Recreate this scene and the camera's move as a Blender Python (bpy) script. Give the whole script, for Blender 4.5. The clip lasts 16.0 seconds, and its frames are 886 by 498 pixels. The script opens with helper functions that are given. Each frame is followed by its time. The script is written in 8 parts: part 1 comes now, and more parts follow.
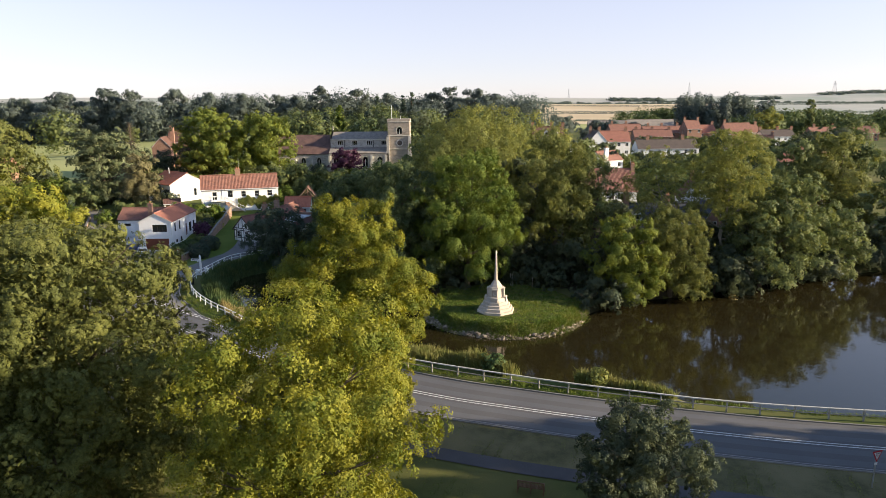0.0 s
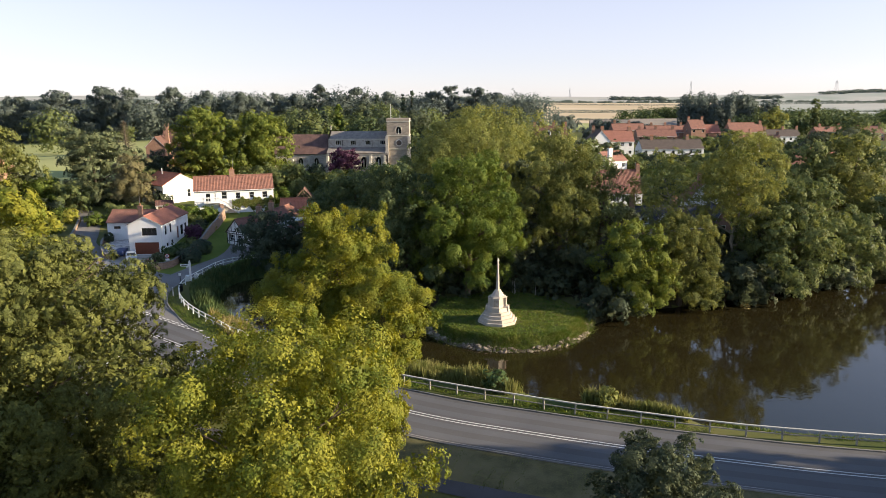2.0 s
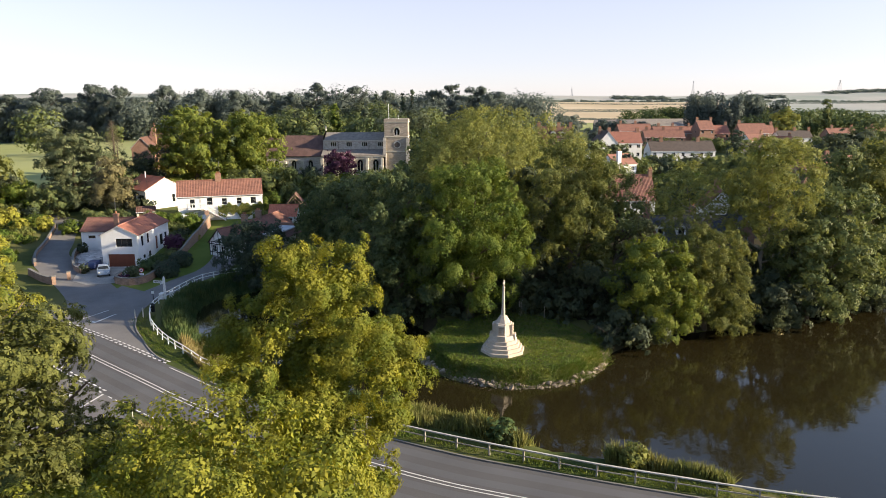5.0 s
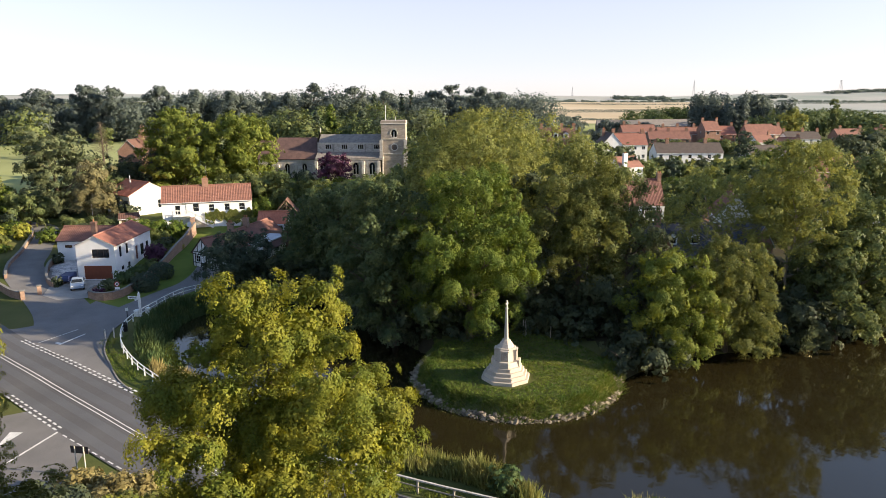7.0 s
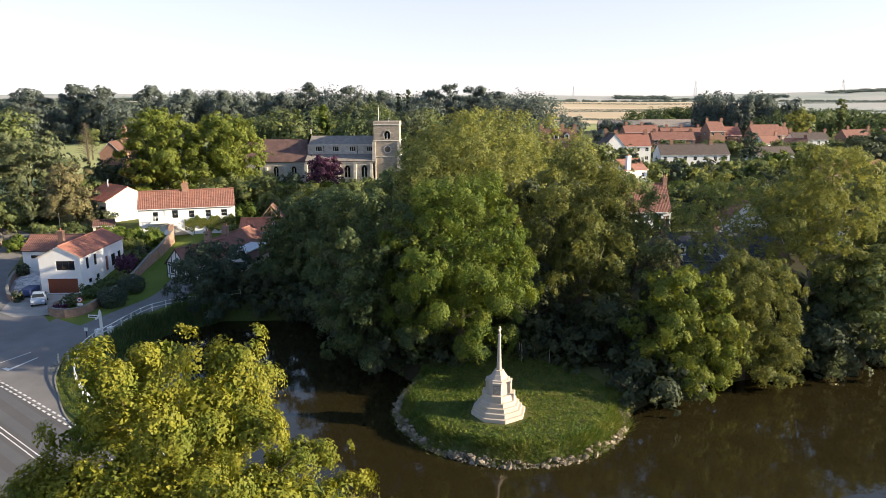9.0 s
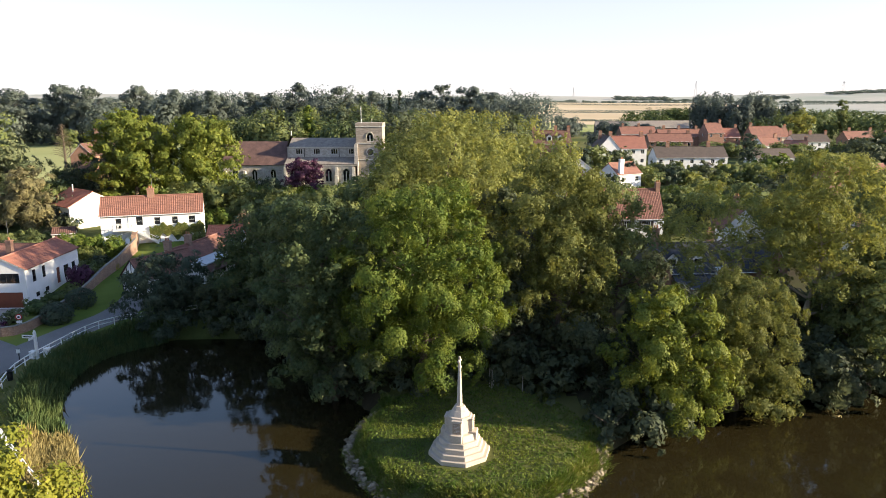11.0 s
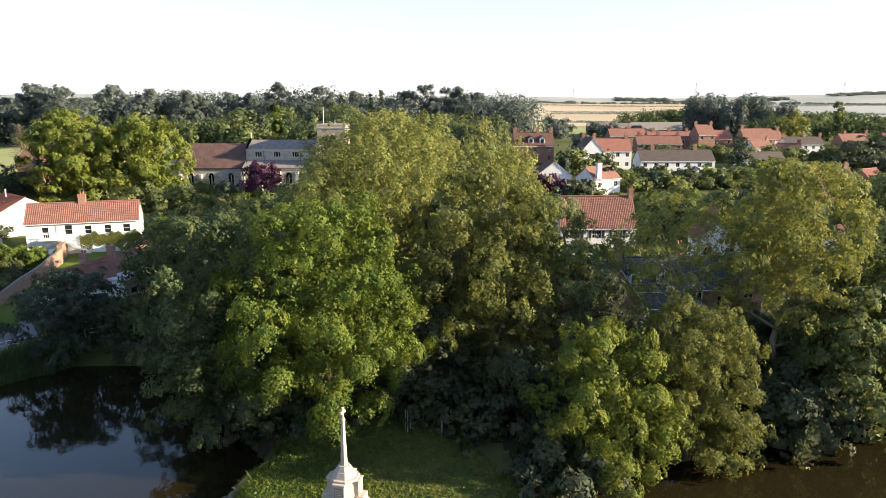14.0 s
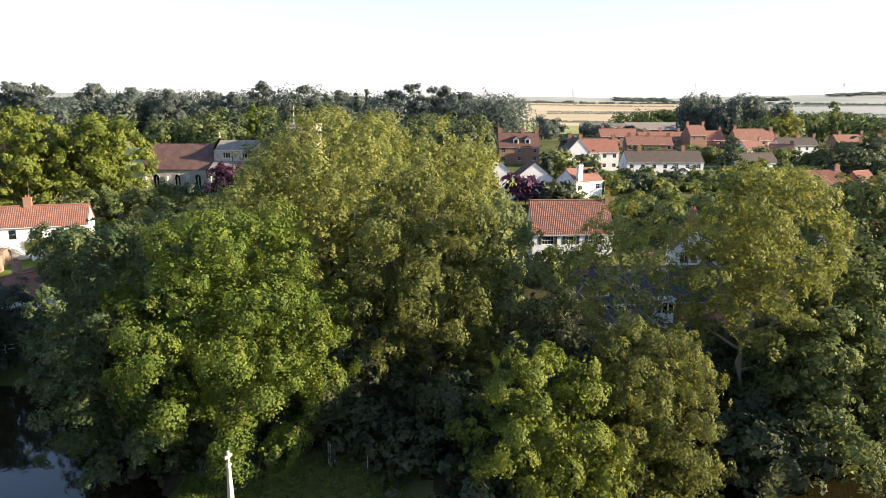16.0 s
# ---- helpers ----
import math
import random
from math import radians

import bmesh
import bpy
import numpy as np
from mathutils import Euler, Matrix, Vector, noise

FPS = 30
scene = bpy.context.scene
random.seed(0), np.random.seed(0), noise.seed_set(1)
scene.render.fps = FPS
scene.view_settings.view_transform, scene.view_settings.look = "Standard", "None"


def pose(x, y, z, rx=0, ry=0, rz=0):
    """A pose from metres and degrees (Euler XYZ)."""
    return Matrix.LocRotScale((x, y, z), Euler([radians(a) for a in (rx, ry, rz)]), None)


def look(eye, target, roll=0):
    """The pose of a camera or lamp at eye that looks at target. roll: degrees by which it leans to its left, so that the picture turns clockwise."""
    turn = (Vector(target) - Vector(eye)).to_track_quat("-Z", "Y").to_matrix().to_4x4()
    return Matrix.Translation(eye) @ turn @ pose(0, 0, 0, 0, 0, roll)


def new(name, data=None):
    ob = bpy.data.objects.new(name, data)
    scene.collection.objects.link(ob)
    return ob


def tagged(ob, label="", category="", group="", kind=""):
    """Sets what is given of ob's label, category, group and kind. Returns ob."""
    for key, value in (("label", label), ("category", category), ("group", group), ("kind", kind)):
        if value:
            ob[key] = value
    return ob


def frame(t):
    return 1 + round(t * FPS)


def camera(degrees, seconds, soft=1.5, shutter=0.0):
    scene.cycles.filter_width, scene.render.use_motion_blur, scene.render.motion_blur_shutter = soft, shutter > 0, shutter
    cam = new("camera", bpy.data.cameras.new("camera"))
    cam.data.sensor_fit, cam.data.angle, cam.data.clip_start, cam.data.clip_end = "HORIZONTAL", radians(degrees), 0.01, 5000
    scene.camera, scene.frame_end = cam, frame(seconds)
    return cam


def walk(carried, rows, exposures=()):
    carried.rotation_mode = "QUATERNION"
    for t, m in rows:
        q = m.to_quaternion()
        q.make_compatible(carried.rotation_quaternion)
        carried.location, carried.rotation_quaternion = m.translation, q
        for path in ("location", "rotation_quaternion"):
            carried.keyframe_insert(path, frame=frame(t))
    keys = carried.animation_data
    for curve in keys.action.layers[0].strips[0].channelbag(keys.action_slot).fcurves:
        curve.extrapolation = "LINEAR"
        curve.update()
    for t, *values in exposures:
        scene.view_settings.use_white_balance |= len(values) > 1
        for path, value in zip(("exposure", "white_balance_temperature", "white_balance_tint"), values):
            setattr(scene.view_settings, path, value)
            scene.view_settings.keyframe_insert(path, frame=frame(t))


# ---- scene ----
cam = camera(66.2, 16.0, soft=0.6)
PATH = [
    (0, (1.744, 4.756, 27.08), (1.739, 6.712, 26.662), -0.4),
    (0.5, (1.784, 5.605, 27.108), (1.779, 7.561, 26.688), -0.4),
    (1, (1.821, 6.603, 27.139), (1.816, 8.558, 26.718), -0.4),
    (1.5, (1.883, 7.735, 27.184), (1.877, 9.69, 26.762), -0.4),
    (2, (1.925, 8.987, 27.229), (1.918, 10.942, 26.807), -0.3),
    (2.5, (1.981, 10.296, 27.304), (1.974, 12.251, 26.881), -0.3),
    (3, (1.986, 11.724, 27.354), (1.978, 13.678, 26.93), -0.3),
    (3.5, (2.014, 13.188, 27.439), (2.007, 15.143, 27.015), -0.2),
    (4, (2.045, 14.879, 27.489), (2.036, 16.833, 27.064), -0.2),
    (6.5, (2.407, 23.57, 27.656), (2.396, 25.524, 27.23), -0.1),
    (7, (2.494, 25.37, 27.669), (2.482, 27.324, 27.244), -0.2),
    (7.5, (2.611, 27.242, 27.698), (2.599, 29.196, 27.273), -0.2),
    (8, (2.881, 29.085, 27.724), (2.868, 31.039, 27.3), -0.2),
    (8.5, (3.262, 30.934, 27.759), (3.248, 32.888, 27.333), -0.1),
    (9, (3.825, 32.74, 27.761), (3.81, 34.694, 27.335), -0.2),
    (11.5, (8.425, 41.03, 27.785), (8.408, 42.985, 27.361), -0.1),
    (12, (9.596, 42.503, 27.795), (9.579, 44.457, 27.371), -0.0),
    (12.5, (10.834, 43.973, 27.808), (10.816, 45.928, 27.384), 0.0),
    (13, (12.117, 45.464, 27.792), (12.099, 47.419, 27.368), -0.0),
    (13.5, (13.39, 46.887, 27.744), (13.372, 48.842, 27.321), 0.0),
    (14, (14.75, 48.243, 27.681), (14.732, 50.198, 27.259), -0.0),
    (14.5, (16.123, 49.57, 27.634), (16.105, 51.525, 27.212), -0.0),
    (15, (17.501, 50.954, 27.595), (17.482, 52.909, 27.173), -0.0),
    (15.5, (18.818, 52.423, 27.583), (18.8, 54.378, 27.161), -0.0),
    (16, (20.014, 53.905, 27.593), (19.997, 55.86, 27.17), 0.1),
]
walk(cam, [(t, look(eye, target, roll)) for t, eye, target, roll in PATH], [(0.0, 1.26), (6.0, 1.33), (9.0, 1.44), (12.0, 1.56), (16.0, 1.6)])

# ---- light ----
SUN_EL, SUN_AZ = 16.5, -7.5          # elevation; bearing of the sun from +x, towards -y
w = bpy.data.worlds.new("sky")
scene.world = w
w.use_nodes = True
nt = w.node_tree
sky = nt.nodes.new("ShaderNodeTexSky")
sky.sky_type, sky.sun_disc = "NISHITA", False
sky.sun_elevation, sky.sun_rotation = radians(SUN_EL), radians(90 - SUN_AZ)
sky.air_density, sky.dust_density, sky.ozone_density, sky.altitude = 0.75, 0.3, 1.5, 30
haze = nt.nodes.new("ShaderNodeHueSaturation")
nt.links.new(sky.outputs[0], haze.inputs["Color"])
tint = nt.nodes.new("ShaderNodeMix")
tint.data_type, tint.blend_type = "RGBA", "MULTIPLY"
tint.inputs[0].default_value = 1.0
nt.links.new(haze.outputs[0], tint.inputs[6])
veil = nt.nodes.new("ShaderNodeMix")                    # haze, thickest towards the horizon
veil.data_type = "RGBA"
veil.inputs[7].default_value = (2.76, 2.76, 2.95, 1)
up, axis_z, thin = nt.nodes.new("ShaderNodeTexCoord"), nt.nodes.new("ShaderNodeSeparateXYZ"), nt.nodes.new("ShaderNodeMapRange")
thin.interpolation_type = "SMOOTHSTEP"
thin.inputs[1].default_value, thin.inputs[2].default_value, thin.inputs[3].default_value, thin.inputs[4].default_value = 0.02, 0.5, 0.6, 0.05
nt.links.new(up.outputs["Generated"], axis_z.inputs[0])
clear, hue = nt.nodes.new("ShaderNodeMapRange"), nt.nodes.new("ShaderNodeMix")      # clearer and bluer overhead
clear.inputs[1].default_value, clear.inputs[2].default_value, clear.inputs[3].default_value, clear.inputs[4].default_value = 0.15, 0.4, 0.8, 1.05
nt.links.new(axis_z.outputs[2], clear.inputs[0])
nt.links.new(clear.outputs[0], haze.inputs["Saturation"])
hue.data_type = "RGBA"
hue.inputs[6].default_value, hue.inputs[7].default_value = (1.08, 0.945, 1.04, 1), (1.27, 1.17, 1.12, 1)
over = nt.nodes.new("ShaderNodeMapRange")
over.inputs[1].default_value, over.inputs[2].default_value = 0.15, 0.4
nt.links.new(axis_z.outputs[2], over.inputs[0])
nt.links.new(over.outputs[0], hue.inputs[0])
nt.links.new(hue.outputs[2], tint.inputs[7])
nt.links.new(axis_z.outputs[2], thin.inputs[0])
nt.links.new(thin.outputs[0], veil.inputs[0])
nt.links.new(tint.outputs[2], veil.inputs[6])
nt.links.new(veil.outputs[2], nt.nodes["Background"].inputs[0])
nt.nodes["Background"].inputs[1].default_value = 0.108
sun = new("sun", bpy.data.lights.new("sun", "SUN"))
sun.data.energy, sun.data.angle, sun.data.color = 5.0, radians(0.6), (1.0, 0.835, 0.6)
_e, _a = radians(SUN_EL), radians(SUN_AZ)
sun.matrix_world = look((60 * math.cos(_a) * math.cos(_e), 60 * math.sin(_a) * math.cos(_e), 60 * math.sin(_e)), (0, 0, 0))
scene.view_settings.exposure = 1.3


# ---- materials ----
def mat(name, col, col2=None, rough=0.8, scale=2.0, fine=20.0, bump=0.2, metal=0.0, spec=0.3, vary=0.0, island=0.0):
    """Two-scale noise between two colours, with fine relief; vary: by object; island: by loose piece."""
    m = bpy.data.materials.new(name)
    m.use_nodes = True
    t = m.node_tree
    N, L = t.nodes, t.links
    b = N["Principled BSDF"]
    b.inputs["Roughness"].default_value = rough
    b.inputs["Metallic"].default_value = metal
    b.inputs["Specular IOR Level"].default_value = spec
    col2 = col2 or tuple(c * 0.7 for c in col)
    tc = N.new("ShaderNodeTexCoord")
    n1, n2 = N.new("ShaderNodeTexNoise"), N.new("ShaderNodeTexNoise")
    n1.inputs["Scale"].default_value, n2.inputs["Scale"].default_value = scale, fine
    n1.inputs["Detail"].default_value, n2.inputs["Detail"].default_value = 4, 3
    L.new(tc.outputs["Object"], n1.inputs["Vector"])
    L.new(tc.outputs["Object"], n2.inputs["Vector"])
    add = N.new("ShaderNodeMath")
    add.operation = "ADD"
    L.new(n1.outputs[0], add.inputs[0])
    L.new(n2.outputs[0], add.inputs[1])
    r = N.new("ShaderNodeMapRange")
    r.inputs[1].default_value, r.inputs[2].default_value = 0.72, 1.28
    L.new(add.outputs[0], r.inputs[0])
    mix = N.new("ShaderNodeMix")
    mix.data_type = "RGBA"
    L.new(r.outputs[0], mix.inputs[0])
    mix.inputs[6].default_value, mix.inputs[7].default_value = (*col, 1), (*col2, 1)
    out = mix.outputs[2]
    if vary or island:
        h = N.new("ShaderNodeHueSaturation")
        v = N.new("ShaderNodeMapRange")
        if island:
            src = N.new("ShaderNodeNewGeometry").outputs["Random Per Island"]
        else:
            src = N.new("ShaderNodeObjectInfo").outputs["Random"]
        k = island or vary
        v.inputs[3].default_value, v.inputs[4].default_value = 1 - k, 1 + k
        L.new(src, v.inputs[0])
        L.new(v.outputs[0], h.inputs["Value"])
        L.new(out, h.inputs["Color"])
        out = h.outputs[0]
    L.new(out, b.inputs["Base Color"])
    if bump:
        bp = N.new("ShaderNodeBump")
        bp.inputs["Strength"].default_value, bp.inputs["Distance"].default_value = bump, 0.04
        L.new(n2.outputs[0], bp.inputs["Height"])
        L.new(bp.outputs[0], b.inputs["Normal"])
    return m


def leaf_mat(name, col, col2, trans=0.35, vary=0.22, blue=0.014):
    """Foliage: colour by leaf and by branch, light coming through the blade."""
    m = bpy.data.materials.new(name)
    m.use_nodes = True
    t = m.node_tree
    N, L = t.nodes, t.links
    b = N["Principled BSDF"]
    b.inputs["Roughness"].default_value = 0.5
    b.inputs["Specular IOR Level"].default_value = 0.08
    trans = trans * 0.7
    # blue raised: haze and sky reflection put into the leaf colour
    col, col2 = [(c[0], c[1], c[2] * 1.5 + blue) for c in (col, col2)]
    geo, tc, no = N.new("ShaderNodeNewGeometry"), N.new("ShaderNodeTexCoord"), N.new("ShaderNodeTexNoise")
    no.inputs["Scale"].default_value, no.inputs["Detail"].default_value = 0.8, 3
    L.new(tc.outputs["Object"], no.inputs["Vector"])
    r = N.new("ShaderNodeMapRange")
    r.inputs[1].default_value, r.inputs[2].default_value = 0.38, 0.62
    L.new(no.outputs[0], r.inputs[0])
    mix = N.new("ShaderNodeMix")
    mix.data_type = "RGBA"
    L.new(r.outputs[0], mix.inputs[0])
    mix.inputs[6].default_value, mix.inputs[7].default_value = (*col, 1), (*col2, 1)
    h, v = N.new("ShaderNodeHueSaturation"), N.new("ShaderNodeMapRange")
    v.inputs[3].default_value, v.inputs[4].default_value = 1 - vary, 1 + vary
    L.new(geo.outputs["Random Per Island"], v.inputs[0])
    L.new(v.outputs[0], h.inputs["Value"])
    L.new(mix.outputs[2], h.inputs["Color"])
    L.new(h.outputs[0], b.inputs["Base Color"])
    tr = N.new("ShaderNodeBsdfTranslucent")
    h2 = N.new("ShaderNodeHueSaturation")
    h2.inputs["Hue"].default_value, h2.inputs["Saturation"].default_value, h2.inputs["Value"].default_value = 0.485, 1.15, 1.25
    L.new(h.outputs[0], h2.inputs["Color"])
    L.new(h2.outputs[0], tr.inputs["Color"])
    ms = N.new("ShaderNodeMixShader")
    ms.inputs[0].default_value = trans
    L.new(b.outputs[0], ms.inputs[1])
    L.new(tr.outputs[0], ms.inputs[2])
    L.new(ms.outputs[0], N["Material Output"].inputs[0])
    return m


def brick_mat(name, col, col2, mortar, size=(0.225, 0.075), bump=0.3, rough=0.85):
    """Coursed masonry on upright walls, by the object's own axes; mapped on x + y and z."""
    m = mat(name, col, col2, rough, 1.2, 14, bump)
    t = m.node_tree
    N, L = t.nodes, t.links
    tc, sep, comb, add = N.new("ShaderNodeTexCoord"), N.new("ShaderNodeSeparateXYZ"), N.new("ShaderNodeCombineXYZ"), N.new("ShaderNodeMath")
    L.new(tc.outputs["Object"], sep.inputs[0])
    L.new(sep.outputs[0], add.inputs[0])
    L.new(sep.outputs[1], add.inputs[1])
    L.new(add.outputs[0], comb.inputs[0])
    L.new(sep.outputs[2], comb.inputs[1])
    br = N.new("ShaderNodeTexBrick")
    br.inputs["Scale"].default_value = 1
    br.inputs["Brick Width"].default_value, br.inputs["Row Height"].default_value = size
    br.inputs["Mortar Size"].default_value = size[1] * 0.12
    br.inputs["Color1"].default_value, br.inputs["Color2"].default_value = (1, 1, 1, 1), (0.72, 0.7, 0.68, 1)
    br.inputs["Mortar"].default_value = (*mortar, 1)
    L.new(comb.outputs[0], br.inputs["Vector"])
    mul = N.new("ShaderNodeMix")
    mul.data_type, mul.blend_type = "RGBA", "MULTIPLY"
    mul.inputs[0].default_value = 1.0
    b = N["Principled BSDF"]
    old = b.inputs["Base Color"].links[0].from_socket
    L.new(old, mul.inputs[6])
    L.new(br.outputs[0], mul.inputs[7])
    L.new(mul.outputs[2], b.inputs["Base Color"])
    return m


M = {
    "render": mat("white_render", (0.84, 0.83, 0.81), (0.72, 0.71, 0.685), 0.85, 0.7, 9, 0.12),
    "cream": mat("cream_render", (0.74, 0.68, 0.56), (0.60, 0.55, 0.45), 0.85, 0.7, 9, 0.12),
    "pantile": mat("red_pantile", (0.29, 0.138, 0.1), (0.18, 0.092, 0.072), 0.8, 1.1, 7, 0.25),
    "pantile_new": mat("orange_tile", (0.305, 0.135, 0.098), (0.23, 0.1, 0.075), 0.75, 1.0, 9, 0.2),
    "tile_dark": mat("brown_tile", (0.16, 0.085, 0.065), (0.10, 0.055, 0.045), 0.8, 1.0, 8, 0.25),
    "tile_grey": mat("grey_tile", (0.115, 0.09, 0.076), (0.075, 0.06, 0.052), 0.75, 1.0, 8, 0.2),
    "slate": mat("slate", (0.05, 0.054, 0.064), (0.032, 0.035, 0.042), 0.6, 1.2, 10, 0.2),
    "lead": mat("lead_roof", (0.3, 0.262, 0.225), (0.165, 0.145, 0.125), 0.85, 1.1, 6, 0.15),
    "church_tile": mat("plum_tile", (0.175, 0.105, 0.088), (0.09, 0.055, 0.05), 0.8, 0.8, 8, 0.25),
    "brick": brick_mat("red_brick", (0.40, 0.25, 0.185), (0.28, 0.165, 0.12), (0.8, 0.7, 0.62)),
    "brick_old": brick_mat("old_brick", (0.42, 0.29, 0.22), (0.27, 0.18, 0.14), (0.8, 0.72, 0.62)),
    "stone": brick_mat("church_stone", (0.63, 0.585, 0.52), (0.44, 0.41, 0.365), (0.8, 0.78, 0.75), (0.6, 0.3)),
    "tower_stone": brick_mat("tower_stone", (0.47, 0.405, 0.335), (0.33, 0.285, 0.235), (0.8, 0.77, 0.72), (0.6, 0.3)),
    "dressed": mat("dressed_stone", (0.62, 0.58, 0.5), (0.46, 0.425, 0.36), 0.85, 1.0, 12, 0.15),
    "portland": mat("pale_limestone", (0.55, 0.475, 0.395), (0.43, 0.37, 0.30), 0.8, 0.9, 14, 0.1),
    "panel": mat("carved_panel", (0.38, 0.30, 0.235), (0.29, 0.225, 0.175), 0.85, 3.0, 22, 0.35),
    "white": mat("white_paint", (0.80, 0.80, 0.78), (0.66, 0.66, 0.63), 0.55, 3, 20, 0.08),
    "rail": mat("weathered_white_timber", (0.62, 0.59, 0.53), (0.36, 0.34, 0.30), 0.75, 3, 25, 0.25),
    "post": mat("grey_timber", (0.44, 0.40, 0.34), (0.22, 0.20, 0.17), 0.85, 4, 25, 0.35),
    "wood": mat("brown_timber", (0.17, 0.10, 0.055), (0.09, 0.055, 0.03), 0.7, 3, 30, 0.3),
    "oak": mat("oak_frame", (0.22, 0.15, 0.095), (0.13, 0.09, 0.06), 0.8, 3, 30, 0.3),
    "garage": mat("brown_garage_door", (0.20, 0.062, 0.03), (0.15, 0.045, 0.024), 0.5, 2, 20, 0.1),
    "frame_dark": mat("dark_window_frame", (0.06, 0.045, 0.04), (0.04, 0.03, 0.028), 0.5, 3, 20, 0.05),
    "black": mat("black_paint", (0.02, 0.02, 0.02), (0.012, 0.012, 0.012), 0.5, 3, 20, 0.05),
    "asphalt": mat("asphalt", (0.116, 0.111, 0.11), (0.085, 0.082, 0.082), 0.82, 0.25, 30, 0.25),
    "tarmac": mat("dark_tarmac", (0.085, 0.08, 0.085), (0.06, 0.057, 0.06), 0.85, 0.5, 25, 0.3),
    "lane": mat("old_asphalt", (0.205, 0.193, 0.185), (0.135, 0.128, 0.124), 0.85, 0.35, 25, 0.3),
    "gravel": mat("gravel_drive", (0.34, 0.32, 0.30), (0.2, 0.19, 0.18), 0.9, 1.0, 18, 0.5),
    "concrete": mat("pale_concrete", (0.36, 0.34, 0.31), (0.25, 0.235, 0.215), 0.9, 0.6, 15, 0.2),
    "slab": mat("pale_slab", (0.66, 0.61, 0.58), (0.46, 0.42, 0.4), 0.9, 1.5, 15, 0.2, island=0.35),
    "paint": mat("road_paint", (0.74, 0.73, 0.70), (0.52, 0.51, 0.49), 0.6, 1.5, 25, 0.1),
    "kerb": mat("kerb_stone", (0.25, 0.235, 0.21), (0.15, 0.14, 0.125), 0.85, 1.5, 20, 0.3),
    "rock": mat("limestone_rock", (0.37, 0.305, 0.22), (0.14, 0.115, 0.085), 0.9, 1.3, 9, 0.6, vary=0.3),
    "bark": mat("bark", (0.15, 0.115, 0.08), (0.075, 0.06, 0.045), 0.9, 1.5, 9, 0.8),
    "bark_pale": mat("pale_bark", (0.34, 0.30, 0.23), (0.2, 0.17, 0.13), 0.9, 1.5, 9, 0.6),
    "metal": mat("galvanised_steel", (0.45, 0.45, 0.44), (0.33, 0.33, 0.33), 0.45, 3, 20, 0.05, metal=0.8),
    "red": mat("red_paint", (0.50, 0.02, 0.03), (0.42, 0.018, 0.028), 0.5, 3, 20, 0.03),
    "car": mat("pale_blue_car_paint", (0.36, 0.43, 0.52), (0.34, 0.41, 0.5), 0.25, 2, 9, 0.0, metal=0.3, spec=0.6),
    "tyre": mat("tyre_rubber", (0.02, 0.02, 0.02), (0.014, 0.014, 0.014), 0.8, 5, 30, 0.2),
    "blue": mat("blue_tarpaulin", (0.012, 0.026, 0.1), (0.01, 0.02, 0.07), 0.5, 3, 15, 0.3),
    "felt": mat("pale_roofing_felt", (0.6, 0.62, 0.64), (0.48, 0.5, 0.52), 0.7, 1, 9, 0.1),
    "pot": mat("chimney_pot_clay", (0.42, 0.19, 0.10), (0.3, 0.13, 0.07), 0.8, 3, 15, 0.2),
    "glassy": mat("window_glass", (0.03, 0.035, 0.04), (0.02, 0.024, 0.028), 0.06, 1.5, 4, 0.02, spec=0.6),
}
gb = M["glassy"].node_tree.nodes["Principled BSDF"]
gb.inputs["Transmission Weight"].default_value = 0.35

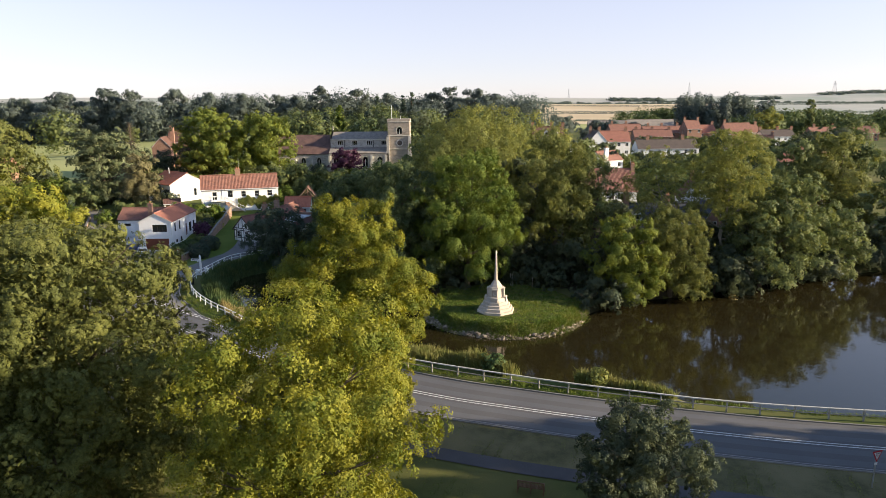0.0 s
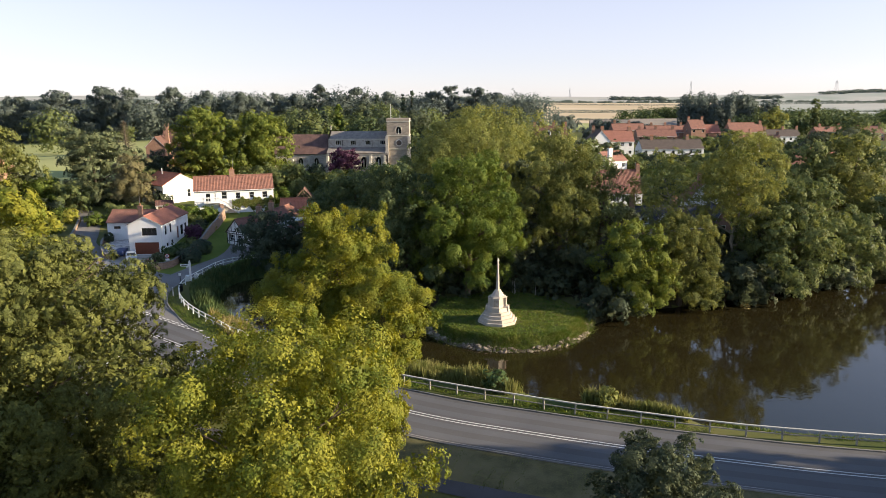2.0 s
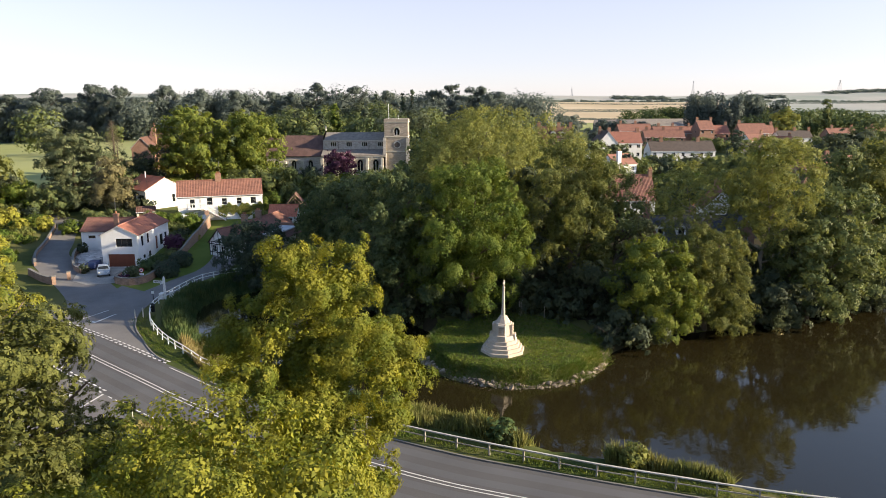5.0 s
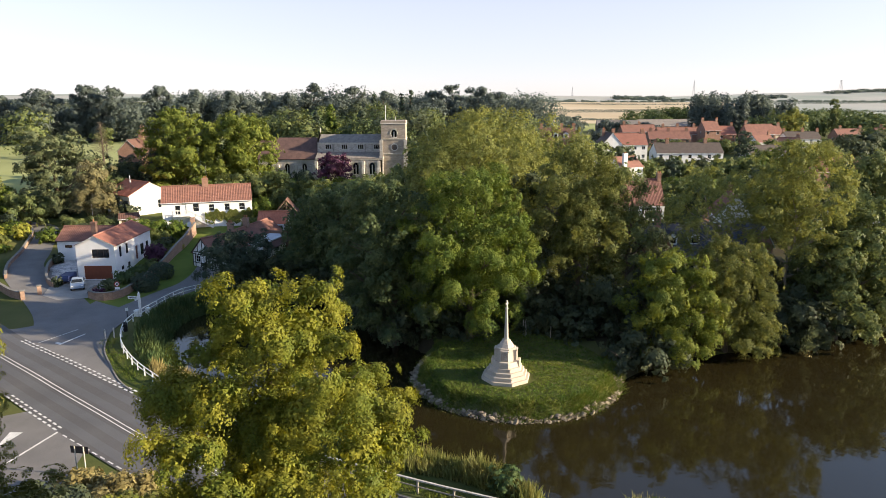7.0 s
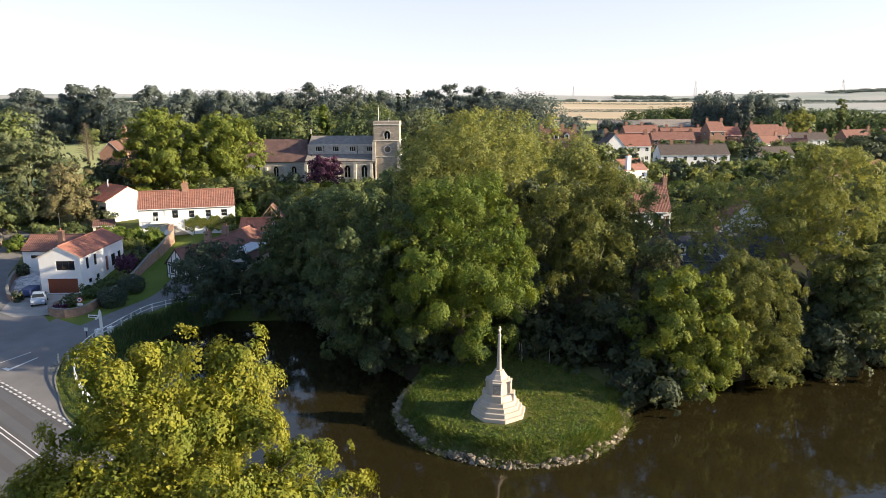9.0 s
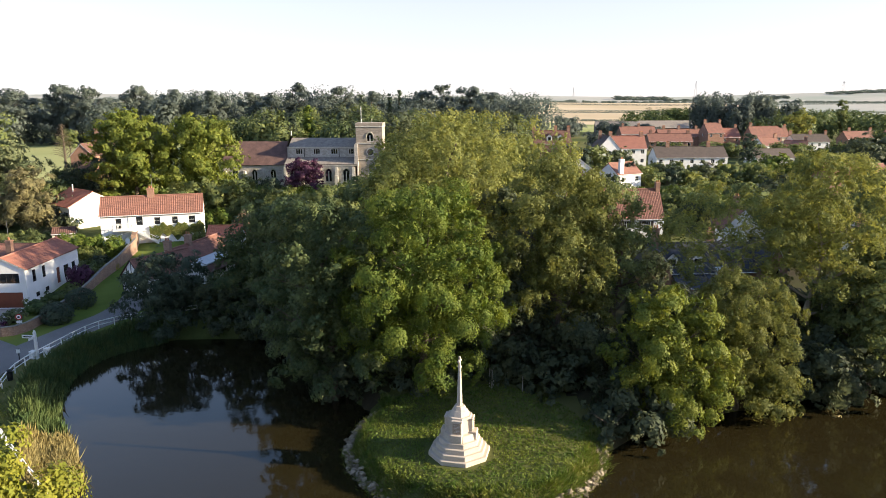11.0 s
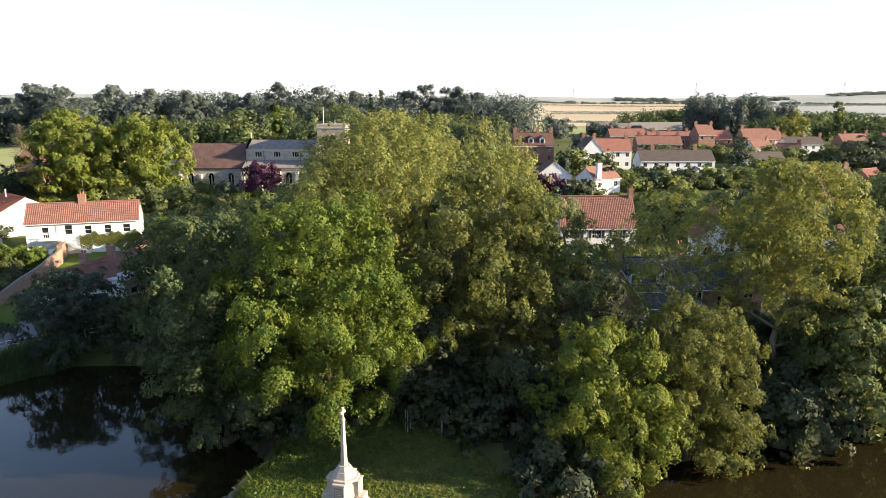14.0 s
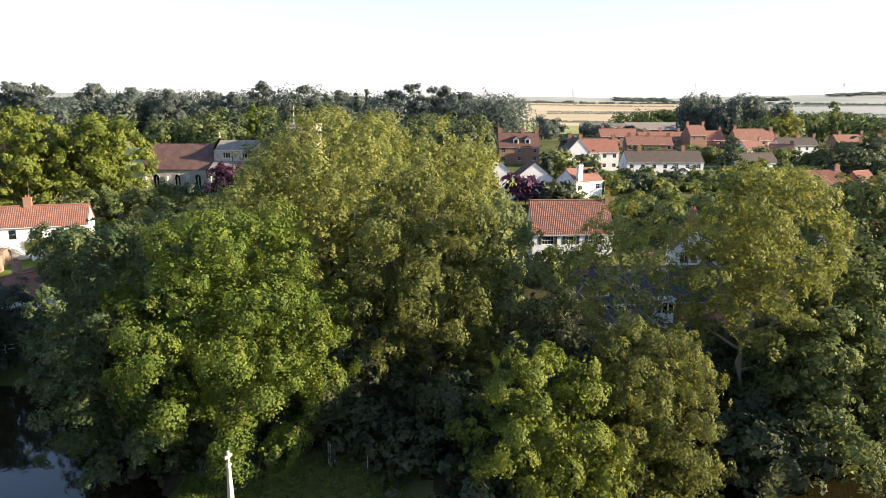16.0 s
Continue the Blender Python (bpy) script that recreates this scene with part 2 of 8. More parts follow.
LEAF = {
    "lime": leaf_mat("lime_leaf", (0.115, 0.142, 0.013), (0.245, 0.238, 0.02), 0.42, blue=0.005),
    "chestnut": leaf_mat("chestnut_leaf", (0.084, 0.096, 0.017), (0.14, 0.147, 0.024), 0.3, blue=0.004),
    "oak": leaf_mat("broad_leaf", (0.105, 0.138, 0.03), (0.17, 0.19, 0.036), 0.45),
    "maple": leaf_mat("maple_leaf", (0.074, 0.115, 0.014), (0.145, 0.178, 0.02), 0.38, blue=0.004),
    "sycamore": leaf_mat("sycamore_leaf", (0.066, 0.098, 0.021), (0.115, 0.138, 0.027), 0.4),
    "dark": leaf_mat("dark_leaf", (0.06, 0.078, 0.024), (0.1, 0.114, 0.03), 0.4),
    "olive": leaf_mat("olive_leaf", (0.12, 0.14, 0.023), (0.178, 0.186, 0.03), 0.5, blue=0.012),
    "willow": leaf_mat("willow_leaf", (0.165, 0.19, 0.036), (0.25, 0.255, 0.044), 0.6, blue=0.01),
    "copper": leaf_mat("copper_leaf", (0.07, 0.028, 0.028), (0.105, 0.048, 0.044), 0.25),
    "yew": leaf_mat("conifer_needle", (0.052, 0.076, 0.027), (0.086, 0.108, 0.035), 0.3),
    "cedar": leaf_mat("cedar_needle", (0.1, 0.125, 0.04), (0.15, 0.165, 0.05), 0.35, blue=0.006),
    "brown": leaf_mat("brown_foliage", (0.13, 0.12, 0.038), (0.19, 0.17, 0.05), 0.25, blue=0.006),
    "golden": leaf_mat("golden_foliage", (0.27, 0.28, 0.03), (0.34, 0.32, 0.045), 0.35, blue=0.002),
    # leaf for the far woods: haze put into the colour, bluer than near leaves
    "far": leaf_mat("hazed_foliage", (0.108, 0.132, 0.068), (0.135, 0.158, 0.078), 0.5, vary=0.1),
    "hornbeam": leaf_mat("hornbeam_leaf", (0.11, 0.145, 0.02), (0.18, 0.205, 0.026), 0.42, blue=0.003),
    "reed": leaf_mat("reed_blade", (0.15, 0.17, 0.035), (0.22, 0.21, 0.05), 0.35, blue=0.002),
    "rush": leaf_mat("green_rush", (0.06, 0.10, 0.025), (0.10, 0.13, 0.03), 0.3, blue=0.002),
    "dry": leaf_mat("dry_reed", (0.23, 0.19, 0.05), (0.28, 0.24, 0.07), 0.35, blue=0.002),
    "ivy": leaf_mat("creeper_leaf", (0.13, 0.16, 0.03), (0.17, 0.18, 0.035), 0.35, blue=0.002),
    "grass": leaf_mat("grass_blade", (0.085, 0.135, 0.016), (0.145, 0.175, 0.022), 0.35, blue=0.002),
}


def water_mat():
    m = bpy.data.materials.new("pond_water")
    m.use_nodes = True
    t = m.node_tree
    N, L = t.nodes, t.links
    b = N["Principled BSDF"]
    b.inputs["Base Color"].default_value = (0.019, 0.0152, 0.0062, 1)
    b.inputs["Roughness"].default_value = 0.05
    b.inputs["IOR"].default_value = 1.5
    tc = N.new("ShaderNodeTexCoord")
    a, c = N.new("ShaderNodeTexNoise"), N.new("ShaderNodeTexNoise")
    a.inputs["Scale"].default_value, c.inputs["Scale"].default_value = 1.1, 0.16
    a.inputs["Detail"].default_value = 2
    L.new(tc.outputs["Object"], a.inputs["Vector"])
    L.new(tc.outputs["Object"], c.inputs["Vector"])
    mul = N.new("ShaderNodeMath")
    mul.operation = "MULTIPLY"
    L.new(a.outputs[0], mul.inputs[0])
    L.new(c.outputs[0], mul.inputs[1])
    bp = N.new("ShaderNodeBump")
    bp.inputs["Strength"].default_value, bp.inputs["Distance"].default_value = 0.12, 0.12
    L.new(mul.outputs[0], bp.inputs["Height"])
    L.new(bp.outputs[0], b.inputs["Normal"])
    return m


def ground_mat(name, a, b_, c, s1=0.06, s2=0.9, bump=0.4):
    """Turf: broad patches, tufts, and dry spots."""
    m = mat(name, a, b_, 0.95, s2, 9.0, bump, spec=0.1)
    t = m.node_tree
    N, L = t.nodes, t.links
    p = N["Principled BSDF"]
    old = p.inputs["Base Color"].links[0].from_socket
    tc, n = N.new("ShaderNodeTexCoord"), N.new("ShaderNodeTexNoise")
    n.inputs["Scale"].default_value, n.inputs["Detail"].default_value = s1, 5
    L.new(tc.outputs["Object"], n.inputs["Vector"])
    r = N.new("ShaderNodeMapRange")
    r.inputs[1].default_value, r.inputs[2].default_value = 0.42, 0.62
    L.new(n.outputs[0], r.inputs[0])
    mx = N.new("ShaderNodeMix")
    mx.data_type = "RGBA"
    L.new(r.outputs[0], mx.inputs[0])
    L.new(old, mx.inputs[6])
    mx.inputs[7].default_value = (*c, 1)
    L.new(mx.outputs[2], p.inputs["Base Color"])
    return m


M["turf"] = ground_mat("turf", (0.088, 0.105, 0.03), (0.05, 0.068, 0.02), (0.13, 0.125, 0.045))
M["verge"] = ground_mat("dry_verge", (0.14, 0.125, 0.058), (0.075, 0.072, 0.036), (0.17, 0.145, 0.075), 0.25, 1.5)
M["lawn"] = ground_mat("lawn", (0.12, 0.165, 0.03), (0.08, 0.12, 0.022), (0.15, 0.18, 0.04))
M["wheat"] = ground_mat("ripe_wheat", (0.51, 0.405, 0.265), (0.44, 0.35, 0.225), (0.54, 0.44, 0.3), 0.004, 0.02, 0.0)
# farthest fields: haze put into the colour, paler and greyer
M["hazed_stubble"] = ground_mat("haze_paled_stubble", (0.44, 0.42, 0.37), (0.36, 0.36, 0.32), (0.30, 0.33, 0.28), 0.0025, 0.012, 0.0)
M["pasture"] = ground_mat("pasture", (0.30, 0.32, 0.11), (0.23, 0.26, 0.085), (0.34, 0.35, 0.15), 0.01, 0.1, 0.0)
M["woodfloor"] = ground_mat("leaf_litter", (0.06, 0.05, 0.028), (0.035, 0.03, 0.02), (0.055, 0.06, 0.022), 0.2, 1.2)
M["mud"] = ground_mat("pond_mud", (0.05, 0.042, 0.024), (0.03, 0.026, 0.016), (0.06, 0.05, 0.03))


# ---- building blocks ----
def link_mesh(name, me, material, parent=None, label=""):
    ob = new(name, me)
    if material:
        me.materials.append(material)
    ob.parent = parent
    return tagged(ob, label)


def part(name, bm, material, parent=None, label=""):
    me = bpy.data.meshes.new(name)
    bm.normal_update()
    bm.to_mesh(me)
    bm.free()
    return link_mesh(name, me, material, parent, label)


def raw(name, verts, faces, material, parent=None, label=""):
    me = bpy.data.meshes.new(name)
    me.from_pydata([tuple(map(float, v)) for v in verts], [], faces)
    me.update()
    return link_mesh(name, me, material, parent, label)


def base(name, m, label="", category="", group="", kind=""):
    ob = new(name)
    ob.empty_display_size = 0.3
    ob.matrix_world = m
    return tagged(ob, label, category, group, kind)


def add_box(bm, x0, x1, y0, y1, z0, z1, bevel=0.0):
    r = bmesh.ops.create_cube(bm, size=1)
    for v in r["verts"]:
        v.co = Vector(((x0 + x1) / 2 + v.co.x * (x1 - x0), (y0 + y1) / 2 + v.co.y * (y1 - y0), (z0 + z1) / 2 + v.co.z * (z1 - z0)))
    if bevel:
        es = list({e for v in r["verts"] for e in v.link_edges})
        bmesh.ops.bevel(bm, geom=es, offset=bevel, segments=1, affect="EDGES")
    return r["verts"]


def box(x0, x1, y0, y1, z0, z1, bevel=0.0):
    bm = bmesh.new()
    add_box(bm, x0, x1, y0, y1, z0, z1, bevel)
    return bm


def add_tube(bm, pts, radii, sides=8):
    """A tapered tube along points."""
    rings = []
    for i, p in enumerate(pts):
        d = (Vector(pts[min(i + 1, len(pts) - 1)]) - Vector(pts[max(i - 1, 0)])).normalized()
        q = d.to_track_quat("Z", "Y")
        rings.append([bm.verts.new(Vector(p) + q @ Vector((math.cos(a) * radii[i], math.sin(a) * radii[i], 0))) for a in [2 * math.pi * k / sides for k in range(sides)]])
    for a, b in zip(rings, rings[1:]):
        for k in range(sides):
            bm.faces.new((a[k], a[(k + 1) % sides], b[(k + 1) % sides], b[k]))
    bm.faces.new(rings[-1])
    bm.faces.new(rings[0][::-1])


def tube(pts, radii, sides=8):
    bm = bmesh.new()
    add_tube(bm, pts, radii, sides)
    return bm


def spline(pts, step=1.0):
    """Points about every step metres along a Catmull-Rom curve through pts."""
    P = [np.array(p, float) for p in pts]
    P = [2 * P[0] - P[1]] + P + [2 * P[-1] - P[-2]]
    out = []
    for a, b, c, d in zip(P, P[1:], P[2:], P[3:]):
        n = max(1, int(np.linalg.norm(c - b) / step))
        for i in range(n):
            t = i / n
            out.append(0.5 * (2 * b + (c - a) * t + (2 * a - 5 * b + 4 * c - d) * t**2 + (3 * b - a - 3 * c + d) * t**3))
    out.append(P[-2])
    return np.array(out)


def normals2(line):
    t = np.gradient(line[:, :2], axis=0)
    t /= np.linalg.norm(t, axis=1)[:, None] + 1e-9
    return np.stack([-t[:, 1], t[:, 0]], 1)          # to the left of the way


# ---- the lie of the land ----
NEAR = [(-120, 0, 2), (0, 0, 1.2), (120, 0, 1.5), (0, 50, 1.15), (40, 50, 1.15), (-40, 60, 1.2), (-45, 95, 1.3), (-38, 108, 1.45), (-34, 118, 1.6),
        (-50, 121, 1.9), (-46, 138, 3.0), (-60, 138, 2.2), (-43, 152, 4.3), (-51, 150, 4.1), (-50, 145, 3.6), (-29, 158, 4.2), (-62, 167, 5.2), (-78, 163, 3.8), (-95, 182, 5), (-26, 133, 2.3),
        (-20, 197, 8.6), (-38, 203, 8.8), (-5, 200, 8.6), (-78, 198, 10), (30, 60, 1.15), (-20, 75, 1.2), (-30, 80, 1.25)]
MID = [(-130, 190, 8), (-110, 260, 10), (-60, 350, 13), (60, 350, 11), (0, 130, 2.5), (0, 170, 5.2), (5, 108, 1.6), (30, 112, 1.5), (40, 130, 1.3), (42, 165, 2.2),
       (38, 207, 6.3), (52, 204, 6), (82, 247, 6.3), (60, 262, 7.6), (42, 270, 9), (112, 330, 8), (150, 320, 7.5), (70, 118, 1.3), (112, 215, 4), (110, 130, 1.4), (60, 80, 1.1)]
FAR = [(0, 620, 9), (350, 700, 4), (800, 700, 2), (-600, 500, 12), (500, 1200, 10), (600, 2300, 22), (0, 2100, 26), (1700, 2300, 18), (-1700, 2000, 26),
       (2600, 3900, 47), (1200, 3900, 40), (-1200, 3900, 54), (-3500, 1000, 20), (3500, 600, 5), (0, -2500, 5), (-2500, -1500, 5), (2500, -1500, 5)]
CTRL = np.array(NEAR + MID + FAR, float)
ISLE = np.array((9.5, 91.0))
arc = [(9.5 + 10.3 * math.cos(radians(a)), 91.0 + 10.3 * math.sin(radians(a))) for a in range(150, 351, 10)]
SHORE = np.array([(-23, 85.5), (-26, 91), (-29, 98), (-32, 107), (-30, 113), (-25, 116.5), (-13, 117), (-6, 106)] + arc +
                 [(27, 95.5), (37, 98), (46, 103.5), (60, 107), (71, 111.5), (95, 116), (115, 112), (118, 70), (105, 50), (62, 55.2), (39, 58.9), (31, 60.4),
                  (24, 62.3), (20, 64.6), (10, 68), (5.5, 71), (0, 74), (-9, 77.5), (-17, 80.5)])


def height0(x, y):
    x, y = np.asarray(x, float), np.asarray(y, float)
    n, d = np.zeros_like(x), np.zeros_like(x)
    for cx, cy, cz in CTRL:
        k = 1 / (((x - cx) ** 2 + (y - cy) ** 2) / (1 + 0.02 * max(0, cy - 300)) + 12) ** 1.6
        n, d = n + k * cz, d + k
    far = np.clip((y - 2500) / 900, 0, 1)
    return n / d + far * far * (3 - 2 * far) * (10 + 9 * np.clip((x - 300) / 1800, 0, 1) + 7 * np.sin(x * 0.0031 + 1))


def shore(x, y):
    """Distance to the pond's edge, negative on the water."""
    x, y = np.asarray(x, float), np.asarray(y, float)
    best, inside = np.full(x.shape, 1e9), np.zeros(x.shape, bool)
    for (ax, ay), (bx, by) in zip(SHORE, np.roll(SHORE, -1, 0)):
        dx, dy = bx - ax, by - ay
        t = np.clip(((x - ax) * dx + (y - ay) * dy) / (dx * dx + dy * dy), 0, 1)
        best = np.minimum(best, np.hypot(x - ax - t * dx, y - ay - t * dy))
        inside ^= ((ay > y) != (by > y)) & (x < (bx - ax) * (y - ay) / (by - ay + 1e-12) + ax)
    return np.where(inside, -best, best)


def height(x, y):
    h, s = height0(x, y), shore(x, y)
    mound = 1.35 + 0.12 * np.clip(1 - np.hypot(np.asarray(x) - 8.2, np.asarray(y) - 87.5) / 10, 0, 1)
    onisle = np.clip((13 - np.hypot(np.asarray(x) - ISLE[0], np.asarray(y) - ISLE[1])) / 3, 0, 1)
    h = h * (1 - onisle) + mound * onisle
    k = np.clip(s / 1.7, 0, 1)
    k = k * k * (3 - 2 * k)
    return np.where(s > 0, h * k + 0.05 * (1 - k) - 0.12 * (1 - k), np.maximum(-1.6, s * 0.45 - 0.07))


def ground_z(x, y):
    return float(height(np.array([x]), np.array([y]))[0])


def steps_out(fine0, fine1, d, far0, far1):
    a = list(np.arange(fine0, fine1 + d / 2, d))
    s, v = d, a[-1]
    while v < far1:
        s *= 1.13
        v += s
        a.append(min(v, far1))
    s, v, pre = d, a[0], []
    while v > far0:
        s *= 1.13
        v -= s
        pre.append(max(v, far0))
    return np.array(pre[::-1] + a)


# the one sheet of ground
gx, gy = steps_out(-62, 62, 0.9, -4500, 4500), steps_out(38, 132, 0.9, -3000, 4600)
X, Y = np.meshgrid(gx, gy)
Zg = height(X, Y)
nx, ny = len(gx), len(gy)
idx = np.arange(nx * ny).reshape(ny, nx)
quads = np.stack([idx[:-1, :-1], idx[:-1, 1:], idx[1:, 1:], idx[1:, :-1]], -1).reshape(-1, 4)
gme = bpy.data.meshes.new("ground")
gme.vertices.add(nx * ny)
gme.vertices.foreach_set("co", np.stack([X, Y, Zg], -1).ravel())
gme.loops.add(quads.size)
gme.loops.foreach_set("vertex_index", quads.ravel())
gme.polygons.add(len(quads))
gme.polygons.foreach_set("loop_start", np.arange(0, quads.size, 4))
gme.polygons.foreach_set("loop_total", np.full(len(quads), 4))
cx, cy = X.ravel()[quads].mean(1), Y.ravel()[quads].mean(1)
sh = shore(cx, cy)
ROAD = spline([(-150, 172), (-80, 121), (-45.3, 93.6), (-29.9, 81.6), (-18.9, 73.2), (-9, 67), (0.8, 62.1), (7.4, 59.6), (14.5, 57.2), (22.6, 54.9), (35.2, 52.1), (60, 48.5), (110, 43), (240, 36)], 1.0)
rd = np.full(len(cx), 1e9)
for px, py in ROAD[::2]:
    rd = np.minimum(rd, np.hypot(cx - px, cy - py))
slot = np.zeros(len(quads), int)                                                   # turf
slot[(cy > 87) & (cy < 150) & (cx > -14) & (cx < 120) & (np.hypot(cx - 9.5, cy - 91) > 10.9) & (sh > 0)] = 2   # woodland floor
slot[sh < -0.3] = 3
slot[(cx > -48) & (cx < -30) & (cy > 110) & (cy < 160)] = 4                        # mown grass
slot[(cy > 168) & (cy < 200) & (cx > -60) & (cx < 0)] = 4
slot[(cx < -60) & (cy > 185) & (cy < 420)] = 6
slot[(cy > 480) & (cx > -150)] = 6
wob = 60 * np.sin(cx * 0.006) + 30 * np.sin(cx * 0.017)
slot[(cy + wob > 720) & (cy + wob < 2000) & (cx > -100) & (cx < 0.32 * cy + 180)] = 5
# with distance the fields change to the haze-paled colour
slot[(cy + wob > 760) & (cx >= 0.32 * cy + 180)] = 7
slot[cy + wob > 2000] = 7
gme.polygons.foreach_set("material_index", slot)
gme.polygons.foreach_set("use_smooth", np.ones(len(quads), bool))
gme.update()
ground = link_mesh("ground", gme, M["turf"])
for k in ("verge", "woodfloor", "mud", "lawn", "wheat", "pasture", "hazed_stubble"):
    gme.materials.append(M[k])
tagged(ground, "rough grass land with mown lawns and ripe fields beyond", "ground", kind="structure")

raw("water", [(-40, 45, 0), (125, 45, 0), (125, 122, 0), (-40, 122, 0)], [(0, 1, 2, 3)], water_mat())
tagged(bpy.data.objects["water"], "still brown-green pond water", "pond", kind="structure")


def ribbon(name, line, left, right, material, lift, label, category, parent=None, thick=0.0):
    """A strip along a line, draped on the ground; left and right: offsets from it."""
    n = normals2(line)
    L, R = line[:, :2] + n * np.asarray(left).reshape(-1, 1), line[:, :2] + n * np.asarray(right).reshape(-1, 1)
    k = 5
    rows = [L + (R - L) * i / k for i in range(k + 1)]
    zs = [height0(r[:, 0], r[:, 1]) + lift for r in rows]
    m = len(line)
    verts = [(*rows[i][j], zs[i][j]) for i in range(k + 1) for j in range(m)]
    faces = [(i * m + j, (i + 1) * m + j, (i + 1) * m + j + 1, i * m + j + 1) for i in range(k) for j in range(m - 1)]
    if thick:
        o = len(verts)
        for i in (0, k):
            verts += [(*rows[i][j], zs[i][j] - thick) for j in range(m)]
        faces += [(o + j, j, j + 1, o + j + 1) for j in range(m - 1)]
        faces += [(k * m + j, o + m + j, o + m + j + 1, k * m + j + 1) for j in range(m - 1)]
    ob = raw(name, verts, faces, material, parent)
    for p in ob.data.polygons:
        p.use_smooth = not thick
    return tagged(ob, label, category, kind="" if parent else "structure")


M["paint_faded"] = mat("faded_road_paint", (0.36, 0.33, 0.31), (0.2, 0.19, 0.185), 0.7, 1.2, 20, 0.1)
M["asphalt_worn"] = mat("polished_asphalt", (0.13, 0.128, 0.132), (0.096, 0.095, 0.1), 0.78, 0.25, 30, 0.2)
road = ribbon("road", ROAD, 3.75, -3.75, M["asphalt"], 0.06, "worn grey asphalt main road with white lines", "road")

for off in (2.75, 1.05, -1.05, -2.75):
    ribbon("wheel_track", ROAD, off + 0.42, off - 0.42, M["asphalt_worn"], 0.064, "", "", road)


def piece(line, a, b):
    """The stretch of a line between two x values."""
    return line[(line[:, 0] >= a) & (line[:, 0] <= b)]


for off in (0.19, -0.19):
    ribbon("centre_line", ROAD, off + 0.05, off - 0.05, M["paint"], 0.068, "", "", road)
ribbon("edge_line", piece(ROAD, -28, -13), 3.45, 3.35, M["paint"], 0.068, "", "", road)
ribbon("edge_line", piece(ROAD, -18, 240), -3.42, -3.5, M["paint_faded"], 0.068, "", "", road)
ribbon("kerb", piece(ROAD, -23, 240), 3.9, 3.75, M["kerb"], 0.16, "mossy grey kerb along the road", "kerb", thick=0.2)
ribbon("kerb", piece(ROAD, -16, 240), -3.75, -3.88, M["kerb"], 0.12, "low kerb along the verge", "kerb", thick=0.2)

VERGE = piece(ROAD, -6, 200)
ribbon("verge", VERGE, -3.86, -3.86 - (5.2 + 0.5 * np.sin(VERGE[:, 0] * 0.35) + 0.3 * np.sin(VERGE[:, 0] * 1.1)), M["verge"], 0.02, "dry brown grass verge beside the road", "verge")

def drape(name, pts, material, lift, label, category, cell=0.8):
    """A flat-edged patch laid on the ground in small cells."""
    bm = bmesh.new()
    bm.faces.new([bm.verts.new((*p, 0)) for p in pts])
    for ax in (0, 1):
        lo, hi = min(p[ax] for p in pts), max(p[ax] for p in pts)
        for c in np.arange(lo + cell, hi, cell):
            no = Vector((1, 0, 0)) if ax == 0 else Vector((0, 1, 0))
            bmesh.ops.bisect_plane(bm, geom=bm.verts[:] + bm.edges[:] + bm.faces[:], plane_co=no * c, plane_no=no)
    for v in bm.verts:
        v.co.z = float(height0(v.co.x, v.co.y)) + lift
    bmesh.ops.recalc_face_normals(bm, faces=bm.faces[:])
    if sum(f.normal.z for f in bm.faces) < 0:
        bmesh.ops.reverse_faces(bm, faces=bm.faces[:])
    ob = part(name, bm, material, None)
    return tagged(ob, label, category, kind="structure")


# junction and lanes
LANE_E = spline([(-40.5, 99), (-39.3, 105), (-37.9, 110.5), (-36, 116.5), (-34.6, 121), (-34.3, 127), (-35.5, 135), (-37, 142)], 0.8)
LANE_W = spline([(-41, 98), (-45, 106), (-50.8, 113.2), (-58, 121), (-63.8, 128.5), (-68.6, 140.5), (-73.0, 151.0), (-78.5, 157.5), (-88, 161.5), (-104, 165), (-128, 172)], 1.0)


CORNER = [(-26.9, 84.2), (-29.4, 86.8), (-32.1, 90.6), (-34.7, 94.7), (-36.3, 98.7), (-36.9, 101.2), (-37.1, 104.7), (-37.4, 108.5)]


def apron():
    """Asphalt that widens from the side lanes to the main road."""
    rows = []
    for i in range(13):
        t = i / 12
        k = t * t
        a = np.array((-50.0, 101.2)) * (1 - t) + np.array((-44.5, 112.5)) * t + np.array((1.4, -2.2)) * math.sin(math.pi * t)
        b = np.array((np.interp(t, np.linspace(0, 1, 8), [p[0] for p in CORNER]), np.interp(t, np.linspace(0, 1, 8), [p[1] for p in CORNER])))
        rows.append([a + (b - a) * s / 14 for s in range(15)])
    v = [(p[0], p[1], float(height0(p[0], p[1])) + 0.052) for r in rows for p in r]
    f = [(i * 15 + j, i * 15 + j + 1, (i + 1) * 15 + j + 1, (i + 1) * 15 + j) for i in range(12) for j in range(14)]
    return raw("road_junction", v, f, M["lane"])


ribbon("kerb", spline(CORNER, 0.5), -0.02, -0.16, M["kerb"], 0.12, "worn kerb round the lane corner", "kerb", thick=0.2)
tagged(apron(), "blue-grey asphalt mouth of a side lane", "road", kind="structure")
ribbon("lane", LANE_E, 2.3, -2.3, M["lane"], 0.045, "narrow blue-grey asphalt lane beside the pond", "lane")
ribbon("lane", LANE_W, np.interp(np.arange(len(LANE_W)), [0, 30, 50, len(LANE_W)], [3.6, 3.0, 2.0, 2.0]), -np.interp(np.arange(len(LANE_W)), [0, 30, 50, len(LANE_W)], [3.6, 3.0, 2.0, 2.0]), M["lane"], 0.04, "narrow asphalt lane climbing between gardens", "lane")
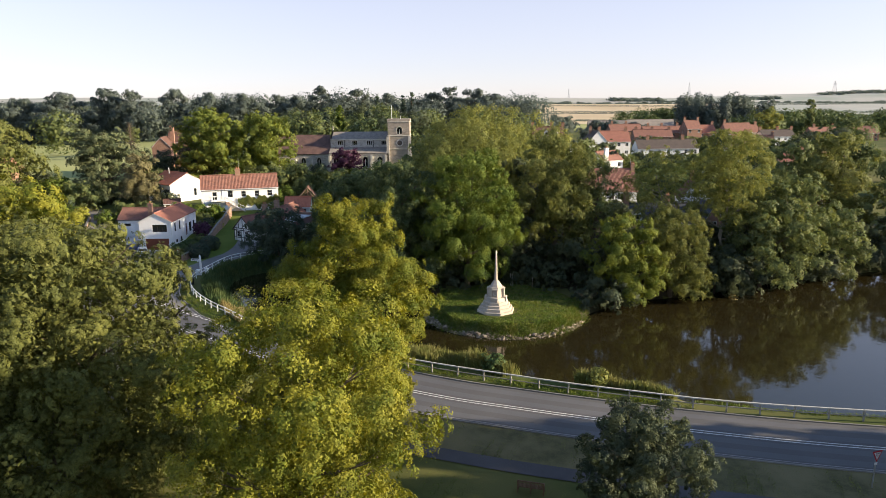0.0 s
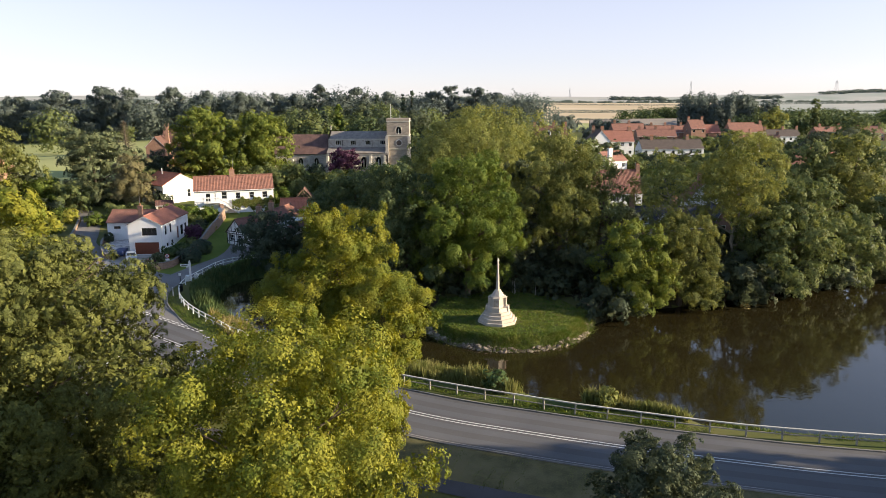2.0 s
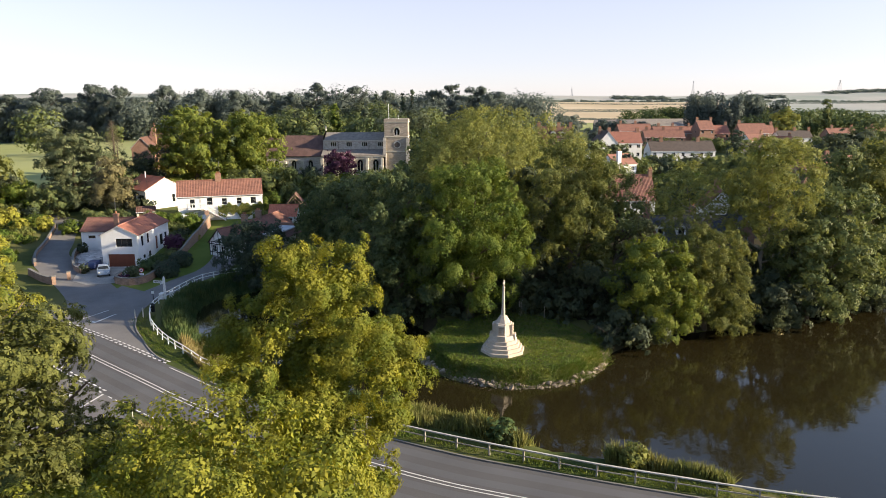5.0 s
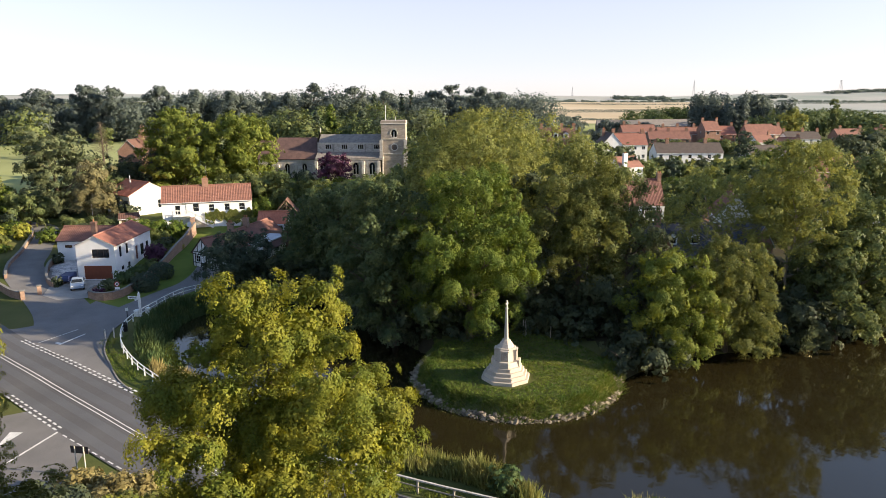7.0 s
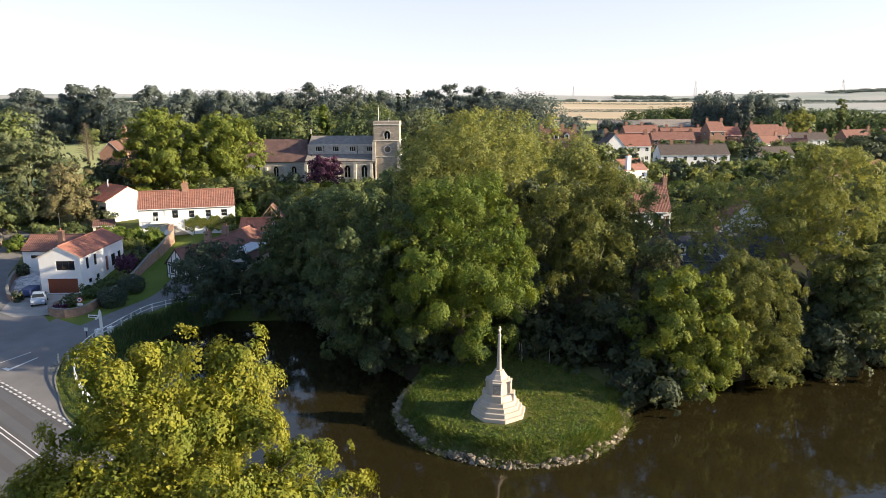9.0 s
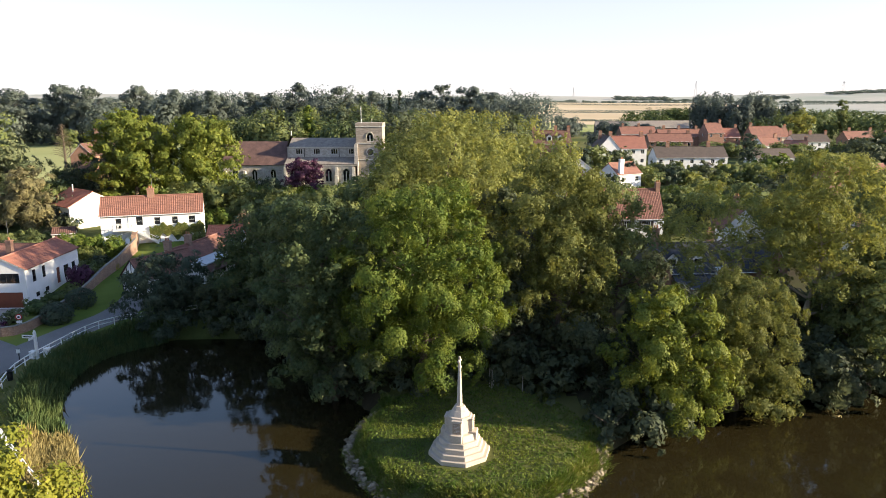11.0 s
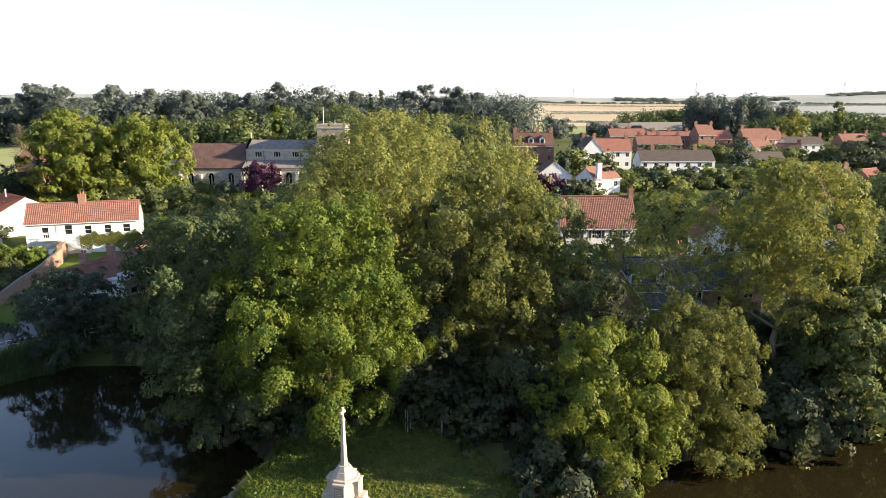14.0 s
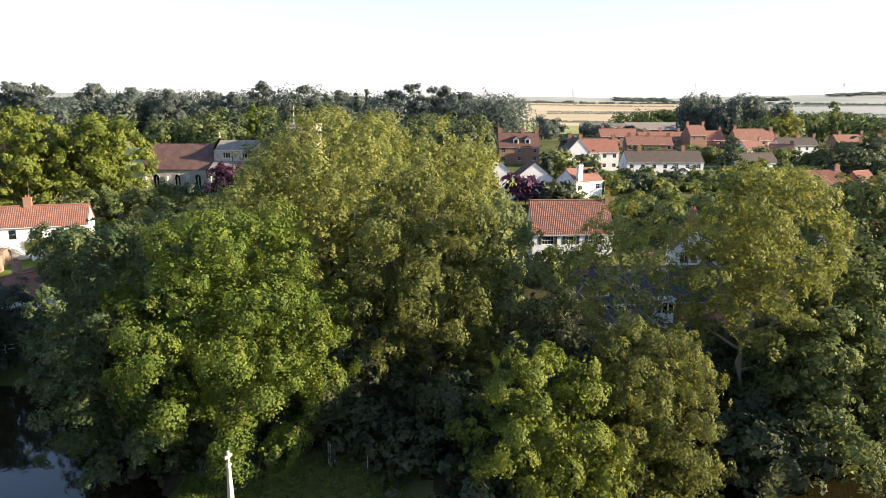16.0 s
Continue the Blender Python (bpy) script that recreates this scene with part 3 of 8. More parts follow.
PATH_S = spline([(-60, 78), (-30, 65), (-14, 57.8), (3.5, 51), (11, 48.5), (19.5, 45.8), (34, 42.6), (70, 36)], 1.0)
ribbon("footpath", PATH_S, 0.85, -0.85, M["tarmac"], 0.05, "dark asphalt footpath across the green", "footpath")
SPUR = spline([(-34.5, 80.0), (-31.5, 75), (-29.5, 70), (-28.5, 62), (-29, 50)], 1.0)
ribbon("lane", SPUR, np.linspace(5.5, 2.5, len(SPUR)), -np.linspace(5.5, 2.5, len(SPUR)), M["lane"], 0.05, "asphalt mouth of a lane opposite the junction", "lane")


def dashes(a, b, rows, n, size=(0.6, 0.18)):
    """Broken give-way lines between two ends."""
    a, b = np.array(a, float), np.array(b, float)
    d = (b - a) / np.linalg.norm(b - a)
    nrm = np.array((-d[1], d[0]))
    for r in range(rows):
        for i in range(n):
            c = a + (b - a) * (i + 0.5) / n + nrm * r * 0.42
            q = [c + d * sx * size[0] / 2 + nrm * sy * size[1] / 2 for sx, sy in ((-1, -1), (1, -1), (1, 1), (-1, 1))]
            raw("give_way_dash", [(*p, float(height0(p[0], p[1])) + 0.074) for p in q], [(0, 1, 2, 3)], M["paint"], road)


dashes((-45.8, 98.0), (-26.5, 83.8), 2, 25)
dashes((-38.0, 83.2), (-29.6, 76.6), 2, 11)
dashes((-28.9, 76.0), (-20.4, 69.9), 1, 9, (0.7, 0.12))


def flat(name, pts, material, parent, lift=0.076):
    raw(name, [(x, y, float(height0(x, y)) + lift) for x, y in pts], [tuple(range(len(pts)))], material, parent)


flat("give_way_triangle", [(-41.4, 97.1), (-40.4, 96.5), (-39.3, 99.9), (-39.45, 100.0), (-40.6, 97.1), (-41.2, 97.4)], M["paint"], road)
flat("lane_divider", [(-43.3, 97.2), (-43.2, 97.1), (-41.0, 101.4), (-41.1, 101.5)], M["paint"], road)
flat("lane_divider", [(-29.5, 76.4), (-29.3, 76.3), (-30.6, 70.4), (-30.8, 70.4)], M["paint"], road)
flat("give_way_triangle", [(-33.3, 76.3), (-32.2, 76.3), (-32.7, 73.2)], M["paint"], road)


# ---- houses ----
def wall_panel(bm, p, u, wid, hgt, holes, thick=0.25):
    """An upright wall from p along u, with openings (x0, z0, x1, z1) that go through it; its outside lies to the right of u."""
    p, u = Vector(p), Vector(u).normalized()
    inn = Vector((-u.y, u.x, 0)) * thick
    xs = sorted({0.0, wid, *[h[0] for h in holes], *[h[2] for h in holes]})
    zs = sorted({0.0, hgt, *[h[1] for h in holes], *[h[3] for h in holes]})
    at = lambda x, z, o: bm.verts.new(p + u * x + Vector((0, 0, z)) + o)
    zero = Vector((0, 0, 0))
    for x0, x1 in zip(xs, xs[1:]):
        for z0, z1 in zip(zs, zs[1:]):
            if any(h[0] - 1e-6 <= x0 and x1 <= h[2] + 1e-6 and h[1] - 1e-6 <= z0 and z1 <= h[3] + 1e-6 for h in holes):
                continue
            bm.faces.new([at(x0, z0, zero), at(x1, z0, zero), at(x1, z1, zero), at(x0, z1, zero)])
            bm.faces.new([at(x0, z1, inn), at(x1, z1, inn), at(x1, z0, inn), at(x0, z0, inn)])
    for x0, z0, x1, z1 in holes:
        for (ax, az), (bx, bz) in (((x0, z0), (x1, z0)), ((x1, z0), (x1, z1)), ((x1, z1), (x0, z1)), ((x0, z1), (x0, z0))):
            bm.faces.new([at(ax, az, zero), at(ax, az, inn), at(bx, bz, inn), at(bx, bz, zero)])


def window(parent, m, wid, hgt, material, cols=2, rows=1, bar=0.06, sill=None, name="window"):
    """A framed window; m: its lower left corner, x along the wall, y into it."""
    bm = bmesh.new()
    y0, y1 = 0.06, 0.13
    add_box(bm, 0, wid, y0, y1, 0, bar)
    add_box(bm, 0, wid, y0, y1, hgt - bar, hgt)
    add_box(bm, 0, bar, y0, y1, bar, hgt - bar)
    add_box(bm, wid - bar, wid, y0, y1, bar, hgt - bar)
    for i in range(1, cols):
        add_box(bm, wid * i / cols - bar * 0.35, wid * i / cols + bar * 0.35, y0 + 0.01, y1 - 0.01, bar, hgt - bar)
    for i in range(1, rows):
        add_box(bm, bar, wid - bar, y0 + 0.012, y1 - 0.012, hgt * i / rows - bar * 0.3, hgt * i / rows + bar * 0.3)
    win = part(name, bm, material, parent)
    win.matrix_basis = m
    part("pane", box(bar * 0.5, wid - bar * 0.5, 0.09, 0.1, bar * 0.5, hgt - bar * 0.5), M["glassy"], win)
    if sill:
        part("sill", box(-0.06, wid + 0.06, -0.07, 0.05, -0.09, -0.004), sill, win)
    return win


def roof_slab(p0, p1, q0, q1, material, parent, ribs=True, thick=0.12, name="roof", label=""):
    """A tiled slope from eave p0-p1 to ridge q0-q1, with the wave of pantiles and stepped courses."""
    p0, p1, q0, q1 = map(Vector, (p0, p1, q0, q1))
    wid, run = (p1 - p0).length, ((q0 + q1) / 2 - (p0 + p1) / 2).length
    nrm = (p1 - p0).cross(q0 - p0).normalized()
    n = max(2, int(wid / 0.1)) if ribs else 1
    c = max(1, int(run / 0.33)) if ribs else 1
    verts, faces = [], []
    for j in range(c):
        for t, lift in ((j / c, 0.03), ((j + 1) / c, 0.0)):
            a, b = p0.lerp(q0, t), p1.lerp(q1, t)
            for i in range(n + 1):
                h = 0.028 * math.sin(i * 0.1 / 0.3 * 2 * math.pi) if ribs else 0
                verts.append(a.lerp(b, i / n) + nrm * (h + lift))
    for r in range(2 * c - 1):
        for i in range(n):
            a = r * (n + 1) + i
            faces.append((a, a + 1, a + n + 2, a + n + 1))
    o = len(verts)
    verts += [v - nrm * thick for v in (p0, p1, q1, q0)]
    faces.append((o + 3, o + 2, o + 1, o))
    top = (2 * c - 1) * (n + 1)
    faces += [(o, o + 1, n, 0), (o + 1, o + 2, top + n, n), (o + 2, o + 3, top, top + n), (o + 3, o, 0, top)]
    return raw(name, verts, faces, material, parent, label)


def chimney(parent, x, y, z0, z1, material, wx=0.75, wy=0.55, pots=2):
    bm = bmesh.new()
    add_box(bm, x - wx / 2, x + wx / 2, y - wy / 2, y + wy / 2, z0, z1 - 0.22)
    add_box(bm, x - wx / 2 - 0.07, x + wx / 2 + 0.07, y - wy / 2 - 0.07, y + wy / 2 + 0.07, z1 - 0.22, z1 - 0.06)
    add_box(bm, x - wx / 2, x + wx / 2, y - wy / 2, y + wy / 2, z1 - 0.06, z1)
    ch = part("chimney", bm, material, parent)
    for i in range(pots):
        px = x + (i - (pots - 1) / 2) * 0.38
        part("pot", tube([(px, y, z1 - 0.02), (px, y, z1 + 0.16), (px, y, z1 + 0.38)], [0.14, 0.12, 0.13], 8), M["pot"], ch)


def block(h, wid, dep, eave, ridge, wallm, roofm, front=(), right=(), left=(), rear=(), x=0.0, y=0.0, over=0.3, axis="x", foot=0.8, ribs=True, framem=None, sillm=None, asym=0.0, verge=None):
    """A gabled block in the house h: front wall at local y, ridge along x or y. Openings: (x, z, w, h, cols, rows) with x from the left as one faces that wall."""
    framem = framem or M["white"]
    bm = bmesh.new()
    sides = (((x, y), (1, 0), wid, front), ((x + wid, y), (0, 1), dep, right), ((x + wid, y + dep), (-1, 0), wid, rear), ((x, y + dep), (0, -1), dep, left))
    for (px, py), u, ln, ops in sides:
        holes = [(o[0], o[1] + foot, o[0] + o[2], o[1] + o[3] + foot) for o in ops]
        wall_panel(bm, (px, py, -foot), (*u, 0), ln, eave + foot, holes)
    e = eave
    if axis == "x":
        tris = [((x + wid, y, e), (x + wid, y + dep, e), (x + wid, y + dep / 2, ridge)), ((x, y + dep, e), (x, y, e), (x, y + dep / 2, ridge))]
    else:
        mx = x + wid * (0.5 + asym)
        tris = [((x, y, e), (x + wid, y, e), (mx, y, ridge)), ((x + wid, y + dep, e), (x, y + dep, e), (mx, y + dep, ridge))]
    for t in tris:
        bm.faces.new([bm.verts.new(v) for v in t])
    part("wall", bm, wallm, h)
    g = 0.12
    if axis == "x":
        s = (ridge - e) / (dep / 2)
        d = over * s
        ry = y + dep / 2
        roof_slab((x - g, y - over, e - d + 0.08), (x + wid + g, y - over, e - d + 0.08), (x - g, ry, ridge + 0.08), (x + wid + g, ry, ridge + 0.08), roofm, h, ribs)
        roof_slab((x + wid + g, y + dep + over, e - d + 0.08), (x - g, y + dep + over, e - d + 0.08), (x + wid + g, ry, ridge + 0.08), (x - g, ry, ridge + 0.08), roofm, h, False)
        part("ridge", tube([(x - g, ry, ridge + 0.1), (x + wid + g, ry, ridge + 0.1)], [0.13, 0.13], 8), roofm, h)
        part("gutter", tube([(x - g, y - over - 0.03, e - d + 0.06), (x + wid + g, y - over - 0.03, e - d + 0.06)], [0.06, 0.06], 6), framem, h)
    else:
        s1, s2 = (ridge - e) / (mx - x), (ridge - e) / (x + wid - mx)
        roof_slab((x - over, y + dep + g, e - over * s1 + 0.08), (x - over, y - g, e - over * s1 + 0.08), (mx, y + dep + g, ridge + 0.08), (mx, y - g, ridge + 0.08), roofm, h, ribs)
        roof_slab((x + wid + over, y - g, e - over * s2 + 0.08), (x + wid + over, y + dep + g, e - over * s2 + 0.08), (mx, y - g, ridge + 0.08), (mx, y + dep + g, ridge + 0.08), roofm, h, ribs)
        part("ridge", tube([(mx, y - g, ridge + 0.1), (mx, y + dep + g, ridge + 0.1)], [0.13, 0.13], 8), roofm, h)
        vb = bmesh.new()
        for sx, ex in ((x - over, mx), (x + wid + over, mx)):
            sz = e - over * (s1 if sx < mx else s2) + 0.08
            pts = [(sx, sz), (ex, ridge + 0.1)]
            q = [vb.verts.new(v) for v in ((pts[0][0], y - g - 0.03, pts[0][1] - 0.18), (pts[1][0], y - g - 0.03, pts[1][1] - 0.2), (pts[1][0], y - g - 0.03, pts[1][1]), (pts[0][0], y - g - 0.03, pts[0][1]))]
            vb.faces.new(q if sx < mx else q[::-1])
        bmesh.ops.solidify(vb, geom=vb.faces[:], thickness=-0.03)
        part("bargeboard", vb, verge or framem, h)
    turns = (pose(x, y, 0), pose(x + wid, y, 0, 0, 0, 90), pose(x + wid, y + dep, 0, 0, 0, 180), pose(x, y + dep, 0, 0, 0, 270))
    for m, ops in zip(turns, (front, right, rear, left)):
        for o in ops:
            c, r = (o[4], o[5]) if len(o) > 5 else (2, 1)
            if c == 0:
                d = part("door", box(0.03, o[2] - 0.03, 0.1, 0.16, 0.0, o[3] - 0.03), r, h)
                d.matrix_basis = m @ pose(o[0], 0, o[1])
                part("door_handle", box(o[2] - 0.2, o[2] - 0.14, 0.06, 0.1, o[3] * 0.45, o[3] * 0.45 + 0.1), M["metal"], d)
            else:
                window(h, m @ pose(o[0], 0, o[1]), o[2], o[3], framem, c, r, sill=sillm)


def house(name, x, y, z, rot, label, category="house", group=""):
    return base(name, pose(x, y, z, 0, 0, rot), label, category, group)


def spread(n, wid, w0, z, hh, cols=2, rows=2, pad=0.8):
    """n alike windows evenly along a wall."""
    return [(pad + (wid - 2 * pad - w0) * (i / max(1, n - 1)), z, w0, hh, cols, rows) for i in range(n)]


# brighter copy of the orange tile, with sunlight put into its colour
M["pantile_lit"] = mat("lit_orange_tile", (0.58, 0.215, 0.125), (0.44, 0.15, 0.09), 0.8, 0.8, 8, 0.25)

# white two-storey house with pantiles and an outer stair
wh = house("white_house", -51.0, 151.2, 4.3, 17, "long white rendered house with red pantile roof and creeper")
block(wh, 16.3, 5.6, 5.0, 7.6, M["render"], M["pantile"],
      front=[(2.3, 2.55, 0.95, 1.75, 1, 2), (3.35, 2.55, 1.0, 2.05, 0, M["white"]), (5.5, 3.0, 1.1, 1.5, 1, 2), (8.35, 3.0, 1.0, 1.3, 1, 2), (11.2, 3.0, 1.0, 1.3, 1, 2), (13.9, 3.0, 1.1, 1.3, 1, 2)],
      right=[(2.0, 3.0, 1.0, 1.2, 2, 1)], framem=M["white"], sillm=M["white"])
chimney(wh, 7.9, 2.8, 7.0, 9.0, M["brick"], 1.1, 0.7, 2)
st = bmesh.new()
for i in range(13):
    add_box(st, 5.0 + i * 0.3, 5.34 + i * 0.3, -1.25, -0.2, 2.3 - i * 0.19, 2.36 - i * 0.19)
part("stair_treads", st, M["white"], wh)
for yy in (-1.28, -0.17):
    part("stair_rail", tube([(2.0, yy, 3.4), (4.9, yy, 3.4), (9.0, yy, 0.9)], [0.05, 0.05, 0.05], 6), M["white"], wh)
    part("stair_string", tube([(2.0, yy, 2.4), (4.9, yy, 2.4), (9.0, yy, -0.1)], [0.09, 0.09, 0.09], 6), M["white"], wh)
    for i in range(12):
        sx = 2.2 + i * 0.58
        sz = 2.4 if sx < 4.9 else 2.4 - (sx - 4.9) * 0.61
        part("baluster", box(sx - 0.03, sx + 0.03, yy - 0.02, yy + 0.02, sz, sz + 0.98), M["white"], wh)
part("landing", box(1.9, 5.0, -1.25, -0.05, 2.36, 2.46), M["white"], wh)
part("aerial", tube([(8.2, 2.8, 8.9), (8.2, 2.8, 11.4)], [0.025, 0.02], 5), M["metal"], wh)

# its extension
ex = house("white_extension", -61.5, 161.0, 5.5, 51, "white rendered gabled cottage with red tile roof")
block(ex, 8.8, 9.8, 3.7, 6.0, M["render"], M["pantile_lit"], front=[(5.9, 0.6, 0.8, 1.8, 1, 2)], left=[(6.9, 0.5, 2.3, 2.1, 3, 2), (3.4, 0.5, 2.0, 2.1, 3, 2)], axis="y", framem=M["white"], foot=1.5)
part("flue", tube([(3.6, 6.4, 5.4), (3.6, 6.4, 7.1)], [0.1, 0.1], 8), M["white"], ex)

sd = house("garden_shed", -59.0, 150.6, 4.6, 20, "small cream garden shed with brown tiled roof", "shed")
block(sd, 3.4, 2.4, 1.7, 2.4, M["cream"], M["tile_dark"], foot=1.2, front=[(0.4, 0.0, 0.8, 1.6, 0, M["wood"])])

# hillside house with garage
h2 = house("garage_house", -52.1, 122.6, 2.0, 2, "white split-level house with orange tile roof and garage")
block(h2, 5.6, 13.4, 5.1, 6.5, M["render"], M["pantile_new"], axis="y", over=0.25, framem=M["frame_dark"], verge=M["white"],
      front=[(2.3, 3.25, 2.5, 1.3, 3, 1), (0.9, 0.02, 4.1, 2.05, 0, M["garage"])],
      right=[(1.6, 3.0, 0.8, 1.6, 1, 2), (3.9, 3.0, 0.8, 1.6, 1, 2), (1.9, 0.9, 0.9, 0.6, 2, 1), (4.2, 1.0, 0.9, 0.6, 2, 1), (7.3, 1.3, 0.9, 2.2, 0, M["garage"]), (9.2, 1.6, 1.3, 1.8, 2, 2), (11.4, 1.6, 1.0, 1.8, 1, 2)])
block(h2, 8.15, 6.0, 3.9, 5.6, M["render"], M["pantile"], x=-8.2, y=10.4, framem=M["frame_dark"], front=[(1.2, 2.6, 1.2, 0.5, 2, 1), (4.4, 1.5, 1.5, 1.8, 2, 2)])
chimney(h2, -1.1, 8.6, 4.0, 7.2, M["brick"], 0.7, 0.7, 1)
part("aerial", tube([(-1.1, 8.6, 7.1), (-1.1, 8.6, 10.0)], [0.025, 0.015], 5), M["metal"], h2)
part("drainpipe", tube([(5.65, -0.08, 0.1), (5.65, -0.08, 5.0)], [0.05, 0.05], 6), M["white"], h2)

# half-timbered cottage by the lane
ct = house("lane_cottage", -37.6, 129.7, 2.2, -32, "black and white cottage with dark tile roof and chimneys")
block(ct, 4.6, 9.0, 2.5, 4.7, M["render"], M["pantile"], axis="y", verge=M["black"], framem=M["white"], front=[(0.7, 0.9, 1.0, 1.1, 2, 2), (2.8, 0.9, 1.0, 1.1, 2, 2)])
tb = bmesh.new()
for sx in (0.02, 0.55, 1.85, 2.55, 3.95, 4.45):
    add_box(tb, sx, sx + 0.13, -0.04, -0.003, 0, 2.5)
for sz in (0.75, 2.1, 2.5):
    add_box(tb, 0.0, 4.6, -0.045, -0.004, sz, sz + 0.13)
for sx in (1.2, 2.25, 3.3):
    add_box(tb, sx, sx + 0.12, -0.042, -0.005, 2.63, 3.6 if sx != 2.25 else 4.4)
part("timber_frame", tb, M["black"], ct)
wing = house("cottage_wing", -35.05, 134.0, 2.4, -12.5, "long white cottage with brown pantile roof and pale flat-roofed side")
block(wing, 4.4, 14.0, 2.7, 4.6, M["render"], M["pantile"], axis="y", framem=M["white"], front=[(1.6, 0.9, 1.1, 1.1, 2, 2)])
chimney(wing, 2.2, 0.6, 3.6, 6.1, M["brick_old"], 0.9, 0.7, 2)
chimney(wing, 2.2, 5.6, 3.6, 6.1, M["brick_old"], 0.9, 0.7, 2)
part("flat_roof", box(4.45, 7.7, 0.8, 9.6, 2.55, 2.75), M["felt"], wing, "pale felt flat roof")
part("flat_roof_wall", box(4.45, 7.5, 1.0, 9.4, -0.6, 2.54), M["render"], wing)
part("parapet", box(4.5, 7.7, 9.65, 10.0, -0.6, 3.2), M["brick"], wing, "red brick parapet")
roof_slab((8.7, 0.9, 1.75), (8.7, 9.5, 1.75), (7.55, 0.9, 2.5), (7.55, 9.5, 2.5), M["tile_dark"], wing)
for wy in (2.0, 5.2):
    wn = part("side_window", box(7.5, 7.56, wy, wy + 1.4, 0.5, 1.5), M["white"], wing, "white side window")
    part("pane", box(7.565, 7.58, wy + 0.12, wy + 1.28, 0.6, 1.4), M["glassy"], wn)
# sunlit end of the wing's roof, built as its own block in brighter tile
an = house("red_roof_cottage", -32.4, 148.3, 3.4, 4, "low cottage with pantile roof, sunlight put into its orange")
block(an, 5.4, 4.6, 2.4, 4.2, M["render"], M["pantile_lit"], right=[(1.5, 1.0, 1.0, 1.0, 2, 2)], front=[(3.6, 1.0, 1.0, 1.0, 2, 2)])

# lychgate
ly = house("lychgate", -31.0, 158.6, 4.2, 8, "oak-framed lychgate with tiled gable roof", "lychgate")
roof_slab((-0.7, 3.2, 1.9), (-0.7, -0.2, 1.9), (1.6, 3.2, 4.6), (1.6, -0.2, 4.6), M["tile_dark"], ly)
roof_slab((3.9, -0.2, 1.9), (3.9, 3.2, 1.9), (1.6, -0.2, 4.6), (1.6, 3.2, 4.6), M["tile_dark"], ly)
for px in (0.1, 2.9):
    part("stone_base", box(px, px + 0.35, 0.1, 3.0, -0.6, 1.0), M["stone"], ly)
    for py in (0.1, 1.4, 2.75):
        part("oak_post", box(px + 0.06, px + 0.29, py, py + 0.23, 1.0, 2.4), M["oak"], ly)
for a, b in (((-0.55, 2.0), (1.6, 4.5)), ((3.75, 2.0), (1.6, 4.5)), ((0.0, 2.4), (3.2, 2.4)), ((1.6, 2.4), (1.6, 4.4)), ((0.5, 2.45), (1.5, 3.6)), ((2.7, 2.45), (1.7, 3.6))):
    part("truss_beam", tube([(a[0], -0.22, a[1]), (b[0], -0.22, b[1])], [0.12, 0.12], 4), M["oak"], ly)
part("gate", box(0.45, 2.9, 1.4, 1.46, 0.0, 1.1), M["oak"], ly)


# ---- the church ----
def arch_pts(wid, spring, top, n=7):
    """Half outline of a pointed arch, from the right springing to the apex."""
    return [(wid / 2 * math.cos(math.pi / 2 * t) ** 0.8, spring + (top - spring) * math.sin(math.pi / 2 * t)) for t in [i / n for i in range(n + 1)]]


def arched(parent, m, wid, hgt, lights=2, name="window", doorm=None):
    """A pointed window in a rectangular opening: stone head, tracery and panes."""
    spring = hgt - wid * 0.85
    bm = bmesh.new()
    for s in (1, -1):
        pts = [(s * x, z) for x, z in arch_pts(wid * 0.86, spring, hgt - 0.1)]
        outer = [(s * wid / 2, spring)] + [(s * wid / 2, hgt), (0, hgt)]
        for y0 in (0.02,):
            loop = [(outer[0][0], outer[0][1])] + [(outer[1][0], outer[1][1]), (outer[2][0], outer[2][1])] + pts[::-1]
            vs = [bm.verts.new((x + wid / 2, y0, z)) for x, z in loop]
            bm.faces.new(vs if s < 0 else vs[::-1])
    bmesh.ops.solidify(bm, geom=bm.faces[:], thickness=0.2)
    add_box(bm, 0, wid * 0.07, 0.02, 0.22, 0, spring)
    add_box(bm, wid * 0.93, wid, 0.02, 0.22, 0, spring)
    for i in range(1, lights):
        add_box(bm, wid * i / lights - 0.11, wid * i / lights + 0.11, 0.05, 0.185, 0, hgt - wid * 0.4)
    add_box(bm, 0, wid, -0.06, 0.2, -0.14, -0.002)
    # hood mould
    hood = [(wid / 2 + x * 1.2, z + 0.1) for x, z in arch_pts(wid, spring, hgt)]
    hood += [(wid - x, z) for x, z in hood[::-1]][1:]
    for a, b in zip(hood, hood[1:]):
        add_tube(bm, [(a[0], -0.03, a[1]), (b[0], -0.03, b[1])], [0.07, 0.07], 5)
    win = part(name, bm, M["dressed"], parent)
    win.matrix_basis = m
    part("pane" if not doorm else "door_leaf", box(0.02, wid - 0.02, 0.19, 0.23, 0, hgt - 0.06), doorm or M["glassy"], win)


church = house("church", 0, 0, 8.6, 0, "old limestone church with square tower and lead roofs", "church")
CY = 197.0


def wall_with(name, p, u, wid, hgt, ops, material=None):
    bm = bmesh.new()
    wall_panel(bm, p, u, wid, hgt, [(o[0], o[1], o[0] + o[2], o[1] + o[3]) for o in ops], 0.6)
    return part(name, bm, material or M["stone"], church)


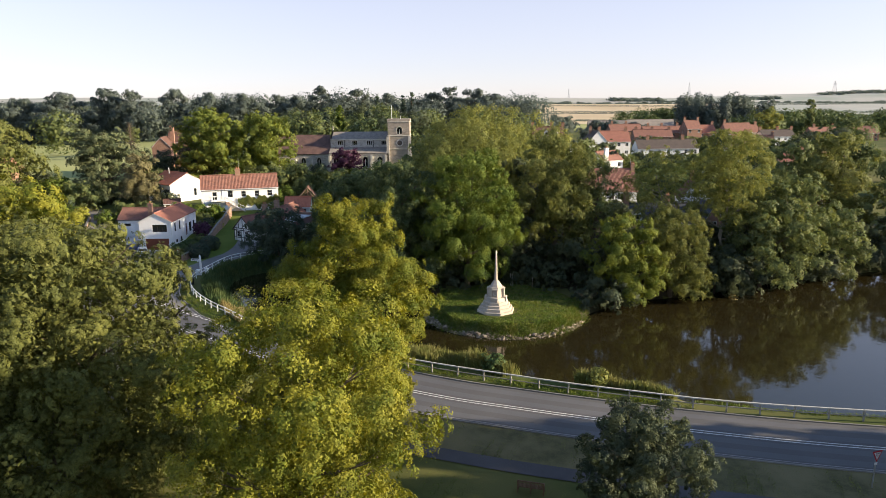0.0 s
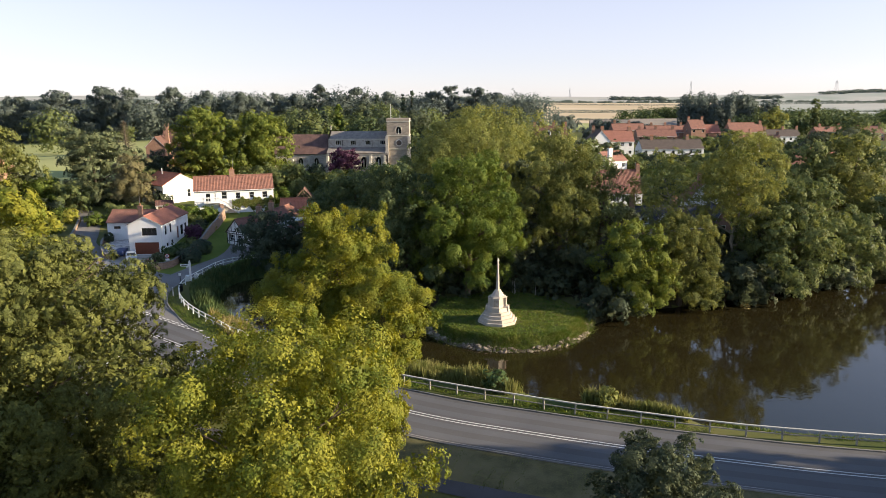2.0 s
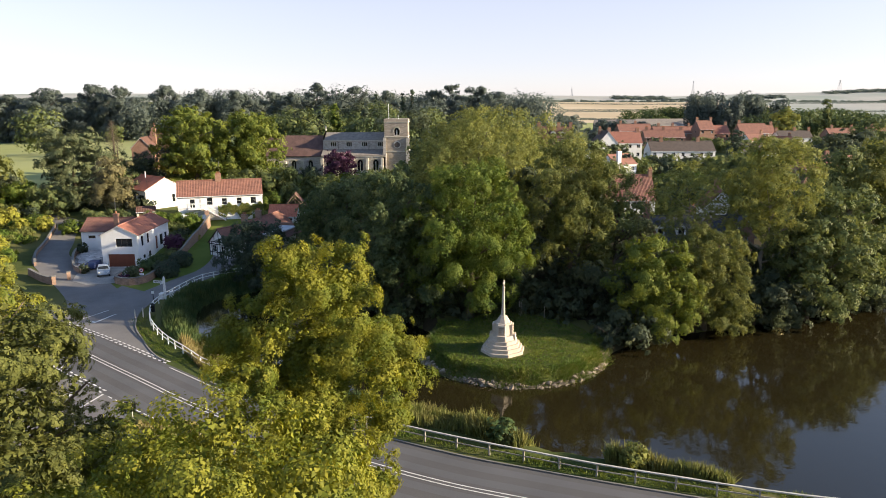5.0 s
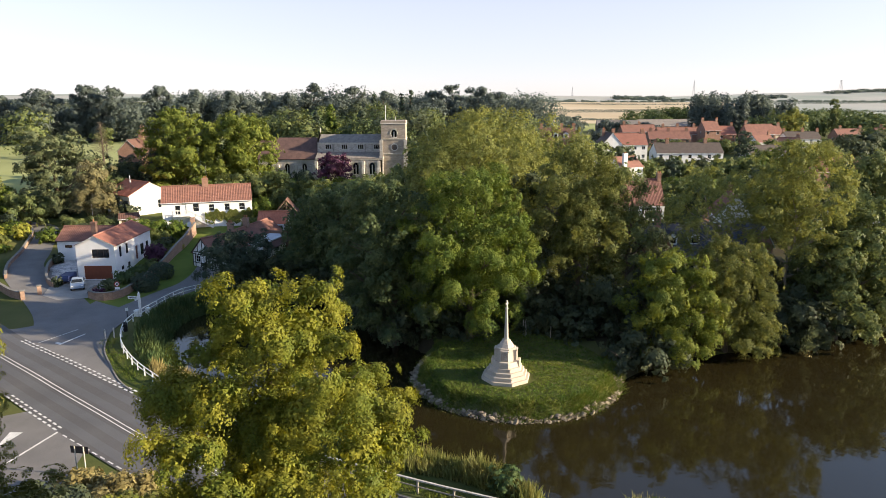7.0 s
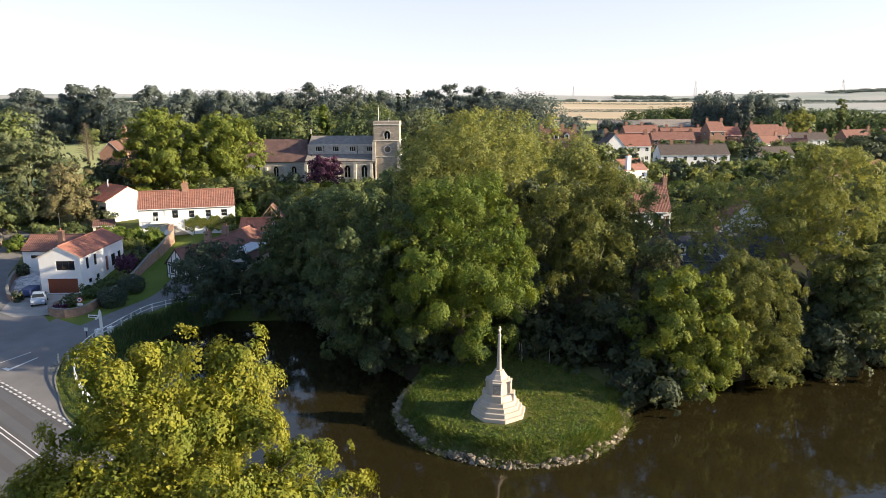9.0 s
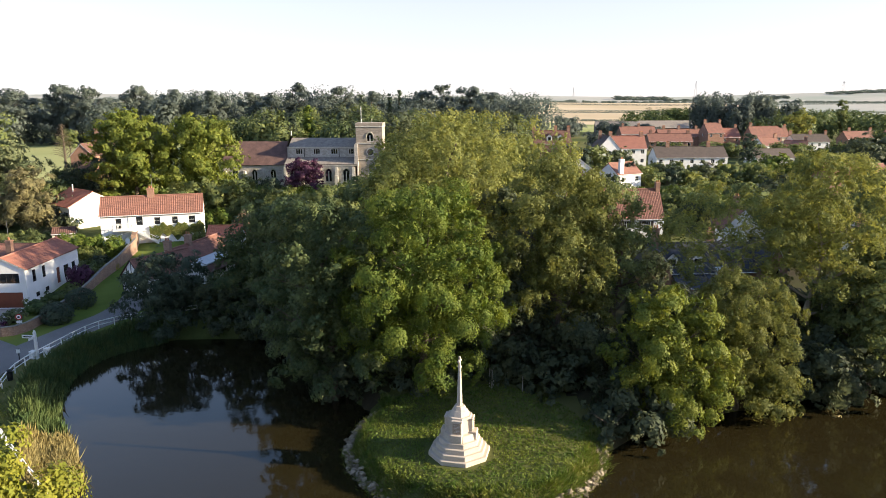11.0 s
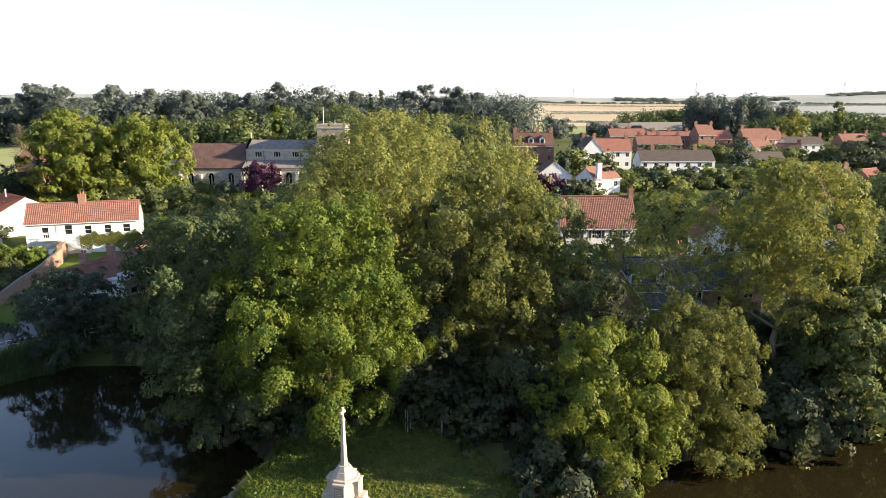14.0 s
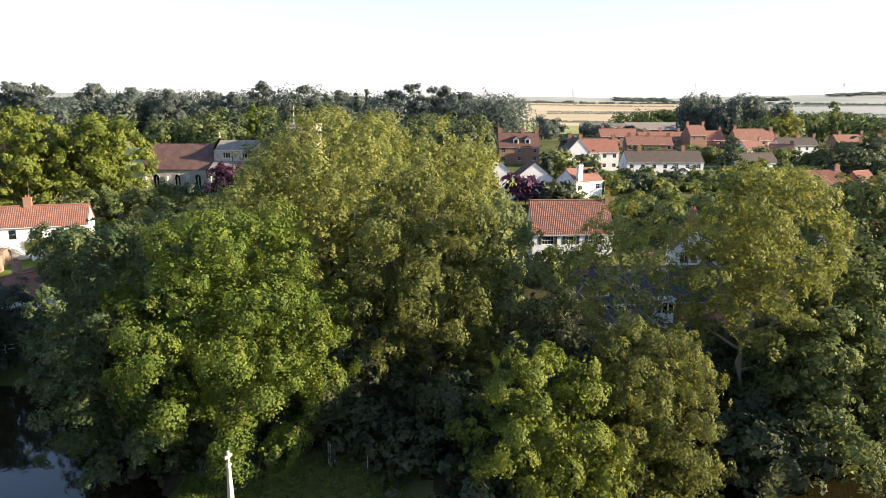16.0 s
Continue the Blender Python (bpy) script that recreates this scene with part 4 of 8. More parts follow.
# tower
T0, T1, TH = -14.0, -7.9, 14.4
tw = [(2.5, 11.1, 1.5, 1.9), (2.6, 0.9, 1.7, 2.9)]
wall_with("tower_wall", (T0, CY + 0.8, -0.8), (1, 0, 0), T1 - T0, TH + 0.8, [(o[0], o[1] + 0.0, o[2], o[3]) for o in tw], M["tower_stone"])
wall_with("tower_wall", (T1, CY + 0.8, -0.8), (0, 1, 0), 6.8, TH + 0.8, [(2.6, 11.1, 1.5, 1.9)], M["tower_stone"])
wall_with("tower_wall", (T1, CY + 7.6, -0.8), (-1, 0, 0), T1 - T0, TH + 0.8, [], M["tower_stone"])
wall_with("tower_wall", (T0, CY + 7.6, -0.8), (0, -1, 0), 6.8, TH + 0.8, [], M["tower_stone"])
arched(church, pose(T0 + 2.5, CY + 0.8, 10.3), 1.5, 1.9)
arched(church, pose(T0 + 2.6, CY + 0.8, 0.1), 1.7, 2.9, 1, "door", M["wood"])
arched(church, pose(T1, CY + 3.4, 10.3, 0, 0, 90), 1.5, 1.9)
for z in (6.0, 9.7, 13.5):
    part("string_course", box(T0 - 0.14, T1 + 0.14, CY + 0.66, CY + 7.74, z, z + 0.22, 0.05), M["dressed"], church)
part("parapet", box(T0 - 0.1, T1 + 0.1, CY + 0.7, CY + 7.7, 13.72, 14.4, 0.04), M["tower_stone"], church)
for px in (T0 - 0.5, T1 - 0.5):
    bt = bmesh.new()
    add_box(bt, px, px + 1.0, CY + 0.0, CY + 0.85, -0.8, 5.6)
    add_box(bt, px + 0.1, px + 0.9, CY + 0.35, CY + 0.85, 5.6, 9.6)
    part("buttress", bt, M["stone"], church)
part("louvre_clock", tube([(T0 + 3.3, CY + 0.72, 7.8), (T0 + 3.3, CY + 0.8, 7.8)], [0.95, 0.95], 20), M["dressed"], church, "round stone clock surround")
part("clock_dial", tube([(T0 + 3.3, CY + 0.69, 7.8), (T0 + 3.3, CY + 0.715, 7.8)], [0.72, 0.72], 20), M["tile_grey"], church, "dark round clock dial")
part("flagpole", tube([(T0 + 1.0, CY + 3.5, 14.0), (T0 + 1.0, CY + 3.5, 18.2)], [0.09, 0.05], 6), M["white"], church)
part("flagpole", tube([(T0 + 3.5, CY + 3.5, 14.0), (T0 + 3.5, CY + 3.5, 15.3)], [0.07, 0.05], 6), M["white"], church)

# nave with clerestory, and the south aisle
N0 = -30.6
cl = [(1.9 + i * 4.15, 0.75, 1.7, 1.4) for i in range(4)]
wall_with("clerestory_wall", (N0, CY + 3.6, 6.3), (1, 0, 0), T0 - N0, 2.5, cl)
for o in cl:
    window(church, pose(N0 + o[0], CY + 3.6, 7.05), o[2], o[3], M["dressed"], 3, 1, 0.16)
wall_with("nave_wall", (T0, CY + 11.6, -0.8), (-1, 0, 0), T0 - N0, 9.6, [])
gb_ = bmesh.new()
gb_.faces.new([gb_.verts.new(v) for v in ((N0, CY + 11.8, -0.8), (N0, CY + 3.4, -0.8), (N0, CY + 3.4, 9.1), (N0, CY + 7.6, 11.3), (N0, CY + 11.8, 9.1))])
bmesh.ops.solidify(gb_, geom=gb_.faces[:], thickness=-0.6)
part("nave_gable", gb_, M["stone"], church)
part("gable_cross", tube([(N0 + 0.2, CY + 7.6, 11.2), (N0 + 0.2, CY + 7.6, 12.4)], [0.16, 0.1], 6), M["dressed"], church)
roof_slab((N0 + 0.3, CY + 3.4, 8.75), (T0, CY + 3.4, 8.75), (N0 + 0.3, CY + 7.6, 10.75), (T0, CY + 7.6, 10.75), M["lead"], church, False, 0.2)
roof_slab((T0, CY + 11.8, 8.75), (N0 + 0.3, CY + 11.8, 8.75), (T0, CY + 7.6, 10.75), (N0 + 0.3, CY + 7.6, 10.75), M["lead"], church, False, 0.2)
part("nave_cornice", box(N0, T0, CY + 3.38, CY + 3.58, 8.55, 8.82), M["dressed"], church)
al = [(1.2 + i * 4.1, 1.9, 1.55, 3.0) for i in range(4)]
wall_with("aisle_wall", (N0, CY, -0.8), (1, 0, 0), T0 - N0 + 0.2, 5.9, al)
wall_with("aisle_wall", (N0, CY + 3.7, -0.8), (0, -1, 0), 3.7, 5.9, [])
for o in al:
    arched(church, pose(N0 + o[0], CY, o[1] - 0.8), o[2], o[3])
roof_slab((N0, CY - 0.25, 5.05), (T0 + 0.2, CY - 0.25, 5.05), (N0, CY + 3.6, 6.5), (T0 + 0.2, CY + 3.6, 6.5), M["lead"], church, False, 0.15)
part("aisle_cornice", box(N0, T0 + 0.2, CY - 0.18, CY - 0.003, 4.75, 5.02), M["dressed"], church)
part("string_course", box(N0, T0 + 0.2, CY - 0.1, CY - 0.002, 0.75, 0.9), M["dressed"], church)
for i in range(5):
    bx = N0 + 0.2 + i * 3.95
    bt = bmesh.new()
    add_box(bt, bx - 0.35, bx + 0.35, CY - 0.9, CY - 0.004, -0.8, 2.6)
    add_box(bt, bx - 0.33, bx + 0.33, CY - 0.55, CY - 0.004, 2.6, 4.4)
    part("buttress", bt, M["dressed"], church)
for i in (1, 3):
    part("downpipe", tube([(N0 + i * 4.1 - 0.1, CY + 3.5, 6.4), (N0 + i * 4.1 - 0.1, CY + 3.5, 8.6)], [0.07, 0.07], 6), M["black"], church)
# chancel
C0 = -45.5
ch_ = [(2.0, 1.7, 1.3, 2.8), (6.6, 1.7, 1.3, 2.8), (11.0, 1.7, 1.3, 2.8)]
wall_with("chancel_wall", (C0, CY + 2.2, -0.8), (1, 0, 0), N0 - C0, 5.7, ch_)
for o in ch_:
    arched(church, pose(C0 + o[0], CY + 2.2, o[1] - 0.8), o[2], o[3])
wall_with("chancel_wall", (N0, CY + 10.6, -0.8), (-1, 0, 0), N0 - C0, 5.7, [])
gb_ = bmesh.new()
gb_.faces.new([gb_.verts.new(v) for v in ((C0, CY + 10.6, -0.8), (C0, CY + 2.2, -0.8), (C0, CY + 2.2, 4.9), (C0, CY + 6.4, 10.1), (C0, CY + 10.6, 4.9))])
bmesh.ops.solidify(gb_, geom=gb_.faces[:], thickness=-0.6)
part("chancel_gable", gb_, M["stone"], church)
roof_slab((C0 - 0.2, CY + 1.9, 4.75), (N0, CY + 1.9, 4.75), (C0 - 0.2, CY + 6.4, 10.0), (N0, CY + 6.4, 10.0), M["church_tile"], church, False, 0.15)
roof_slab((N0, CY + 10.9, 4.75), (C0 - 0.2, CY + 10.9, 4.75), (N0, CY + 6.4, 10.0), (C0 - 0.2, CY + 6.4, 10.0), M["church_tile"], church, False, 0.15)
for i in range(4):
    bx = C0 + 0.4 + i * 4.6
    part("buttress", box(bx - 0.3, bx + 0.3, CY + 1.5, CY + 2.19, -0.8, 3.4), M["dressed"], church)

# brick house among the trees
bh = house("brick_house", -80.4, 197.5, 10.3, 6, "tall red brick house with steep gable and chimneys")
block(bh, 5.0, 8.0, 5.4, 8.0, M["brick"], M["tile_dark"], axis="y", foot=3.0, verge=M["white"])
chimney(bh, 4.2, 6, 5, 11.4, M["brick"], 1.0, 0.8, 2)
block(bh, 8.5, 6.0, 6.4, 9.6, M["brick"], M["tile_dark"], x=2.0, y=8.1, foot=3)
chimney(bh, 9.3, 11, 7, 13.2, M["brick"], 1.0, 0.8, 2)
lh = house("brick_house", -126, 190, 7.0, -8, "brick house with orange tile roof behind trees")
block(lh, 9.0, 7.0, 3.4, 6.4, M["brick"], M["pantile_new"], front=spread(3, 9.0, 1.2, 1.0, 1.3))

# pantiled house behind the bank trees
mh = house("pantile_house", 33.5, 161.0, 2.2, 3, "white house with steep orange pantile roof and shutters")
sw = [(1.5, 3.0, 1.9, 1.3, 4, 2), (5.4, 3.0, 1.6, 1.3, 4, 2), (9.0, 3.0, 1.6, 1.3, 4, 2), (1.5, 0.7, 1.9, 1.3, 4, 2), (6.0, 0.7, 1.6, 1.3, 4, 2)]
block(mh, 13.0, 7.0, 4.9, 9.6, M["render"], M["pantile"], front=sw)
for o in sw[:3]:
    for sx in (o[0] - 0.55, o[0] + o[2] + 0.08):
        part("shutter", box(sx, sx + 0.47, -0.05, -0.004, o[1], o[1] + o[3]), M["frame_dark"], mh)
chimney(mh, 12.7, 3.5, 6.0, 10.9, M["brick"], 0.8, 0.8, 2)
part("dish_pole", tube([(12.2, 3.5, 9.5), (12.2, 3.5, 11.9)], [0.03, 0.03], 5), M["metal"], mh)

# slate-roofed brick house near the water
sl = house("slate_house", 34.0, 126.5, 1.3, 4, "red brick house with steep dark slate roofs and white windows")
block(sl, 9.6, 7.0, 3.6, 6.9, M["brick"], M["slate"], ribs=False, x=1.6, y=3.0, front=[(0.5, 1.7, 1.3, 1.5, 2, 2), (4.6, 1.7, 1.3, 1.5, 2, 2), (7.2, 1.7, 1.3, 1.5, 2, 2)])
block(sl, 3.4, 5.5, 4.6, 7.0, M["brick"], M["slate"], ribs=False, axis="y", x=-0.6, y=0.0, front=[(1.0, 3.1, 1.4, 1.6, 2, 2), (0.9, 0.6, 1.6, 1.5, 2, 2)], right=[(1.2, 2.6, 1.2, 1.5, 2, 2)], verge=M["white"])
block(sl, 5.0, 4.0, 2.5, 3.6, M["brick"], M["slate"], ribs=False, x=3.5, y=-1.0, front=[(0.4, 0.7, 1.2, 1.4, 2, 2), (2.0, 0.7, 1.2, 1.4, 2, 2), (3.6, 0.9, 0.8, 1.3, 1, 2)])
block(sl, 6.0, 7.0, 3.4, 6.6, M["brick"], M["slate"], ribs=False, x=11.3, y=4.0, front=[(3.8, 1.0, 1.3, 1.4, 2, 2)])
block(sl, 3.4, 6.5, 4.2, 7.2, M["brick"], M["slate"], ribs=False, axis="y", x=16.4, y=2.0, verge=M["white"], front=[(1.1, 2.6, 1.2, 1.4, 2, 2)], right=[(2, 2.6, 1.0, 1.3, 2, 2)])
bay = part("bay_window", box(10.1, 12.3, 2.2, 4.0, 1.2, 4.0, 0.04), M["white"], sl, "white timber bay window")
for bx in (10.25, 10.95, 11.65):
    part("pane", box(bx, bx + 0.5, 2.17, 2.195, 2.5, 3.7), M["glassy"], bay)
part("bay_roof", box(9.95, 12.45, 2.0, 4.0, 4.01, 4.16, 0.03), M["felt"], sl, "pale flat bay roof")
for dx in (3.4, 7.0):
    dm = part("dormer", box(dx, dx + 1.6, 3.5, 5.6, 4.1, 5.5), M["white"], sl, "white dormer")
    part("dormer_window", box(dx + 0.3, dx + 1.3, 3.44, 3.495, 4.4, 5.3), M["glassy"], dm)
    roof_slab((dx - 0.2, 6.0, 5.4), (dx - 0.2, 3.3, 5.4), (dx + 0.8, 6.0, 6.3), (dx + 0.8, 3.3, 6.3), M["slate"], dm, False)
    roof_slab((dx + 1.8, 3.3, 5.4), (dx + 1.8, 6.0, 5.4), (dx + 0.8, 3.3, 6.3), (dx + 0.8, 6.0, 6.3), M["slate"], dm, False)
    tri = bmesh.new()
    tri.faces.new([tri.verts.new(v) for v in ((dx, 3.52, 5.49), (dx + 1.6, 3.52, 5.49), (dx + 0.8, 3.52, 6.2))])
    part("dormer_gable", tri, M["white"], dm)
chimney(sl, 2.6, 6.0, 5.5, 9.2, M["brick"], 0.9, 0.6, 2)
chimney(sl, 11.0, 7.2, 5.5, 8.6, M["brick"], 0.9, 0.6, 2)

# white house behind the slate one
bw = house("white_house", 52.2, 149.5, 1.8, -12, "white rendered gabled house with brown tile roof")
block(bw, 6.6, 9.0, 5.2, 8.6, M["render"], M["pantile"], axis="y", foot=1.5, verge=M["white"], front=[(1.0, 3.2, 1.3, 1.3, 2, 2), (4.2, 3.2, 1.3, 1.3, 2, 2)], left=[(2.0, 3.2, 1.2, 1.3, 2, 2)])
chimney(bw, 3.3, 7.5, 7.6, 10.0, M["brick"], 0.9, 0.6, 2)


# ---- the village on the rise ----
VG = "houses of the village"


def row_house(name, x, y, z, rot, wid, dep, eave, ridge, wallm, roofm, label, n=4, chim=(0.1, 0.9), ribs=False, axis="x", chm="brick", two=True):
    h = house(name, x, y, z, rot, label, "house", VG)
    ops = spread(n, wid, 1.1, eave - 1.75, 1.15)
    if two:
        ops += spread(n, wid, 1.1, 0.8, 1.2)
    gs = [(dep * 0.4, eave - 1.7, 0.9, 1.1, 1, 2)]
    block(h, wid, dep, eave, ridge, M[wallm], M[roofm], front=ops, left=gs, right=gs, ribs=ribs, axis=axis, foot=3)
    for f in chim:
        chimney(h, wid * f if axis == "x" else wid / 2, dep / 2 if axis == "x" else dep * f, ridge - 0.7, ridge + 1.3, M[chm], 1.1, 0.6, 3)
    return h


row = row_house("terrace_house", 69.5, 244, 6.3, 2, 21.5, 7.5, 5.0, 7.9, "render", "tile_grey", "long white terrace with grey-brown tile roof", 7, (0.2, 0.78))
part("porch", box(14.6, 16.6, -1.1, -0.05, 0.0, 2.6), M["render"], row)
roof_slab((14.4, -1.3, 2.5), (14.4, -0.05, 2.5), (15.6, -1.3, 3.4), (15.6, -0.05, 3.4), M["tile_grey"], row, False)
roof_slab((16.8, -0.05, 2.5), (16.8, -1.3, 2.5), (15.6, -0.05, 3.4), (15.6, -1.3, 3.4), M["tile_grey"], row, False)
rr = row_house("village_house", 59.5, 259.5, 7.6, 3, 11.6, 7.5, 5.4, 9.0, "render", "pantile_new", "white semi-detached house with red tile roof", 4, (0.05, 0.92))
block(rr, 7.0, 9.5, 5.4, 9.4, M["render"], M["tile_grey"], x=-4.8, y=-2.2, axis="y", ribs=False, foot=3, front=[(2.6, 3.3, 1.6, 1.4, 2, 2), (2.4, 0.9, 2.0, 1.6, 3, 2)], verge=M["white"])
chimney(rr, -2.4, 5, 8.0, 10.6, M["brick"], 1.0, 0.6, 2)
bd = row_house("village_house", 35.5, 266, 9.0, 2, 12.5, 8.0, 5.2, 9.2, "brick", "tile_dark", "red brick house with dormers and three chimneys", 3, (0.04, 0.62, 0.97))
for dx in (4.4, 8.0):
    dm = part("dormer", box(dx, dx + 1.7, 0.7, 3.2, 5.7, 7.5), M["render"], bd, "white dormer")
    part("dormer_window", box(dx + 0.35, dx + 1.35, 0.62, 0.695, 6.1, 7.2), M["glassy"], dm)
    roof_slab((dx - 0.15, 3.8, 7.4), (dx - 0.15, 0.5, 7.4), (dx + 0.85, 3.8, 8.3), (dx + 0.85, 0.5, 8.3), M["tile_dark"], dm, False)
    roof_slab((dx + 1.85, 0.5, 7.4), (dx + 1.85, 3.8, 7.4), (dx + 0.85, 0.5, 8.3), (dx + 0.85, 3.8, 8.3), M["tile_dark"], dm, False)
    tri = bmesh.new()
    tri.faces.new([tri.verts.new(v) for v in ((dx, 0.7, 7.5), (dx + 1.7, 0.7, 7.5), (dx + 0.85, 0.7, 8.2))])
    part("dormer_gable", tri, M["render"], dm)
wg = house("gabled_house", 28.0, 206, 5.8, 2, "white house with twin gables and brown roofs", "house", VG)
block(wg, 7.0, 7.0, 5.4, 8.6, M["render"], M["tile_dark"], axis="y", ribs=False, foot=3, front=[(1.2, 3.0, 2.0, 1.2, 3, 2)], verge=M["white"])
block(wg, 8.2, 7.0, 5.2, 8.4, M["render"], M["tile_dark"], axis="y", x=7.1, y=0.5, ribs=False, foot=3, front=[(2.0, 2.8, 4.0, 1.3, 5, 2)], verge=M["white"])
shh = house("gabled_house", 47.4, 200.5, 6.0, 30, "white house with brown roof and white chimney", "house", VG)
block(shh, 7.6, 6.6, 4.8, 7.2, M["render"], M["pantile"], axis="x", ribs=False, foot=3, left=[(2.6, 3.2, 1.2, 1.1, 2, 2), (2.6, 0.9, 1.2, 1.1, 2, 2)], front=spread(2, 7.6, 1.1, 3.0, 1.1))
chimney(shh, 1.2, 0.3, 3.5, 8.4, M["render"], 1.2, 0.7, 2)
tall = row_house("village_house", 115.5, 327, 8.0, 6, 7.0, 8.5, 6.8, 10.6, "brick", "pantile", "tall red brick house with chimneys", 2, (0.04, 0.96))
row_house("terrace_house", 97.5, 334, 8.0, 3, 19.0, 7.5, 4.9, 7.8, "brick", "pantile", "red brick terrace with pantile roof", 6, (0.15, 0.5, 0.9))
row_house("terrace_house", 84, 345, 8.6, 4, 16.0, 7.5, 4.9, 7.9, "brick", "pantile", "red brick terrace with pantile roof", 5, (0.1, 0.55))
row_house("terrace_house", 86.5, 311, 7.6, -2, 17.0, 7.5, 4.6, 7.5, "brick", "pantile", "red brick terrace with pantile roof", 5, (0.08, 0.5, 0.94))
row_house("village_house", 123, 331, 7.9, 4, 8.0, 7.5, 4.9, 8.4, "brick", "pantile_new", "red brick house with orange tile roof", 2, (0.9,))
row_house("village_house", 130, 318, 7.6, 5, 12.5, 7.5, 6.0, 9.9, "brick", "pantile", "red brick house with pantile roof", 4, (0.06,))
row_house("village_house", 141, 324, 7.6, 5, 7.5, 7.5, 5.6, 9.0, "cream", "pantile", "cream house with pantile roof", 2, (0.9,))
row_house("terrace_house", 146.5, 317, 7.2, 3, 15.0, 7.2, 4.4, 7.2, "render", "tile_grey", "low white terrace with dark tile roof", 5, (0.0, 0.55, 0.98))
row_house("village_house", 126.5, 300, 7.0, 14, 8.0, 7.0, 4.2, 6.9, "render", "pantile", "white house with red roof", 2, (0.95,))
row_house("village_house", 136, 303, 7.0, -22, 8.0, 6.0, 3.4, 5.8, "render", "pantile", "low white house with red roof", 2, (0.9,))
row_house("village_house", 110, 268, 6.0, 8, 14.0, 7.5, 3.0, 5.8, "render", "tile_grey", "low house with dark tile roof", 3, ())
row_house("village_house", 104, 212, 3.9, 6, 9.5, 7.5, 4.6, 7.9, "brick", "pantile_new", "brick house with orange roof behind trees", 3, (0.9,), True)
row_house("village_house", 118, 214, 3.9, 30, 6.5, 7.0, 4.4, 7.6, "brick", "pantile_new", "brick house with orange roof behind trees", 2, (), True)
row_house("village_house", 76, 150, 1.4, 10, 10.0, 7.0, 4.4, 7.4, "render", "pantile", "white house glimpsed through trees", 3, (0.9,), True)
row_house("village_house", 180, 338, 7.0, 6, 14.0, 7.5, 4.4, 7.6, "brick", "pantile", "brick house with red roof", 3, (0.2, 0.9))
row_house("village_house", 205, 350, 7.0, -6, 14.0, 7.5, 4.4, 7.6, "brick", "pantile", "brick house with red roof", 3, (0.2, 0.9))
for fx, fy, fr, fw in ((128, 470, 5, 34), (96, 455, -8, 26), (165, 480, 10, 30)):
    fb = house("farm_shed", fx, fy, 6.5, fr, "grey metal-roofed farm shed", "barn")
    block(fb, fw, 16, 5, 9, M["tile_grey"], M["lead"], ribs=False, foot=3)


# ---- the memorial on its island ----
def octagon(r, z0, z1, r1=None, bevel=0.03, sides=8, turn=22.5):
    bm = bmesh.new()
    r1 = r1 or r
    ring = lambda rr, z: [bm.verts.new((rr * math.cos(radians(turn + 360 / sides * k)), rr * math.sin(radians(turn + 360 / sides * k)), z)) for k in range(sides)]
    rows = [ring(r, z0), ring(r, z1 - bevel), ring(r1 - bevel, z1)] if r1 == r else [ring(r, z0), ring(r1, z1)]
    for a, b in zip(rows, rows[1:]):
        for k in range(sides):
            bm.faces.new((a[k], a[(k + 1) % sides], b[(k + 1) % sides], b[k]))
    bm.faces.new(rows[-1])
    bm.faces.new(rows[0][::-1])
    return bm


MX, MY = 8.15, 87.25
mon = base("war_memorial", pose(MX, MY, 1.4, 0, 0, -12.5), "pale limestone memorial cross on octagonal steps", "memorial")
STEP_R = [2.4, 2.12, 1.85, 1.58]
for i, r in enumerate(STEP_R):
    part("step", octagon(r, -0.25 if i == 0 else i * 0.36, (i + 1) * 0.36), M["portland"], mon)
part("plinth", octagon(1.32, 1.44, 1.92, 1.22), M["portland"], mon)
part("die", octagon(0.92, 1.92, 3.08, 0.86), M["portland"], mon)
for k in range(4):
    a = 90 * k
    pier = bmesh.new()
    add_box(pier, -0.44, 0.44, -1.38, -0.8, 1.44, 2.05, 0.03)
    add_box(pier, -0.38, 0.38, -1.08, -0.7, 2.05, 2.98, 0.03)
    add_box(pier, -0.42, 0.42, -1.12, -0.7, 2.98, 3.12, 0.03)
    pr = part("pier", pier, M["portland"], mon)
    pr.matrix_basis = pose(0, 0, 0, 0, 0, a)
    pn = part("inscription_panel", box(-0.3, 0.3, -1.1, -1.081, 2.12, 2.9), M["panel"], pr, "brownish inscribed stone panel")
    for i in range(6):
        part("inscription_line", box(-0.23, 0.23, -1.106, -1.101, 2.2 + i * 0.11, 2.23 + i * 0.11), M["dressed"], pr)
part("cornice", octagon(0.98, 3.08, 3.24), M["portland"], mon)
part("upper_die", octagon(0.78, 3.24, 3.62, 0.6), M["portland"], mon)
part("cap", octagon(0.55, 3.62, 3.95, 0.38), M["portland"], mon)
part("shaft", octagon(0.225, 3.95, 7.0, 0.11), M["portland"], mon)
part("collar", octagon(0.17, 6.98, 7.1, 0.14), M["portland"], mon)
cr = bmesh.new()
add_box(cr, -0.075, 0.075, -0.07, 0.07, 7.1, 7.82, 0.02)
add_box(cr, -0.27, 0.27, -0.068, 0.068, 7.42, 7.57, 0.02)
part("cross", cr, M["portland"], mon).matrix_basis = pose(0, 0, 0, 0, 0, 78)

